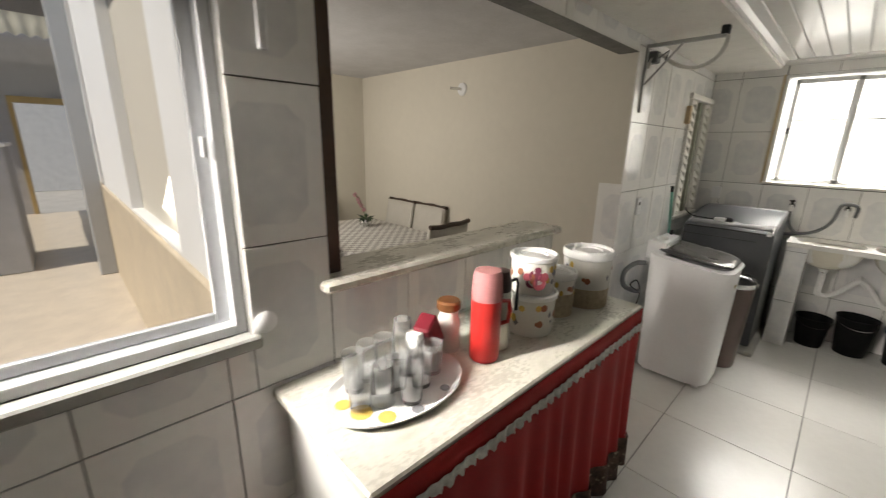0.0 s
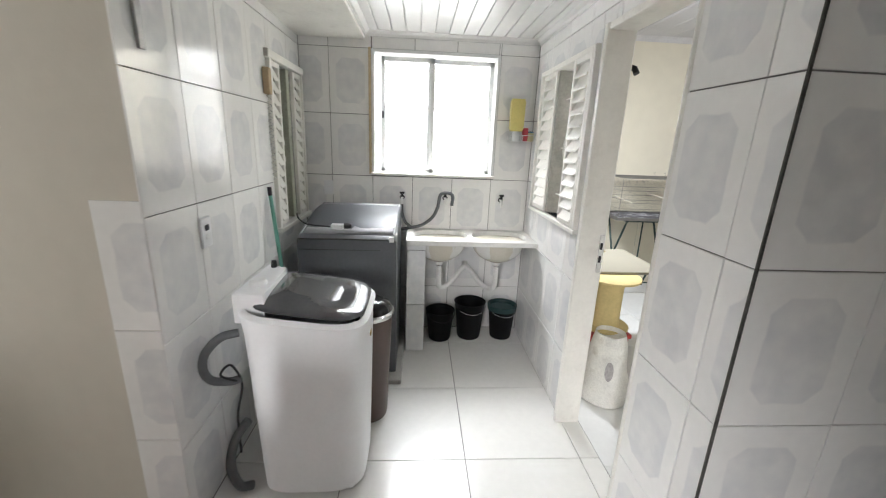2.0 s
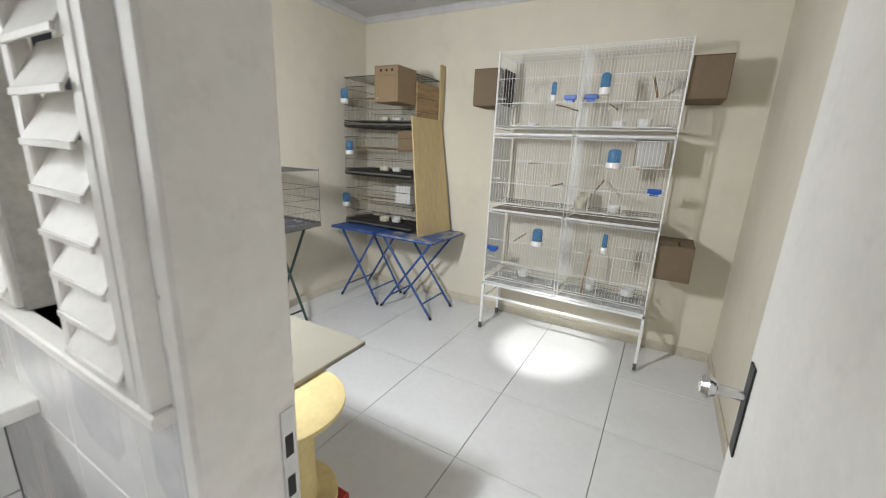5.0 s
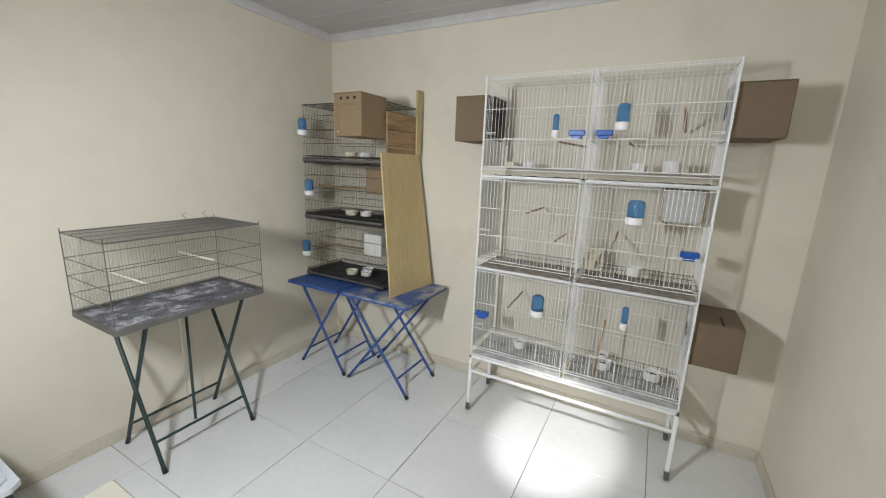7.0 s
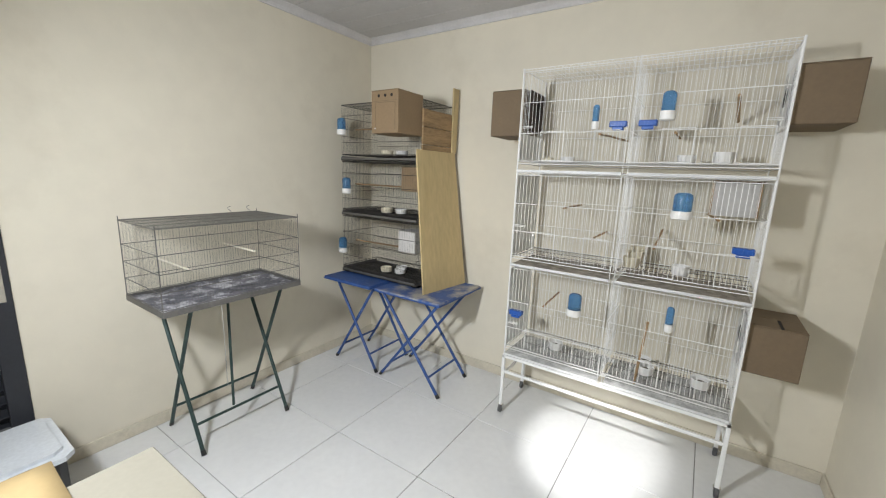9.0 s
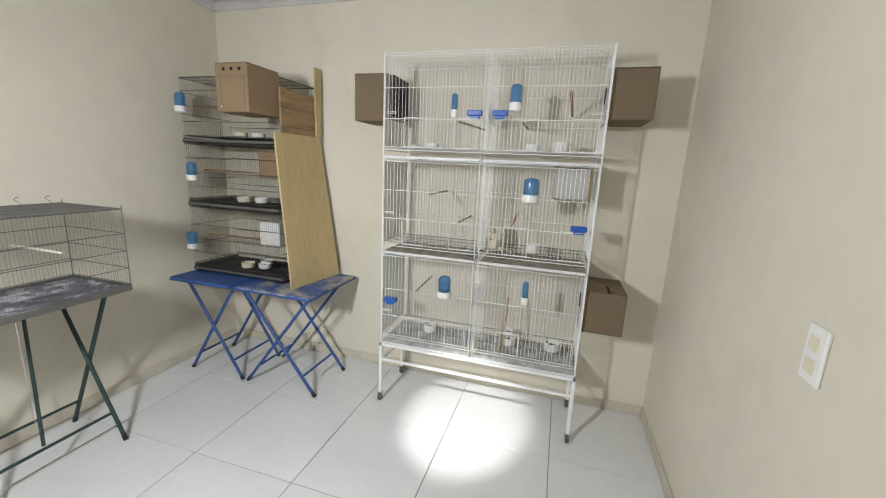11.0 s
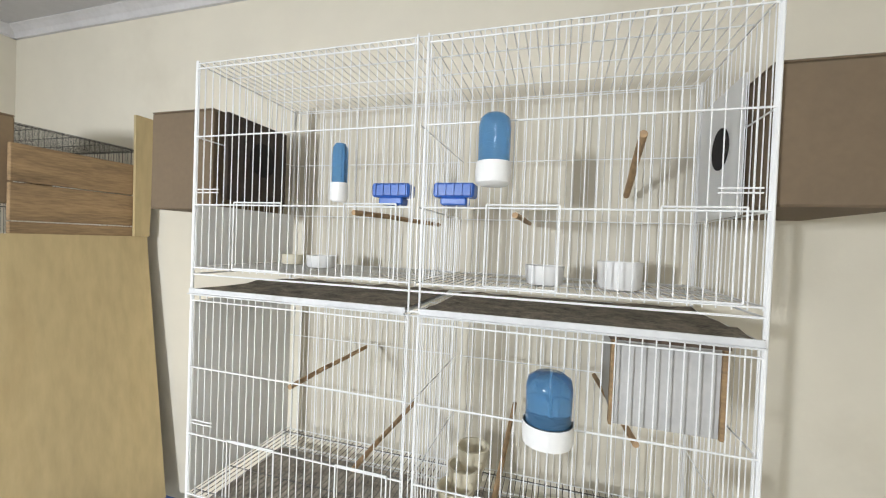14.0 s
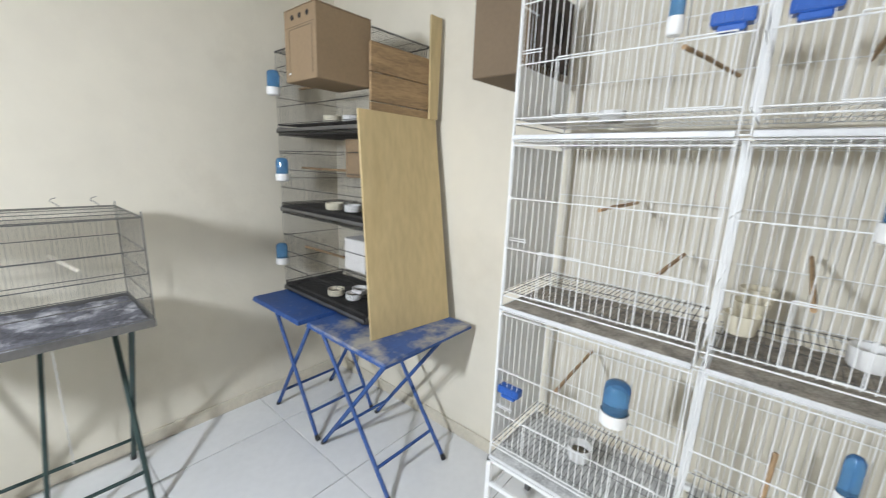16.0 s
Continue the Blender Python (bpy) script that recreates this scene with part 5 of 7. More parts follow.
c0 = chair(4.11, 4.68, -90)
for x, y, rz in ((4.11, 4.21, -91), (3.72, 5.10, 0), (3.36, 4.22, 91), (3.86, 3.70, 183)):
    copy_thing(c0, pose(x, y, 0, 0, 0, rz))
fl = thing("orchid_pot", 3.90, 4.65, 0.75, "silver bowl with a pink orchid on the table", "flower pot")
part("bowl", Geo().lathe([(0.03, 0), (0.06, 0.02), (0.075, 0.05), (0.06, 0.075), (0.055, 0.075), (0.05, 0.04), (0.0005, 0.03)], n=24), STEEL, fl, "", 0.8)
g = Geo()
rnd = random.Random(5)
for i in range(16):
    a = i * 0.9
    l = rnd.uniform(0.09, 0.15)
    d = Vector((math.cos(a), math.sin(a), rnd.uniform(0.1, 0.5))).normalized()
    s = Vector((-math.sin(a), math.cos(a), 0)) * 0.022
    p = Vector((0, 0, 0.07))
    g.add([p, p + d * l * 0.5 + s, p + d * l - Vector((0, 0, 0.02)), p + d * l * 0.5 - s, p + d * l * 0.5 + Vector((0, 0, 0.004))], [(0, 1, 4), (1, 2, 4), (2, 3, 4), (3, 0, 4)])
part("leaves", g, material("dark_leaf", (0.02, 0.045, 0.018), rough=0.5, var=0.3), fl)
part("stem", Geo().tube([(0, 0, 0.06), (-0.02, 0.01, 0.18), (-0.05, 0.03, 0.28), (-0.09, 0.04, 0.33)], 0.003, 6), material("green_stem", (0.08, 0.14, 0.05), rough=0.5), fl)
PINK = material("pink_petal", (0.62, 0.30, 0.36), rough=0.6, var=0.15)
for x, y, z in ((-0.03, 0.02, 0.21), (-0.045, 0.03, 0.245), (-0.06, 0.03, 0.28), (-0.085, 0.04, 0.32), (-0.015, 0.0, 0.17)):
    g = Geo()
    for i in range(5):
        a = 2 * math.pi * i / 5 + x * 40
        d, s = Vector((math.cos(a), 0.3, math.sin(a))) * 0.028, Vector((-math.sin(a), 0.0, math.cos(a))) * 0.012
        g.add([(0, 0, 0), d * 0.6 + s, d, d * 0.6 - s], [(0, 1, 2, 3)])
    ob = part("blossom", g, PINK, fl)
    ob.location = (x, y, z)
pc = thing("picture_frame", 3.84, 5.45, 1.70, "small dark framed picture on the beige wall", "picture")
part("frame", Geo().box(-0.11, -0.02, 0, -0.09, -0.001, 0.25, 0.003).box(0.09, -0.02, 0, 0.11, -0.001, 0.25, 0.003).box(-0.09, -0.02, 0, 0.09, -0.001, 0.02, 0.003).box(-0.09, -0.02, 0.23, 0.09, -0.001, 0.25, 0.003), DKWOOD, pc)
part("print", Geo().box(-0.09, -0.008, 0.02, 0.09, -0.002, 0.23), material("dim_blue_print", (0.10, 0.10, 0.13), rough=0.3, var=0.5, scale=14), pc, "dim bluish picture")
wl = thing("wall_lamp_socket", 4.43, 3.85, 2.05, "round white wall lamp socket with metal arm", "wall lamp")
part("rose", Geo().lathe([(0.055, 0), (0.05, 0.015), (0.0005, 0.02)], 0, 0, 0, 20, m=pose(0, 0, 0, 0, -90, 0)), PLASTIC_W, wl, "", 0.6)
part("arm", Geo().tube([(-0.015, 0, 0), (-0.12, 0.03, 0.0)], 0.012, 8), STEEL, wl, "", 0.8)

# ---- covered passage beyond the kitchen window ----
tagged(part("passage_floor", Geo().box(-1.6, 2.42, -0.12, 2.13, 13.0, -0.004), PATIO), "cream tiled passage floor", "floor", kind="structure")
wall("wall_passage_right", "x", 2.08, 0.07, 2.42, 13.0, -0.1, 3.4, material("white_passage_paint", (0.85, 0.85, 0.85), rough=0.8, var=0.03, scale=2), [(3.4, 5.0, 1.06, 2.5)], "white passage wall with a window niche")
wall("wall_passage_left", "x", -1.7, 0.1, 2.42, 13.0, -0.1, 2.7, GREY_WALL, (), "grey passage wall")
wall("wall_passage_end", "y", 13.0, 0.15, -1.7, 2.4, -0.1, 4.2, GREY_WALL, [(1.30, 2.05, -0.2, 2.2)], "grey end wall with an open gate")
tagged(part("passage_dado", Geo().box(2.05, 2.6, 0, 2.078, 9.0, 1.05, 0.006), material("cream_dado", (0.66, 0.56, 0.42), rough=0.5, var=0.08)), "cream dado along the passage", "dado", kind="structure")
col = thing("passage_column", 1.98, 7.3, 0, "grey painted column in the passage", "column", kind="structure")
part("shaft", Geo().box(-0.09, -0.09, 0, 0.07, 0.09, 3.4, 0.01), material("grey_column_paint", (0.42, 0.43, 0.44), rough=0.7, var=0.05), col)
gf = thing("gate_frame", 1.675, 12.98, 0, "yellowish wooden frame of the far gate", "door frame", kind="structure")
GW = material("yellow_gate_wood", (0.52, 0.38, 0.18), rough=0.6, var=0.1)
part("post", Geo().box(-0.45, -0.04, 0, -0.375, 0.02, 2.28, 0.005), GW, gf)
part("post", Geo().box(0.375, -0.04, 0, 0.40, 0.02, 2.28, 0.005), GW, gf)
part("lintel", Geo().box(-0.45, -0.05, 2.2, 0.40, 0.02, 2.32, 0.005), GW, gf)
bt = thing("passage_cabinet", 0.9, 8.4, 0, "grey cabinet against the passage side", "cabinet")
part("body", Geo().box(-0.9, -0.5, 0, 0.42, 0.5, 1.45, 0.01), material("grey_cabinet", (0.40, 0.40, 0.41), rough=0.6), bt)
part("top", Geo().box(-0.92, -0.52, 1.45, 0.45, 0.52, 1.49, 0.006), OUT_WALL, bt, "pale top board")
tagged(part("street_wall", Geo().box(-3, 19, -0.12, 8, 19.3, 3.2), material("street_wall_paint", (0.80, 0.78, 0.75), rough=0.8)), "pale wall across the street", "wall", kind="structure")
tagged(part("passage_roof", Geo().box(-0.7, 7.6, 3.42, 2.2, 10.8, 3.5), material("grey_roof_sheet", (0.30, 0.30, 0.31), rough=0.7)), "grey sheet roof over the passage", "roof", kind="structure")
rows = [[(-0.7 + 2.9 * i / 90, y, 3.45 + 0.03 * math.sin(i * 1.05)) for i in range(91)] for y in (10.8, 12.95)]
rl_sheet = part("passage_skylight", Geo().sheet(rows), milky("clear_roof_sheet", (0.85, 0.84, 0.78)), None, "", 0.8)
rl_sheet.modifiers.new("thick", "SOLIDIFY").thickness = 0.003
tagged(rl_sheet, "corrugated translucent roof sheet above the far gate", "roof", kind="structure")
hk = thing("wall_hook", 5.12, RY1, 1.92, "black metal wall hook", "hook")
part("arm", Geo().tube([(0, 0, 0.02), (0, -0.03, 0.02), (-0.02, -0.055, 0.01), (-0.035, -0.06, -0.015)], 0.014, 8), BLK, hk, "", 0.8)
part("plate", Geo().box(-0.02, -0.006, -0.02, 0.02, 0, 0.05, 0.003), BLK, hk)


# ---- bird room ----
WIRE_W = material("white_coated_wire", (0.82, 0.82, 0.80), rough=0.35, var=0.03)
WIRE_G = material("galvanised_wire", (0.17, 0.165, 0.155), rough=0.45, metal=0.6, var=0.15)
WIRE_D = material("dark_tarnished_wire", (0.07, 0.065, 0.06), rough=0.5, metal=0.5, var=0.2)
TRAY_W = material("white_sheet_tray", (0.66, 0.66, 0.65), rough=0.4, var=0.08, scale=8, spots=0.4, spot_colour=(0.35, 0.33, 0.28), spot_scale=14)
LITTER = material("seed_husk_litter", (0.19, 0.16, 0.12), rough=0.95, var=0.5, scale=25, fine=140, bump=0.8, bscale=160, spots=0.7, spot_colour=(0.42, 0.37, 0.28), spot_scale=30)
BROWN_LITTER = material("brown_grey_litter", (0.360, 0.324, 0.270), rough=0.95, var=0.4, scale=20, fine=140, bump=0.6, bscale=150, spots=0.6, spot_colour=(0.45, 0.42, 0.36), spot_scale=18)
GREY_LITTER = material("grey_paper_litter", (0.612, 0.612, 0.594), rough=0.95, var=0.3, scale=14, fine=140, bump=0.5, bscale=120, spots=0.5, spot_colour=(0.14, 0.13, 0.11), spot_scale=16)
NEWS = material("crumpled_newspaper", (0.13, 0.13, 0.15), rough=0.9, var=0.5, scale=16, fine=120, bump=0.5, bscale=30, spots=0.9, spot_colour=(0.6, 0.6, 0.63), spot_scale=10, spot_min=0.5)
BLUE_PLASTIC = material("blue_clear_plastic", (0.16, 0.38, 0.68), rough=0.12, var=0.05, transmission=0.7, ior=1.4)
BLUE_SOLID = material("blue_feeder_plastic", (0.03, 0.11, 0.42), rough=0.35, var=0.08)
WHITE_PLASTIC = material("white_plastic", (0.82, 0.81, 0.78), rough=0.35, var=0.03)
CREAM_PLASTIC = material("cream_plastic", (0.74, 0.68, 0.52), rough=0.4, var=0.05)
CARD = material("brown_cardboard", (0.25, 0.175, 0.10), rough=0.85, var=0.07, scale=4, fine=70, bump=0.1)
CARD_D = material("dark_cardboard", (0.165, 0.120, 0.074), rough=0.85, var=0.08, scale=4, fine=70, bump=0.1)
# near-black for hole and slot marks: their inner shade as flat colour
DARK = material("dark_inside", (0.015, 0.013, 0.012), rough=0.9)
PLY = material("yellowed_plywood", (0.52, 0.405, 0.21), rough=0.6, var=0.12, scale=2.5, fine=40, stretch=(1, 1, 0.25), spots=0.3, spot_colour=(0.36, 0.24, 0.10), spot_scale=4, bump=0.1)
OLD_WOOD = material("weathered_plank", (0.31, 0.205, 0.105), rough=0.8, var=0.3, scale=5, fine=50, stretch=(1, 0.5, 4), spots=0.5, spot_colour=(0.12, 0.08, 0.05), spot_scale=6, bump=0.3)
BLUE_PAINT = material("worn_blue_paint", (0.035, 0.085, 0.26), rough=0.5, var=0.15, scale=9, spots=0.2, spot_colour=(0.35, 0.34, 0.32), spot_scale=22)
BLUE_WORN = material("worn_blue_tabletop", (0.05, 0.10, 0.27), rough=0.55, var=0.15, scale=9, spots=0.95, spot_colour=(0.42, 0.39, 0.33), spot_scale=5, spot_min=0.47, bump=0.15)
GREEN_STEEL = material("dark_green_steel", (0.035, 0.06, 0.055), rough=0.4, var=0.15, metal=0.2)
PERCH = material("wooden_perch", (0.42, 0.28, 0.15), rough=0.7, var=0.15, scale=30)
PALE_PERCH = material("pale_wooden_perch", (0.68, 0.63, 0.52), rough=0.7, var=0.1, scale=30)
RUBBER = material("grey_rubber", (0.10, 0.10, 0.10), rough=0.6)
CHROME = material("chrome_metal", (0.75, 0.75, 0.75), rough=0.18, metal=1.0, var=0.04)
BLACK = material("black_plastic", (0.02, 0.02, 0.021), rough=0.4, var=0.1)


def bars(geo, x0, x1, z0, z1, y, n, r):
    """Upright wires in a plane across y."""
    for i in range(n + 1):
        x = x0 + (x1 - x0) * i / n
        geo.wire((x, y, z0), (x, y, z1), r, 5, caps=False)


def bars_side(geo, x, y0, y1, z0, z1, n, r):
    for i in range(n + 1):
        y = y0 + (y1 - y0) * i / n
        geo.wire((x, y, z0), (x, y, z1), r, 4, caps=False)


def cup(parent, name, x, y, z, r, h, mat, label=""):
    g = Geo().lathe([(r * 0.86, 0), (r * 0.97, h * 0.15), (r, h * 0.8), (r * 1.03, h), (r * 0.94, h), (r * 0.9, h * 0.82), (r * 0.82, h * 0.25), (0.0005, h * 0.22)], x, y, z, 20)
    return part(name, g, mat, parent, label, 0.7)


def food_cup(x, y, z, r, h, mat=None, seed=True, label="small white plastic feeding cup on the cage floor"):
    t = thing("feeding_cup", x, y, z, label, "feeding cup", "feeding cups in the cages")
    part("bowl", Geo().lathe([(r * 0.86, 0), (r * 0.97, h * 0.15), (r, h * 0.8), (r * 1.03, h), (r * 0.93, h), (r * 0.9, h * 0.8), (r * 0.85, h * 0.3), (0.0005, h * 0.28)], 0, 0, 0, 20), mat or WHITE_PLASTIC, t, "", 0.7)
    if seed:
        part("seed", Geo().lathe([(r * 0.87, h * 0.45), (r * 0.5, h * 0.62), (0.0005, h * 0.66)], 0, 0, 0, 14), LITTER, t, "brown seed in the cup", 0.7)
    return t


def water_bottle(x, y, z, r, h, kind="round", face=1):
    """Blue drinker with a white base, hung on the wires; z is the base's bottom."""
    t = thing("water_drinker", x, y, z, "blue plastic bird drinker with white base hung on cage wires", "bird drinker", "drinkers on the cages")
    b = h * 0.32
    part("base", Geo().lathe([(r * 0.8, 0), (r * 1.05, b * 0.12), (r * 1.1, b * 0.6), (r * 1.04, b), (r * 0.8, b)], 0, 0, 0, 20), WHITE_PLASTIC, t, "white drinker base", 0.7)
    part("reservoir", Geo().lathe([(r * 0.96, b), (r * 0.98, h * 0.8), (r * 0.9, h * 0.92), (r * 0.6, h * 0.985), (0.0005, h)], 0, 0, 0, 20), BLUE_PLASTIC, t, "clear blue reservoir", 0.8)
    g = Geo().wire((0, -r * 1.05, h * 0.5), (0, -r * 1.6, h * 0.52), 0.0015).wire((0, 0, b), (0, 0, b - 0.002), r * 1.08, 14)
    part("hook", g, WIRE_W, t)
    return t


def blue_feeder(x, y, z, w=0.085, h=0.045):
    t = thing("clip_feeder", x, y, z, "blue plastic clip-on feeder on the cage front", "bird feeder", "blue clip feeders")
    g = Geo().box(-w / 2, -0.035, h * 0.35, w / 2, 0.004, h, 0.004).box(-w * 0.32, -0.033, 0, w * 0.32, 0.002, h * 0.35, 0.003)
    for i in range(5):
        g.box(-w * 0.4 + i * w * 0.2 - 0.002, 0.004, h * 0.42, -w * 0.4 + i * w * 0.2 + 0.002, 0.0065, h * 0.95)
    part("tub", g, BLUE_SOLID, t)
    return t


# the white cage rack
RK_X0, RK_X1, RK_XM, RK_Y, RK_D = 4.615, 5.832, 5.231, -2.057, 0.375
rack = thing("cage_rack", RK_XM, RK_Y - RK_D / 2, 0, "tall white wire breeding cage rack of three tiers on castors", "bird cage")


def rl(x, y):
    return x - RK_XM, y - (RK_Y - RK_D / 2)


hx0, hx1, fy, by = RK_X0 - RK_XM, RK_X1 - RK_XM, RK_D / 2, -RK_D / 2
BAR_MESH = {}
TIERS = [(1.608, 2.185), (1.031, 1.605), (0.425, 1.028)]
for ti, (zb, zt) in enumerate(TIERS):
    hz = [zt - 0.187, zt - 0.357] if ti < 2 else [zt - 0.232, zt - 0.41]
    low = zb + 0.062
    for side, (a, b) in enumerate(((hx0, -0.012), (0.012, hx1))):
        g = Geo()
        n = 27
        for z in hz + [low, zt - 0.018]:
            g.wire((a, fy + 0.002, z), (b, fy + 0.002, z), 0.0019, 6)
        panel = part("front_panel", g, WIRE_W, rack)
        if ti not in BAR_MESH:
            BAR_MESH[ti] = Geo().wire((0, 0, low - 0.006), (0, 0, zt - 0.003), 0.00122, 6).mesh("bar", WIRE_W, 0.9)
        for i in range(n + 1):
            ob = new("bar", BAR_MESH[ti])
            ob.parent = panel
            ob.location = (a + 0.006 + (b - a - 0.012) * i / n + random.uniform(-0.0012, 0.0012), fy, 0)
            ob.rotation_euler = (0, 0, 0)
        # sliding doors with doubled wires, and a latch
        for u, v in ((0.06, 0.27), (0.55, 0.78)):
            g = Geo()
            x0, x1 = a + (b - a) * u, a + (b - a) * v
            zz = hz[1]
            g.wire((x0, fy + 0.006, zz + 0.006), (x1, fy + 0.006, zz + 0.006), 0.0018, 6)
            g.wire((x0, fy + 0.006, low + 0.004), (x1, fy + 0.006, low + 0.004), 0.0018, 6)
            g.wire((x0, fy + 0.006, low + 0.004), (x0, fy + 0.006, zz + 0.006), 0.0018, 6)
            g.wire((x1, fy + 0.006, low + 0.004), (x1, fy + 0.006, zz + 0.006), 0.0018, 6)
            part("cage_door", g, WIRE_W, rack)
        x0, x1 = (a + 0.015, a + 0.08) if side == 0 else (b - 0.08, b - 0.015)
        g = Geo()
        for dz in (0.03, 0.038):
            g.wire((x0, fy + 0.005, hz[1] + dz), (x1, fy + 0.005, hz[1] + dz), 0.0016, 6)
        part("latch", g, WIRE_W, rack)
        g = Geo()
        bars(g, a + 0.006, b - 0.006, low - 0.006, zt - 0.003, by, 30, 0.001)
        for z in hz + [low, zt - 0.01]:
            g.wire((a, by, z), (b, by, z), 0.0017, 5)
        tagged(part("back_panel", g, WIRE_W, rack), kind="stuff")
        # floor grille and tray
        g = Geo()
        for i in range(38):
            x = a + 0.01 + (b - a - 0.02) * i / 37
            g.wire((x, fy - 0.004, low), (x, by + 0.004, low), 0.0011, 4, caps=False)
        for i in range(4):
            y = fy - 0.02 - (RK_D - 0.04) * i / 3
            g.wire((a, y, low - 0.002), (b, y, low - 0.002), 0.0016, 5)
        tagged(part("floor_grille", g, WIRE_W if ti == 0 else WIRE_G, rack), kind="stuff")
        g = Geo().box(a + 0.004, by + 0.01, zb - 0.001, b - 0.004, fy + 0.012, zb + 0.002)
        g.box(a + 0.004, fy + 0.009, zb - 0.004, b - 0.004, fy + 0.013, zb + 0.011, 0.001)
        g.box(a + 0.004, fy + 0.009, zb - 0.004, b - 0.004, fy + 0.019, zb - 0.001, 0.001)
        tray = part("tray", g, TRAY_W, rack, "white sheet metal tray with droppings")
        rows = []
        for i in range(9):
            y = fy + 0.006 - (RK_D - 0.02) * i / 8
            rows.append([(a + 0.008 + (b - a - 0.016) * k / 22, y, zb + 0.006 + 0.012 * max(0, noise.noise((k * 0.6 + ti * 9, i * 0.7, side * 5)))) for k in range(23)])
        part("litter", Geo().sheet(rows), LITTER if ti == 0 else (BROWN_LITTER if ti == 1 else GREY_LITTER), tray, "husks and litter on the tray", 0.8)
    # sides and the middle divider
    for x in (hx0, hx1):
        g = Geo()
        bars_side(g, x, by, fy, low - 0.006, zt - 0.003, 17, 0.0012)
        for z in hz + [low, zt - 0.004]:
            g.wire((x, by, z), (x, fy, z), 0.0018, 5)
        tagged(part("side_panel", g, WIRE_W, rack), kind="stuff")
    g = Geo()
    bars_side(g, 0, by, fy, low - 0.006, zt - 0.003, 17, 0.0011)
    for z in hz + [low]:
        g.wire((0, by, z), (0, fy, z), 0.0016, 5)
    tagged(part("divider", g, WIRE_W, rack), kind="stuff")
    # roof wires, only dense over the top tier
    g = Geo()
    for i in range(57):
        x = hx0 + (hx1 - hx0) * i / 56
        g.wire((x, fy, zt - 0.004), (x, by, zt - 0.004), 0.0011, 4, caps=False)
    for i in range(5):
        y = fy - RK_D * i / 4
        g.wire((hx0, y, zt - 0.004), (hx1, y, zt - 0.004), 0.0017, 5)
    tagged(part("roof_panel", g, WIRE_W, rack), kind="stuff")
    # runners round the tray and solid white lining on the left end of the two lower tiers
    g = Geo()
    for z in (zb + 0.002, zb + 0.045):
        for (p, q) in (((hx0, fy), (hx1, fy)), ((hx0, by), (hx1, by)), ((hx0, by), (hx0, fy)), ((hx1, by), (hx1, fy))):
            g.wire((*p, z), (*q, z), 0.0024, 6)
    for x in (-0.012, 0.012):
        g.wire((x, fy + 0.003, zb), (x, fy + 0.003, zt), 0.0022, 6)
    part("runner", g, WIRE_W, rack)
for x in (hx0, hx1):
    for y in (fy, by):
        part("post", Geo().wire((x, y, 0.41), (x, y, 2.187), 0.0045 if y > 0 else 0.004, 8), WIRE_W, rack, "", 0.6)
# the stand
g = Geo()
for (p, q) in (((hx0, fy), (hx1, fy)), ((hx0, by), (hx1, by)), ((hx0, by), (hx0, fy)), ((hx1, by), (hx1, fy))):
    g.box(min(p[0], q[0]) - 0.009, min(p[1], q[1]) - 0.009, 0.398, max(p[0], q[0]) + 0.009, max(p[1], q[1]) + 0.009, 0.418, 0.002)
    if p[1] == q[1]:
        g.box(min(p[0], q[0]), p[1] - 0.007, 0.29, max(p[0], q[0]), p[1] + 0.007, 0.308, 0.002)
    else:
        g.box(p[0] - 0.007, min(p[1], q[1]), 0.27, p[0] + 0.007, max(p[1], q[1]), 0.288, 0.002)
part("stand_frame", g, WIRE_W, rack)
for x in (hx0, hx1):
    for y in (fy, by):
        leg = part("leg", Geo().box(x - 0.010, y - 0.010, 0.055, x + 0.010, y + 0.010, 0.40, 0.002), WIRE_W, rack)
        part("castor_fork", Geo().box(x - 0.016, y - 0.012, 0.03, x - 0.013, y + 0.012, 0.056).box(x + 0.013, y - 0.012, 0.03, x + 0.016, y + 0.012, 0.056).box(x - 0.016, y - 0.012, 0.052, x + 0.016, y + 0.012, 0.057), CHROME, leg)
        part("castor_wheel", Geo().lathe([(0.02, -0.011), (0.027, -0.008), (0.0275, 0.008), (0.02, 0.011)], 0, 0, 0, 18, m=pose(x, y + 0.004, 0.0278, 0, 90, 0)), RUBBER, leg, "grey rubber castor wheel", 0.6)
# milky lining sheets at the ends, with round holes into the nest boxes
LINING = milky("milky_lining_sheet", (0.93, 0.93, 0.92), 0.3)
for zb, zt in TIERS:
    lx = hx1 - 0.006
    part("end_lining", Geo().box(lx, by + 0.004, zb + 0.065, lx + 0.002, fy - 0.004, (1.83 if zt > 2 else zt - 0.02)), LINING, rack, "white sheet closing the cage end")
for z0, z1, hz in ((1.83, 2.10, 1.98), (0.67, 0.95, 0.82)):
    lining = part("nest_board", Geo().box(hx0 + 0.004, by + 0.03, z0, hx0 + 0.006, by + 0.27, z1), LINING, rack, "pale board with a round hole before the nest box")
    part("nest_hole", Geo().lathe([(0.045, 0.0), (0.045, 0.002)], 0, 0, 0, 20, m=pose(hx0 + 0.0065, by + 0.16, hz, 0, 90, 0)), DARK, lining, "dark round hole into the nest box")

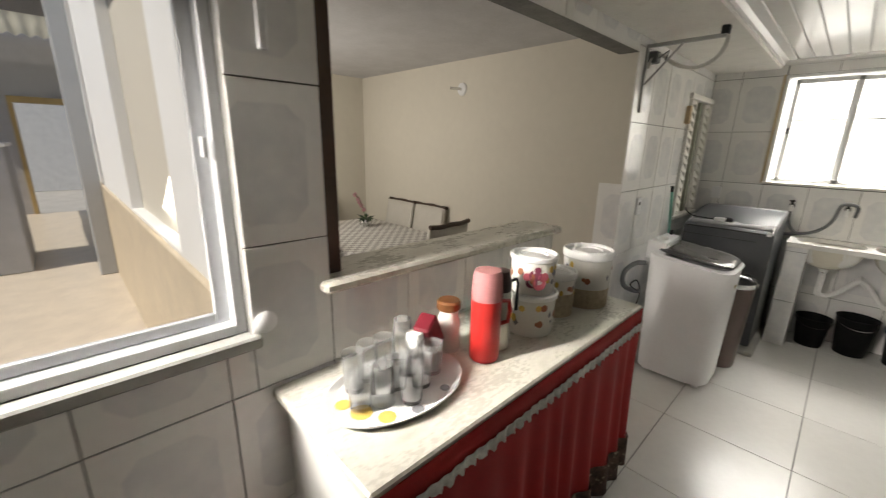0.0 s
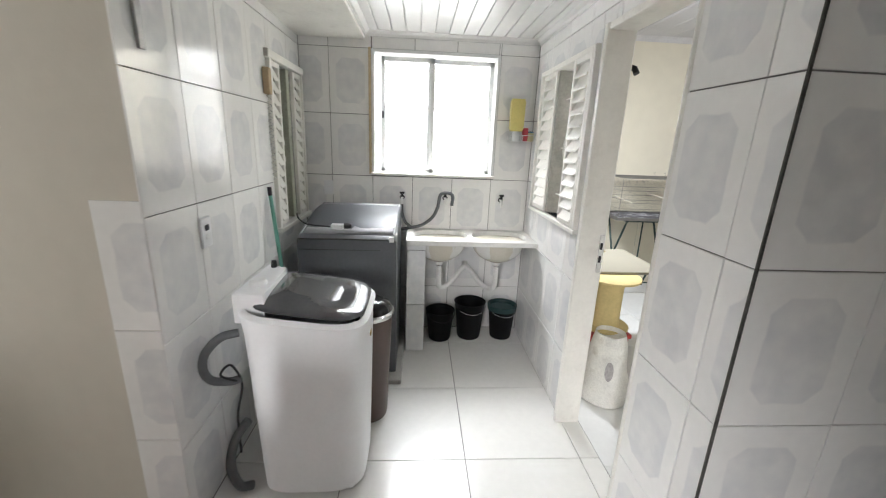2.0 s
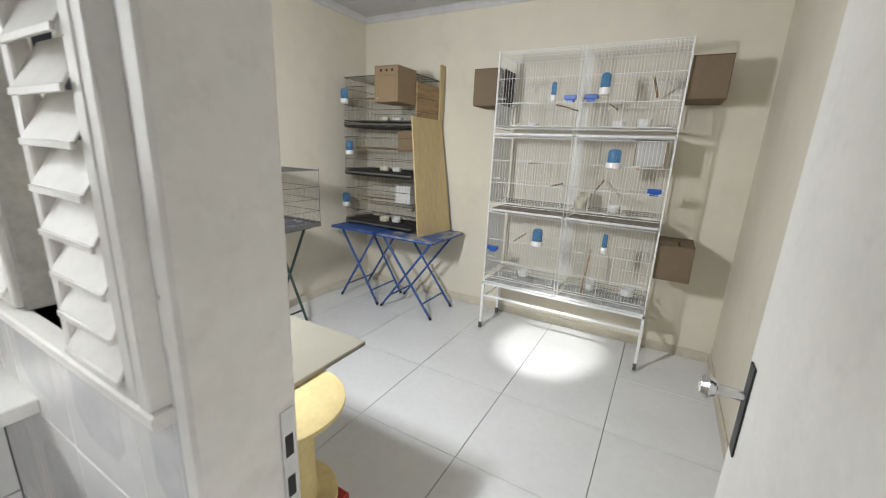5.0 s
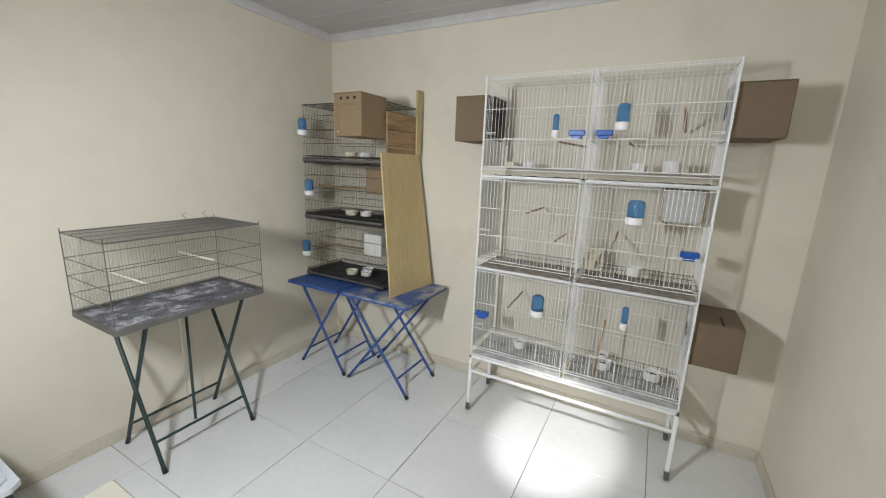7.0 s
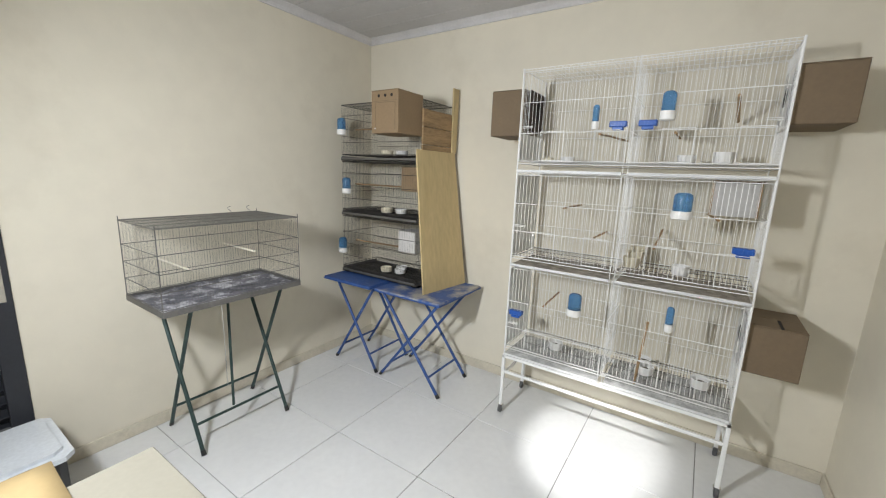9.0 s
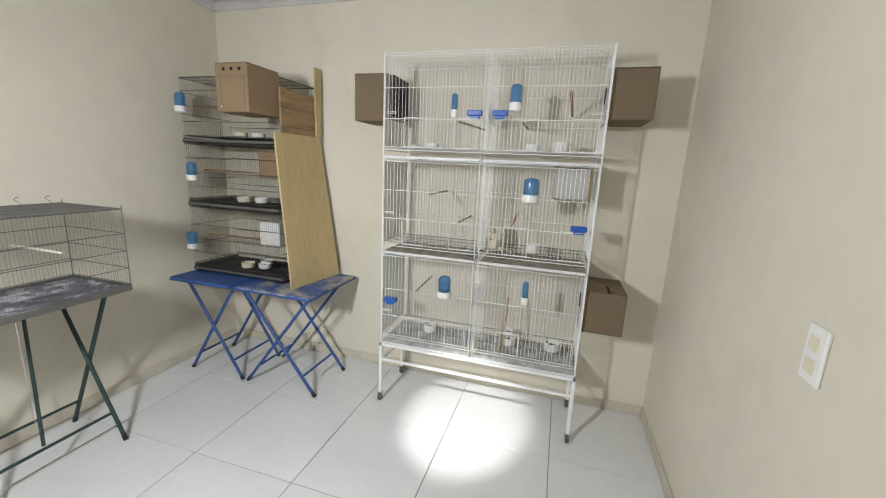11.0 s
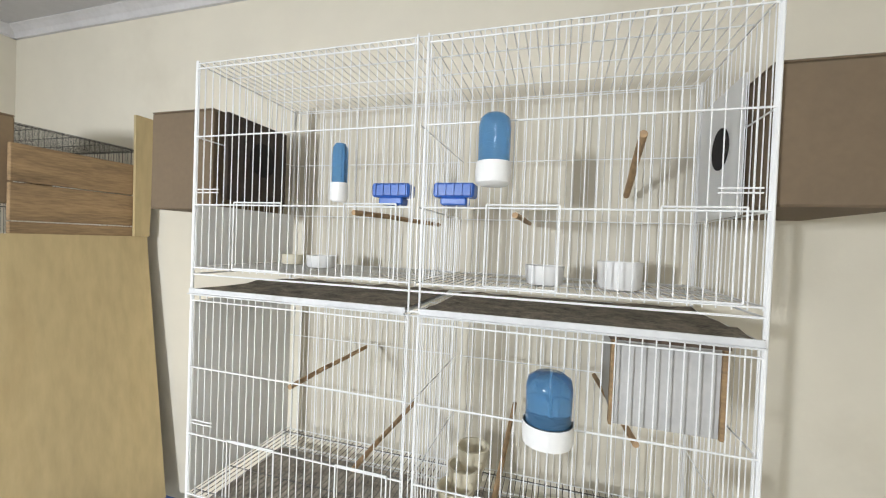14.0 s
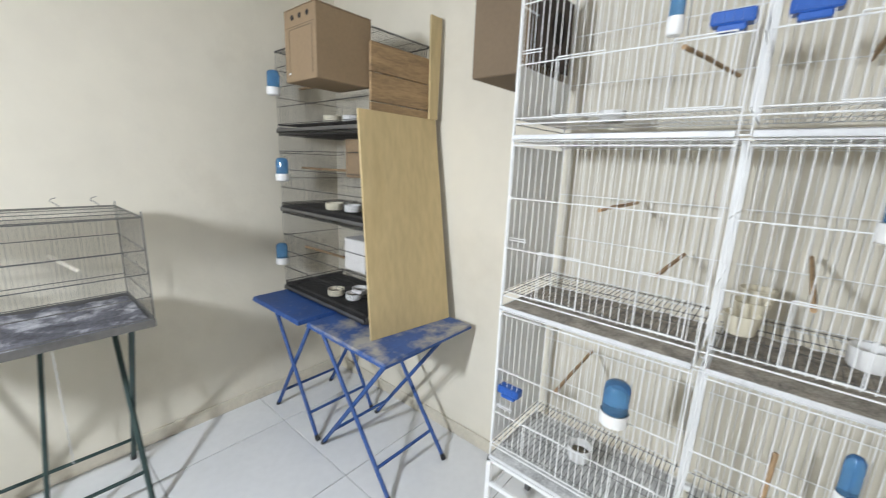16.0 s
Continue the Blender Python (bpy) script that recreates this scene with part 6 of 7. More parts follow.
# perches in the rack
def perch(x0, y0, z0, x1, y1, z1, mat=PERCH, r=0.006):
    g = Geo().tube([(0, 0, 0), ((x1 - x0) * 0.33, (y1 - y0) * 0.33, (z1 - z0) * 0.33 + 0.002), ((x1 - x0) * 0.66, (y1 - y0) * 0.66, (z1 - z0) * 0.66), (x1 - x0, y1 - y0, z1 - z0)], r, 8)
    ob = part("perch", g, mat, None, "", 0.8)
    ob.location = (x0, y0, z0)
    return tagged(ob, "wooden perch fixed between the cage wires", "perch", "perches in the cages")


perch(5.53, -2.055, 1.408, 5.53, -2.43, 1.41)
perch(5.36, -2.055, 1.25, 5.36, -2.43, 1.252)
perch(5.38, -2.055, 1.815, 5.30, -2.43, 1.81)
perch(5.03, -2.055, 1.815, 5.03, -2.43, 1.82)
perch(4.80, -2.12, 1.98, 4.78, -2.43, 1.90, r=0.008)
perch(5.05, -2.055, 1.24, 5.05, -2.43, 1.30)
perch(4.80, -2.055, 1.41, 4.84, -2.43, 1.41)
perch(5.60, -2.055, 0.80, 5.62, -2.43, 0.80)
perch(5.06, -2.12, 0.45, 5.04, -2.20, 0.80, r=0.007)
for cx, cy, cz, r, h in ((5.74, -2.33, 1.672, 0.036, 0.03), (5.60, -2.27, 1.672, 0.042, 0.034), (4.975, -2.2, 1.672, 0.042, 0.042), (4.82, -2.2, 1.672, 0.045, 0.058),
                         (4.925, -2.2, 1.095, 0.042, 0.05), (5.545, -2.2, 0.49, 0.042, 0.05), (5.02, -2.2, 0.49, 0.042, 0.05), (4.755, -2.22, 0.49, 0.046, 0.052), (5.04, -2.33, 0.49, 0.04, 0.04)):
    food_cup(cx, cy, cz, r, h, CREAM_PLASTIC if (cx > 5.7 and cz > 1.6) else WHITE_PLASTIC, cz < 1.6)
t = thing("seed_rack", 5.17, -2.27, 1.095, "cream plastic stepped seed feeder with three tubs", "bird feeder")
for i in range(3):
    part("tub", Geo().lathe([(0.035, 0), (0.045, 0.05), (0.046, 0.056), (0.04, 0.056), (0.036, 0.02), (0.0005, 0.018)], -0.01 * i, -0.055 * i + 0.04, i * 0.026, 18), CREAM_PLASTIC, t, "", 0.7)
    if i:
        part("tub_foot", Geo().box(-0.01 * i - 0.025, -0.055 * i + 0.02, 0, -0.01 * i + 0.025, -0.055 * i + 0.06, i * 0.026), CREAM_PLASTIC, t)
water_bottle(5.40, -2.027, 1.835, 0.017, 0.125)
water_bottle(5.07, -2.022, 1.867, 0.031, 0.135)
water_bottle(4.952, -2.018, 1.402, 0.042, 0.13)
water_bottle(5.405, -2.018, 0.80, 0.037, 0.135)
water_bottle(4.933, -2.027, 0.825, 0.018, 0.135)
for x, z in ((5.292, 1.833), (5.154, 1.833), (4.686, 1.245), (5.775, 0.69)):
    blue_feeder(x, -2.052, z)

# cardboard nest boxes hung on the rack and inside it
def carton(name, x0, y0, z0, x1, y1, z1, label, mat=None, holes="", flap=False, rz=0, group=""):
    cx, cy = (x0 + x1) / 2, (y0 + y1) / 2
    t = thing(name, cx, cy, z0, label, "cardboard box", group, rz)
    w, d, h = x1 - x0, y1 - y0, z1 - z0
    part("body", Geo().box(-w / 2, -d / 2, 0, w / 2, d / 2, h - 0.004, 0.004), mat or CARD, t)
    part("lid", Geo().box(-w / 2, -d / 2, h - 0.004, w / 2, 0.001, h, 0.0015), mat or CARD, t)
    part("lid", Geo().box(-w / 2, 0.003, h - 0.004, w / 2, d / 2, h, 0.0015), mat or CARD, t)
    if holes == "front":
        for i in range(3):
            part("air_hole", Geo().lathe([(0.010, -0.001), (0.010, 0.002)], 0, 0, 0, 14, m=pose(-w * 0.27 + i * w * 0.24, d / 2, h * 0.87, -90, 0, 0)), DARK, t, "dark round air hole")
        for a, b, c, e in ((-0.40, 0.08, -0.39, 0.72), (0.33, 0.08, 0.34, 0.72), (-0.40, 0.71, 0.34, 0.72)):
            part("flap_line", Geo().box(w * a, d / 2 - 0.001, h * b, w * c, d / 2 + 0.0012, h * e), CARD_D, t)
        part("tab", Geo().box(w * 0.32, d / 2, h * 0.10, w * 0.36, d / 2 + 0.003, h * 0.125, 0.001), WHITE_PLASTIC, t, "small white tab")
        part("tape", Geo().box(-w / 2 + 0.01, d / 2 - 0.001, h * 0.745, w / 2 - 0.01, d / 2 + 0.0015, h * 0.75), CARD_D, t)
    if flap:
        part("slot", Geo().box(-w * 0.1, d * 0.05, h - 0.001, -w * 0.04, d / 2 - 0.004, h + 0.0015), DARK, t, "dark slot in the lid")
        part("seam", Geo().box(-w / 2 + 0.003, d * 0.44, h - 0.001, w / 2 - 0.003, d * 0.445, h + 0.0012), CARD_D, t)
    return t


carton("nest_box", 5.838, -2.40, 1.82, 6.055, -2.11, 2.09, "brown cardboard nest box hung on the rack's end", CARD_D, group="nest boxes on the rack")
carton("nest_box", 4.40, -2.42, 1.84, 4.607, -2.09, 2.087, "dark brown cardboard nest box hung on the rack's end", CARD_D, group="nest boxes on the rack")
carton("nest_box", 4.395, -2.42, 0.69, 4.607, -2.09, 0.932, "brown cardboard nest box with a slotted lid", CARD_D, flap=True, group="nest boxes on the rack")
# dark board and disc carry the shade inside the nest box as colour
t = thing("nest_opening", 5.812, -2.24, 1.85, "dark brown board coloured like the nest box's shaded inside", "nest box")
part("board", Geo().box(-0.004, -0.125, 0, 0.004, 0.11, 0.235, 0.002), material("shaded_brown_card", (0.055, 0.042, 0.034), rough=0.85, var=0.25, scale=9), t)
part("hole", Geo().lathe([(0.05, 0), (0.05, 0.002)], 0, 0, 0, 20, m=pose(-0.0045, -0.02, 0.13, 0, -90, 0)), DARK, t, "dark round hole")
t = thing("wooden_nest_crate", 4.75, -2.2, 1.43, "pale slatted nest crate with wooden edges inside the cage", "nest box")
part("body", Geo().box(-0.085, -0.13, 0, 0.085, 0.115, 0.158), material("pale_painted_board", (0.46, 0.45, 0.43), rough=0.7, var=0.08), t)
for x in (-0.09, 0.09):
    part("edge_strip", Geo().box(x - 0.004, 0.10, -0.002, x + 0.004, 0.120, 0.16, 0.001), OLD_WOOD, t)
part("roof_board", Geo().box(-0.097, -0.13, 0.159, 0.097, 0.122, 0.165), material("brown_board", (0.10, 0.07, 0.05), rough=0.8), t)


# folding tables
def folding_table(x0, x1, y0, y1, h, frame_mat, top_mat, label, cross="x", inset=0.03, back=None):
    """Scissor-leg table. The legs cross in the plane of 'cross'."""
    cx, cy = (x0 + x1) / 2, (y0 + y1) / 2
    t = thing("folding_table", cx, cy, 0, label, "folding table", "folding tables")
    w, d = x1 - x0, y1 - y0
    part("tabletop", Geo().box(-w / 2, -d / 2, h - 0.018, w / 2, d / 2, h, 0.004), top_mat, t)
    part("top_rim", Geo().box(-w / 2 - 0.003, -d / 2 - 0.003, h - 0.024, w / 2 + 0.003, -d / 2 + 0.012, h - 0.012, 0.002).box(-w / 2 - 0.003, d / 2 - 0.012, h - 0.024, w / 2 + 0.003, d / 2 + 0.003, h - 0.012, 0.002)
         .box(-w / 2 - 0.003, -d / 2, h - 0.024, -w / 2 + 0.012, d / 2, h - 0.012, 0.002).box(w / 2 - 0.012, -d / 2, h - 0.024, w / 2 + 0.003, d / 2, h - 0.012, 0.002), frame_mat, t)
    for s in (-1, 1):
        for dirn in (-1, 1):
            off = 0.006 * dirn
            if cross == "x":
                y = s * (d / 2 - (inset if s > 0 or back is None else back)) + off
                a, b = (-dirn * (w / 2 - 0.02), y, 0.012), (dirn * (w / 2 - 0.04), y, h - 0.022)
            else:
                x = s * (w / 2 - inset) + off
                a, b = (x, -dirn * (d / 2 - 0.02), 0.012), (x, dirn * (d / 2 - 0.04), h - 0.022)
            leg = part("leg", Geo().tube([a, b], 0.011, 8), frame_mat, t, "", 0.8)
            av, bv = Vector(a), Vector(b)
            part("foot", Geo().tube([av - (bv - av).normalized() * 0.012, av + (bv - av).normalized() * 0.018], 0.013, 8), BLACK, leg, "black rubber foot")
    for dirn in (-1, 1):
        k = 0.17
        if cross == "x":
            xx = -dirn * (w / 2 - 0.02) * (1 - k) + dirn * (w / 2 - 0.04) * k
            p, q = (xx, -d / 2 + (inset if back is None else back), 0.012 + (h - 0.03) * k), (xx, d / 2 - inset, 0.012 + (h - 0.03) * k)
        else:
            yy = -dirn * (d / 2 - 0.02) * (1 - k) + dirn * (d / 2 - 0.04) * k
            p, q = (-w / 2 + inset, yy, 0.012 + (h - 0.03) * k), (w / 2 - inset, yy, 0.012 + (h - 0.03) * k)
        part("stretcher", Geo().tube([p, q], 0.008, 8), frame_mat, t, "", 0.8)
    return t


folding_table(6.84, 7.34, -2.44, -1.83, 0.735, BLUE_PAINT, BLUE_PAINT, "blue painted steel folding table with crossed legs", "x", 0.10, 0.13)
folding_table(6.24, 6.83, -2.45, -1.87, 0.72, BLUE_PAINT, BLUE_WORN, "blue folding table with a worn peeling top", "x", 0.055, 0.15)
gt = folding_table(6.96, 7.42, -1.24, -0.66, 0.865, GREEN_STEEL, GREEN_STEEL, "dark green steel folding table with crossed legs", "x")
part("brace", Geo().tube([(-0.14, 0.05, 0.17), (-0.02, -0.02, 0.84)], 0.008, 8), GREEN_STEEL, gt, "", 0.8)
g = Geo()
for i in range(34):
    z = 0.84 - i * 0.02
    g.wire((0.12, -0.05 + 0.003 * (i % 2), z), (0.12, -0.05 - 0.003 * (i % 2), z - 0.018), 0.0025, 4)
part("chain", g, CHROME, gt, "thin hanging chain")


# grey cage on the green table
cg = thing("grey_bird_cage", 7.10, -0.90, 0.867, "empty grey wire bird cage with newspaper on its floor", "bird cage")
W, D, H = 0.43, 0.74, 0.425
x0, x1, y0, y1 = -W / 2, W / 2, -D / 2, D / 2
for xx in (x0, x1):
    g = Geo()
    bars_side(g, xx, y0, y1, 0.0, H, 52, 0.00045)
    for z in (0.035, 0.12, 0.21, 0.30, H - 0.004):
        g.wire((xx, y0, z), (xx, y1, z), 0.002, 5)
    part("long_panel", g, WIRE_G, cg)
for yy in (y0, y1):
    g = Geo()
    bars(g, x0, x1, 0.0, H, yy, 30, 0.00045)
    for z in (0.035, 0.12, 0.21, 0.30, H - 0.004):
        g.wire((x0, yy, z), (x1, yy, z), 0.002, 5)
    part("end_panel", g, WIRE_G, cg)
g = Geo()
for i in range(75):
    y = y0 + D * i / 74
    g.wire((x0, y, H), (x1, y, H), 0.0014, 4, caps=False)
for i in range(5):
    g.wire((x0 + W * i / 4, y0, H), (x0 + W * i / 4, y1, H), 0.0018, 5)
part("roof_panel", g, WIRE_G, cg)
g = Geo().box(x0, y0, 0.0, x1, y1, 0.004).box(x0 - 0.004, y0 - 0.004, 0, x0, y1 + 0.004, 0.03, 0.001).box(x1, y0 - 0.004, 0, x1 + 0.004, y1 + 0.004, 0.03, 0.001)
g.box(x0, y0 - 0.004, 0, x1, y0, 0.03, 0.001).box(x0, y1, 0, x1, y1 + 0.004, 0.03, 0.001)
tray = part("tray", g, WIRE_G, cg, "grey metal tray")
rows = [[(x0 + 0.006 + (W - 0.012) * i / 12, y0 + 0.006 + (D - 0.012) * k / 24, 0.017 + 0.016 * noise.noise((i * 0.7, k * 0.55, 3))) for k in range(25)] for i in range(13)]
part("newspaper", Geo().sheet(rows), NEWS, tray, "crumpled grey newspaper", 0.9)
for (px, py) in ((x0, y0), (x0, y1), (x1, y0), (x1, y1)):
    part("corner_wire", Geo().wire((px, py, 0), (px, py, H + 0.018), 0.0025, 6), WIRE_G, cg)
g = Geo()
for yy in (y0 + 0.05, y0 + 0.17):
    g.tube([(x1 - 0.02, yy, H)] + [(x1 - 0.02 , yy + 0.03 * math.sin(a * 0.7), H + 0.018 + 0.012 * (1 - math.cos(a * 0.7))) for a in range(1, 5)], 0.0016, 5)
part("hanger", g, WIRE_G, cg)
for p, q in (((0.205, 0.216, 0.200), (-0.03, 0.142, 0.153)), ((0.21, -0.14, 0.236), (-0.04, -0.20, 0.212))):
    part("perch", Geo().tube([p, q], 0.007, 8), PALE_PERCH, cg, "pale wooden perch", 0.8)

# the stack of old cages
ST_X0, ST_X1, ST_Y0, ST_Y1 = 6.565, 7.335, -2.44, -2.03
for ti, (zb, zt) in enumerate(((0.742, 1.21), (1.215, 1.645), (1.65, 2.075))):
    c = thing("old_bird_cage", (ST_X0 + ST_X1) / 2, (ST_Y0 + ST_Y1) / 2, zb, "old dark wire bird cage stacked on the blue tables", "bird cage", "stacked old cages")
    w, d, h = ST_X1 - ST_X0, ST_Y1 - ST_Y0, zt - zb
    x0, x1, y0, y1 = -w / 2, w / 2, -d / 2, d / 2
    for yy, nm in ((y1, "front_panel"), (y0, "back_panel")):
        g = Geo()
        bars(g, x0, x1, 0.03, h, yy, 48, 0.00065)
        for z in (0.05, 0.14, 0.24, 0.34, h - 0.004):
            g.wire((x0, yy, z), (x1, yy, z), 0.002, 5)
        part(nm, g, WIRE_D, c)
    for xx in (x0, x1):
        g = Geo()
        bars_side(g, xx, y0, y1, 0.03, h, 26, 0.00065)
        for z in (0.05, 0.19, 0.33, h - 0.004):
            g.wire((xx, y0, z), (xx, y1, z), 0.002, 5)
        part("side_panel", g, WIRE_D, c)
    g = Geo()
    for i in range(40):
        g.wire((x0 + w * i / 39, y0, h), (x0 + w * i / 39, y1, h), 0.001, 4, caps=False)
    for i in range(5):
        g.wire((x0, y0 + d * i / 4, h), (x1, y0 + d * i / 4, h), 0.0014, 4)
    part("roof_panel", g, WIRE_D, c)
    g = Geo().box(x0, y0, 0.004, x1, y1 + 0.012, 0.009)
    g.box(x0, y1 + 0.008, 0.003, x1, y1 + 0.012, 0.026, 0.001).box(x0 - 0.003, y0, 0.0, x0 + 0.001, y1, 0.035, 0.001).box(x1 - 0.001, y0, 0.0, x1 + 0.003, y1, 0.035, 0.001)
    tray = part("tray", g, WIRE_G, c, "tarnished grey pull-out tray")
    part("litter", Geo().box(x0 + 0.004, y0 + 0.004, 0.0095, x1 - 0.004, y1 + 0.005, 0.016, 0.002), material("black_tray_liner", (0.035, 0.034, 0.034), rough=0.8, var=0.4, scale=10, spots=0.4, spot_colour=(0.2, 0.19, 0.17), spot_scale=12) if ti == 0 else bpy.data.materials["black_tray_liner"], tray)
    g = Geo()
    for i in range(30):
        g.wire((x0 + w * i / 29, y0, 0.045), (x0 + w * i / 29, y1, 0.045), 0.0012, 4, caps=False)
    for i in range(4):
        g.wire((x0, y0 + d * i / 3, 0.043), (x1, y0 + d * i / 3, 0.043), 0.0018, 5)
    part("floor_grille", g, WIRE_D, c)
    if ti == 0:
        for px in (x0 + 0.03, x1 - 0.03):
            part("foot", Geo().box(px - 0.012, y1 - 0.02, -0.008, px + 0.012, y1, 0.004), BLACK, c)
    g = Geo().tube([(x0 + 0.02, y1 - 0.14, 0.25), (x1 - 0.03, y1 - 0.12, 0.25)], 0.007, 7)
    part("perch", g, OLD_WOOD, c)
    for px, py, r, hh, m in ((-0.03, 0.13, 0.045, 0.036, CREAM_PLASTIC), (-0.15, 0.10, 0.044, 0.034, WHITE_PLASTIC)) + (((-0.1, 0.02, 0.044, 0.034, WHITE_PLASTIC),) if ti == 0 else ()):
        food_cup((ST_X0 + ST_X1) / 2 + px, (ST_Y0 + ST_Y1) / 2 + py, zb + 0.047, r, hh, m)
    water_bottle((7.31, 7.26, 7.31)[ti] - 0.005, ST_Y1 + 0.03, (0.905, 1.392, 1.845)[ti], 0.033, 0.128)
carton("small_nest_box", 6.575, -2.22, 1.44, 6.73, -2.045, 1.615, "small brown cardboard nest box inside the cage", CARD)
carton("white_nest_box", 6.59, -2.20, 0.985, 6.75, -2.045, 1.145, "small white cardboard nest box inside the cage", material("white_card", (0.62, 0.60, 0.57), rough=0.8, var=0.06))
carton("vent_box", 6.56, -2.065, 1.825, 6.79, -1.80, 2.095, "brown cardboard box with three air holes on the cage", CARD, "front")
# planks at the stack's side
t = thing("old_crate_side", 6.546, -2.24, 1.652, "weathered wooden boards closing the top cage's side", "wooden panel")
for i in range(3):
    part("board", Geo().box(-0.008, -0.195, 0.12 * i + 0.002, 0.008, 0.195, 0.12 * i + 0.118, 0.002), OLD_WOOD, t)
pl = thing("plywood_sheet", 6.42, -2.21, 0.722, "yellowed L-shaped plywood sheet leaning on the stacked cages", "plywood sheet")
g = Geo()
rows = []
for k in range(13):
    v = 1.012 * k / 12
    kk = min(1.0, v)
    y0, y1 = -0.225 - 0.020 * kk, 0.245 - 0.010 * kk
    rows.append([(0.115 * kk + (-0.045 + 0.065 * i / 10) * (1 - kk), y0 + (y1 - y0) * i / 10, v) for i in range(11)])
sheet = part("sheet", g.sheet(rows), PLY, pl)
sheet.modifiers.new("thick", "SOLIDIFY").thickness = 0.012
rows = [[(0.115 + 0.001 * k, y0, z), (0.115 + 0.001 * k, y1, z)] for k, (y0, y1, z) in enumerate(((-0.245, -0.188, 1.0125), (-0.253, -0.187, 1.25), (-0.262, -0.185, 1.48)))]
horn = part("upright_strip", Geo().sheet(rows), PLY, pl)
horn.modifiers.new("thick", "SOLIDIFY").thickness = 0.012

# things beside the doorway: reel, board, sack, bin
YELLOW_REEL = material("yellowed_card_core", (0.62, 0.50, 0.24), rough=0.75, var=0.1, scale=6)
reel = thing("cable_reel", 5.50, 0.20, 0.40, "yellowed cable reel with round flanges standing on a red crate", "cable reel")
part("lower_flange", Geo().lathe([(0.155, 0), (0.16, 0.003), (0.16, 0.015), (0.155, 0.018)], n=36), YELLOW_REEL, reel, "", 0.6)
part("core", Geo().lathe([(0.10, 0.018), (0.095, 0.1), (0.095, 0.26), (0.10, 0.342)], n=32), YELLOW_REEL, reel, "", 0.6)
part("upper_flange", Geo().lathe([(0.185, 0.342), (0.19, 0.345), (0.19, 0.357), (0.185, 0.36)], n=36), YELLOW_REEL, reel, "", 0.6)
crate = thing("red_crate", 5.50, 0.22, 0.0, "red plastic crate under the reel", "crate")
RED_PLASTIC = material("red_plastic", (0.36, 0.03, 0.025), rough=0.4)
part("body", Geo().box(-0.14, -0.14, 0, 0.14, 0.14, 0.38, 0.01).box(-0.15, -0.15, 0.37, 0.15, 0.15, 0.399, 0.006), RED_PLASTIC, crate)
bd = thing("chipboard_panel", 5.80, 0.12, 0.76, "cream coated chipboard panel lying on the reel", "board")
part("sheet", Geo().box(-0.295, -0.31, 0.0, 0.295, 0.30, 0.018, 0.003), material("cream_laminate", (0.25, 0.232, 0.185), rough=0.5, var=0.05, scale=4, spots=0.15, spot_scale=8), bd)
st = thing("second_reel", 6.05, 0.2, 0.0, "yellowed cable reel carrying the chipboard panel", "cable reel")
part("core", Geo().lathe([(0.16, 0), (0.16, 0.02), (0.1, 0.02), (0.1, 0.74), (0.16, 0.74), (0.16, 0.758)], n=32), YELLOW_REEL, st, "", 0.6)
pp = part("yellow_paper", Geo().sheet([[(i * 0.05 - 0.1, k * 0.05 - 0.12, 0.004 + 0.02 * (i / 4) ** 2) for k in range(6)] for i in range(5)]), material("yellow_paper_bag", (0.34, 0.25, 0.12), rough=0.7), None, "", 0.9)
pp.location = (6.10, 0.12, 0.779)
pp.modifiers.new("thick", "SOLIDIFY").thickness = 0.002
tagged(pp, "folded yellow paper lying on the panel", "paper")
SACK = material("white_woven_sack", (0.74, 0.73, 0.69), rough=0.6, var=0.12, scale=9, fine=90, bump=0.5, bscale=14, spots=0.5, spot_colour=(0.38, 0.33, 0.26), spot_scale=10)
sack = thing("feed_sack", 5.29, 0.25, 0.0, "white woven feed sack slumped open on the floor", "sack")
rows = []
for i in range(13):
    k = i / 12
    r0 = 0.150 - 0.045 * k + 0.02 * math.sin(math.pi * min(1, k * 2.2)) - 0.05 * max(0, k - 0.75)
    rows.append([((r0 + 0.014 * noise.noise((math.cos(a) * 2, math.sin(a) * 2, k * 6))) * math.cos(a), (r0 + 0.014 * noise.noise((math.sin(a) * 2.2, math.cos(a) * 2, k * 5 + 3))) * math.sin(a) * 0.95, 0.004 + 0.45 * k) for a in [2 * math.pi * j / 28 for j in range(29)]])
g = Geo().sheet(rows)
g.add([(0, 0, 0.38)] + rows[-2], [(0, i + 1, i + 2) for i in range(28)])
part("bag", g, SACK, sack, "", 1.2)
part("printed_mark", Geo().lathe([(0.06, 0), (0.06, 0.002)], 0, 0, 0, 18, m=pose(-0.145, 0.055, 0.26, 0, -82, 20), sx=1.0, sy=0.6), material("faded_print", (0.42, 0.40, 0.40), rough=0.6, var=0.2, scale=40), sack, "faded grey printed mark")
bn = thing("storage_bin", 7.17, -0.02, 0.0, "dark plastic storage bin with a clear lid", "storage bin")
part("body", Geo().prism([(-0.19, -0.11), (-0.16, -0.14), (0.16, -0.14), (0.19, -0.11), (0.19, 0.11), (0.16, 0.14), (-0.16, 0.14), (-0.19, 0.11)], "z", 0, 0.33), BLACK, bn)
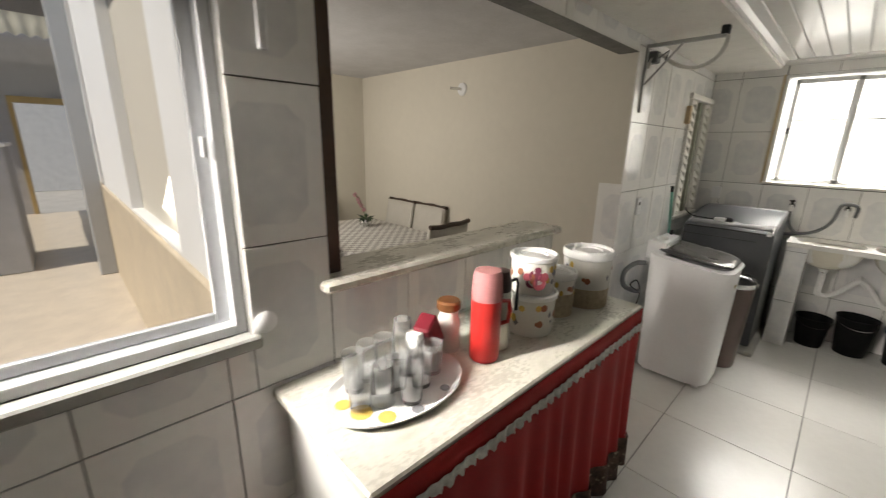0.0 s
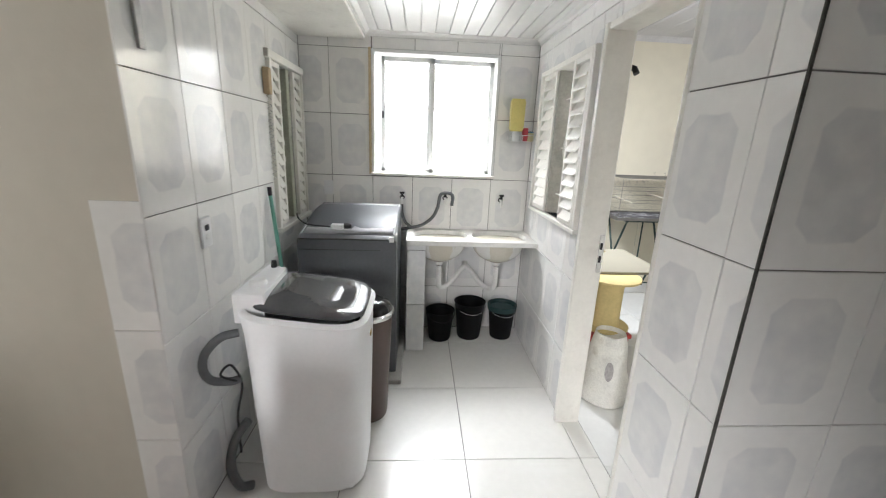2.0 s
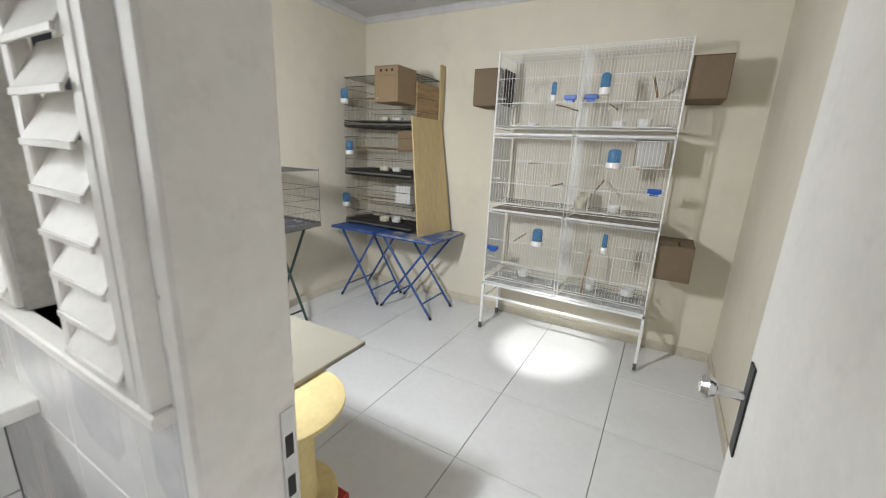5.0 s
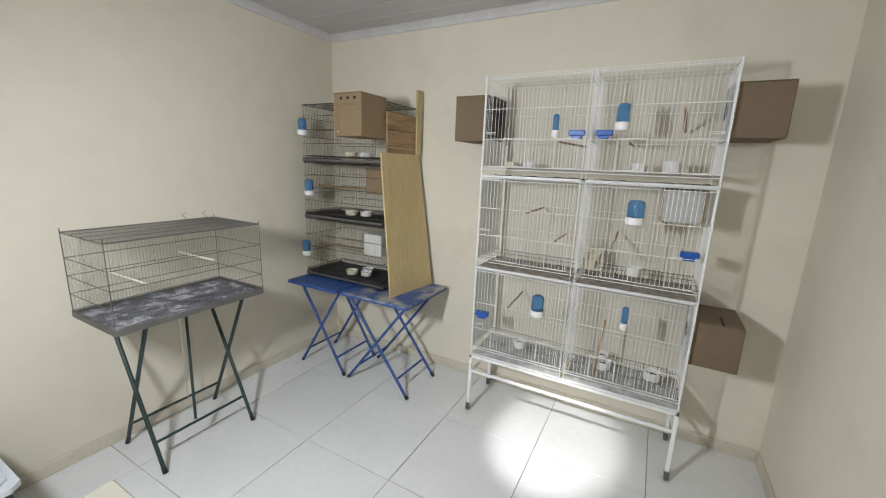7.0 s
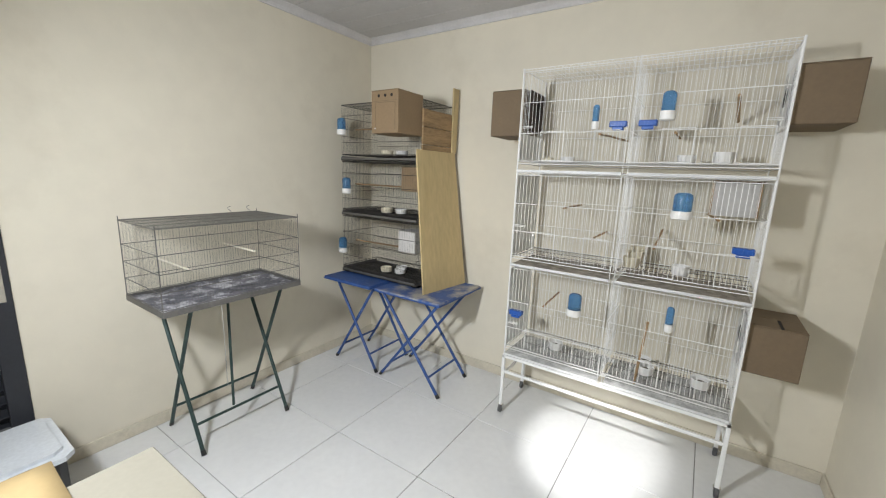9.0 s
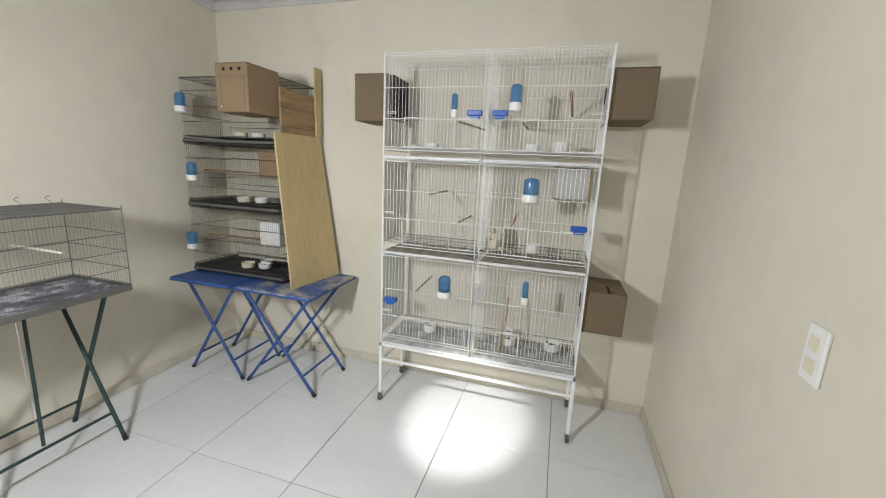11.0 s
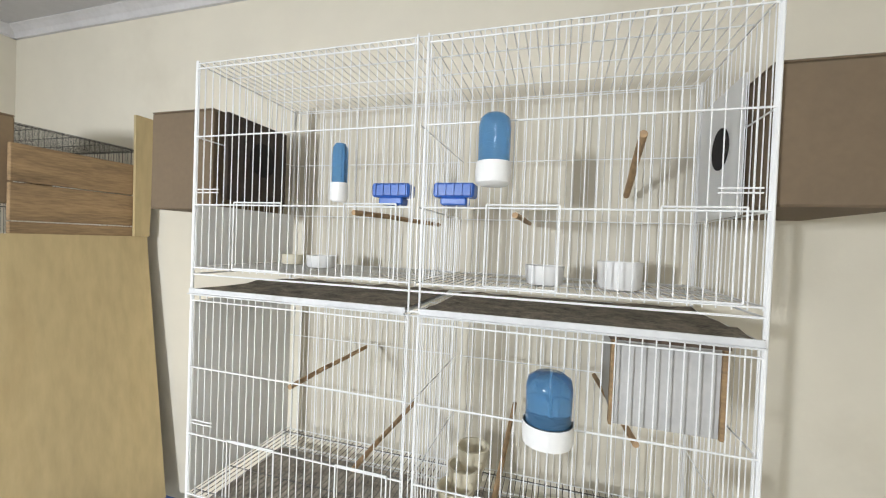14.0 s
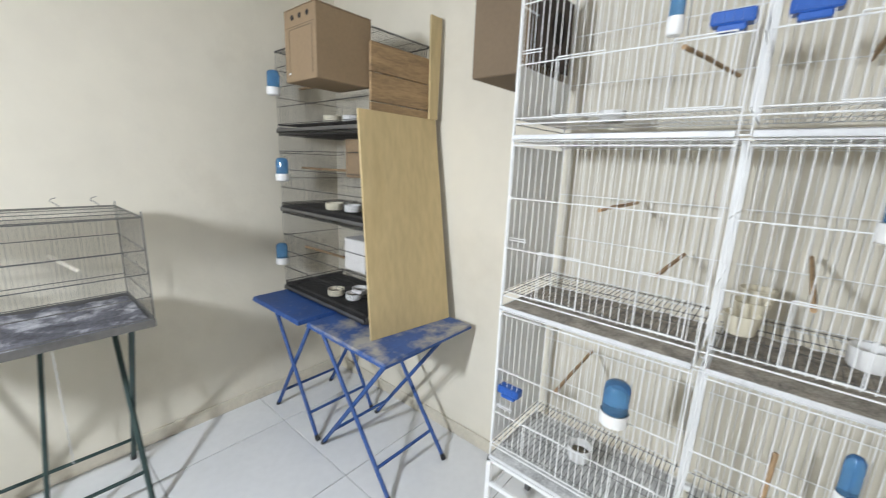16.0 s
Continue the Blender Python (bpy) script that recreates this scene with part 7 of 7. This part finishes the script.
part("lid", Geo().prism([(-0.215, -0.13), (-0.18, -0.165), (0.18, -0.165), (0.215, -0.13), (0.215, 0.13), (0.18, 0.165), (-0.18, 0.165), (-0.215, 0.13)], "z", 0.33, 0.352)
     .prism([(-0.18, -0.1), (-0.15, -0.135), (0.15, -0.135), (0.18, -0.1), (0.18, 0.1), (0.15, 0.135), (-0.15, 0.135), (-0.18, 0.1)], "z", 0.352, 0.368), material("cloudy_clear_plastic", (0.66, 0.69, 0.72), rough=0.25, var=0.08), bn, "cloudy clear lid")
for s in (-1, 1):
    part("clip", Geo().box(s * 0.215 - 0.008, -0.04, 0.29, s * 0.215 + 0.008, 0.04, 0.36, 0.004), RUBBER, bn)

# dark louvred door of the bird room
DOOR_STEEL = material("dark_grey_steel_door", (0.028, 0.030, 0.036), rough=0.45, var=0.1)
d = thing("louvred_door", RX1 + 0.02, 0.125, 0, "closed dark grey steel door with louvre slats", "door")
d["kind"] = "structure"
part("stile", Geo().box(-0.03, -0.274, 0.004, 0.02, -0.195, 2.058, 0.003), DOOR_STEEL, d)
part("stile", Geo().box(-0.03, 0.195, 0.004, 0.02, 0.274, 2.058, 0.003), DOOR_STEEL, d)
for z0, z1 in ((0.004, 0.12), (1.97, 2.058)):
    part("rail", Geo().box(-0.028, -0.195, z0, 0.018, 0.195, z1, 0.003), DOOR_STEEL, d)
part("backing", Geo().box(0.005, -0.195, 0.12, 0.012, 0.195, 1.97), DOOR_STEEL, d)
slat = Geo().box(-0.022, -0.194, -0.022, -0.017, 0.194, 0.026, 0.001, m=pose(0, 0, 0, 0, -38, 0)).mesh("slat", DOOR_STEEL)
for i in range(26):
    ob = new("slat", slat)
    ob.parent = d
    ob.location = (0.004, 0, 0.155 + i * 0.0705)
lk = part("lock_plate", Geo().box(-0.034, -0.252, 0.93, -0.03, -0.212, 1.13, 0.001), CHROME, d, "bright steel lock plate")
part("lever", Geo().tube([(-0.034, -0.232, 1.05), (-0.075, -0.232, 1.05), (-0.08, -0.22, 1.05), (-0.08, -0.13, 1.045)], 0.008, 8), CHROME, lk, "", 0.8)

# skirting of the bird room
def skirting(name, x0, y0, x1, y1, label):
    ob = part(name, Geo().box(x0, y0, 0.0, x1, y1, 0.075, 0.003), material("worn_skirting", (0.60, 0.55, 0.44), rough=0.6, var=0.08, spots=0.35, spot_colour=(0.33, 0.29, 0.22), spot_scale=9) if "worn_skirting" not in bpy.data.materials else bpy.data.materials["worn_skirting"])
    return tagged(ob, label, "skirting", kind="structure")


skirting("baseboard_south", RX0 + 0.012, RY0 + 0.0005, RX1 - 0.012, RY0 + 0.012, "cream tiled skirting, stained near the floor")
skirting("baseboard_east", RX1 - 0.012, RY0 + 0.0005, RX1 - 0.0005, -0.16, "cream tiled skirting")
skirting("baseboard_west", RX0 + 0.0005, RY0 + 0.0005, RX0 + 0.012, RY1 - 0.002, "cream tiled skirting")
so = thing("wall_socket", RX0, -1.03, 1.07, "white double wall socket", "socket")
part("plate", Geo().box(0.0, -0.04, 0, 0.012, 0.04, 0.15, 0.004), WHITE_PLASTIC, so)
for z in (0.045, 0.105):
    part("insert", Geo().box(0.011, -0.022, z - 0.02, 0.0145, 0.022, z + 0.02, 0.002), CREAM_PLASTIC, so)


# ---- tiles of walls and floors ----
TW, TH = 0.31, 0.4525
ROW = 1.284
UX, UY, UZ = (1, 0, 0), (0, 1, 0), (0, 0, 1)
lay_tiles(w_end, face_m((0, -1, 0), UZ, (X_END + 0.007, 0, 0)), -Y_LEFT, -Y_RIGHT, 0.0, 2.31, TW, TH, -1.52, ROW - 3 * TH, TILE, [(-WIN[1], -WIN[0], WIN[2], WIN[3])])
lay_tiles(w_left, face_m(UX, UZ, (0, Y_LEFT + 0.007, 0)), 4.423, X_END, 0.0, 2.31, TW, TH, 4.423, ROW - 3 * TH, TILE, [SHUT_L])
lay_tiles(w_right, face_m((-1, 0, 0), UZ, (0, Y_RIGHT - 0.007, 0)), -X_END, -DOOR[0], 0.0, 2.31, TW, TH, -X_END, ROW - 3 * TH, TILE,
          [(-DOOR[1], -DOOR[0], DOOR[2], DOOR[3]), (-SHUT[1], -SHUT[0], SHUT[2], SHUT[3])])
lay_tiles(w_strip, face_m((-1, 0, 0), UZ, (0, 0.638, 0)), -DOOR[0], -4.0, 0.0, 2.31, TW, TH, -4.105 - TW, ROW - 3 * TH, TILE)
lay_tiles(w_dark, face_m((0, -1, 0), UZ, (4.007, 0, 0)), -0.645, -KY0, 0.0, 2.31, 0.345, TH, -0.645, ROW - 3 * TH, TILE)
lay_tiles(w_hatch, face_m(UX, UZ, (0, HY, 0)), KX0, 4.43, 0.0, 2.6, TW, 0.42, 2.28 - 8 * TW, 1.30 - 4 * 0.42, TILE, [HATCH, PASS, KWIN])
pillar = wall("wall_pillar", "x", 4.43, 0.02, 2.357, 2.497, -0.1, 2.6, BEIGE, (), "end of the tiled wall")
lay_tiles(pillar, face_m((0, -1, 0), UZ, (4.43, 0, 0)), -2.51, -2.35, 0.0, 1.34, TW, TH, -2.51, 1.34 - 3 * TH, TILE)
lay_tiles(floor_laundry, face_m(UX, UY, (0, 0, -0.007)), KX0, X_END + 0.0, KY0, 2.35, 0.6, 0.6, 5.365 - 9 * 0.6, 1.205 - 4 * 0.6, FLOOR_TILE, [(4.0, 7, -2, 0.5)])
lay_tiles(floor_room, face_m(UX, UY, (0, 0, -0.005)), RX0, RX1, RY0, 0.5, 0.61, 0.623, 5.32 - 2 * 0.61, -1.883 - 2 * 0.623, ROOM_TILE, depth=0.005, gap=0.0045)

# grimy joint down the outer corner of the tiled walls
tagged(part("corner_joint_trim", Geo().box(3.9965, 0.6405, 0.0, 4.003, 0.6485, 2.3, 0.001), material("grimy_joint", (0.07, 0.066, 0.06), rough=0.9, var=0.3, scale=15)), "dark grimy joint along the tiled corner", "trim", kind="structure")
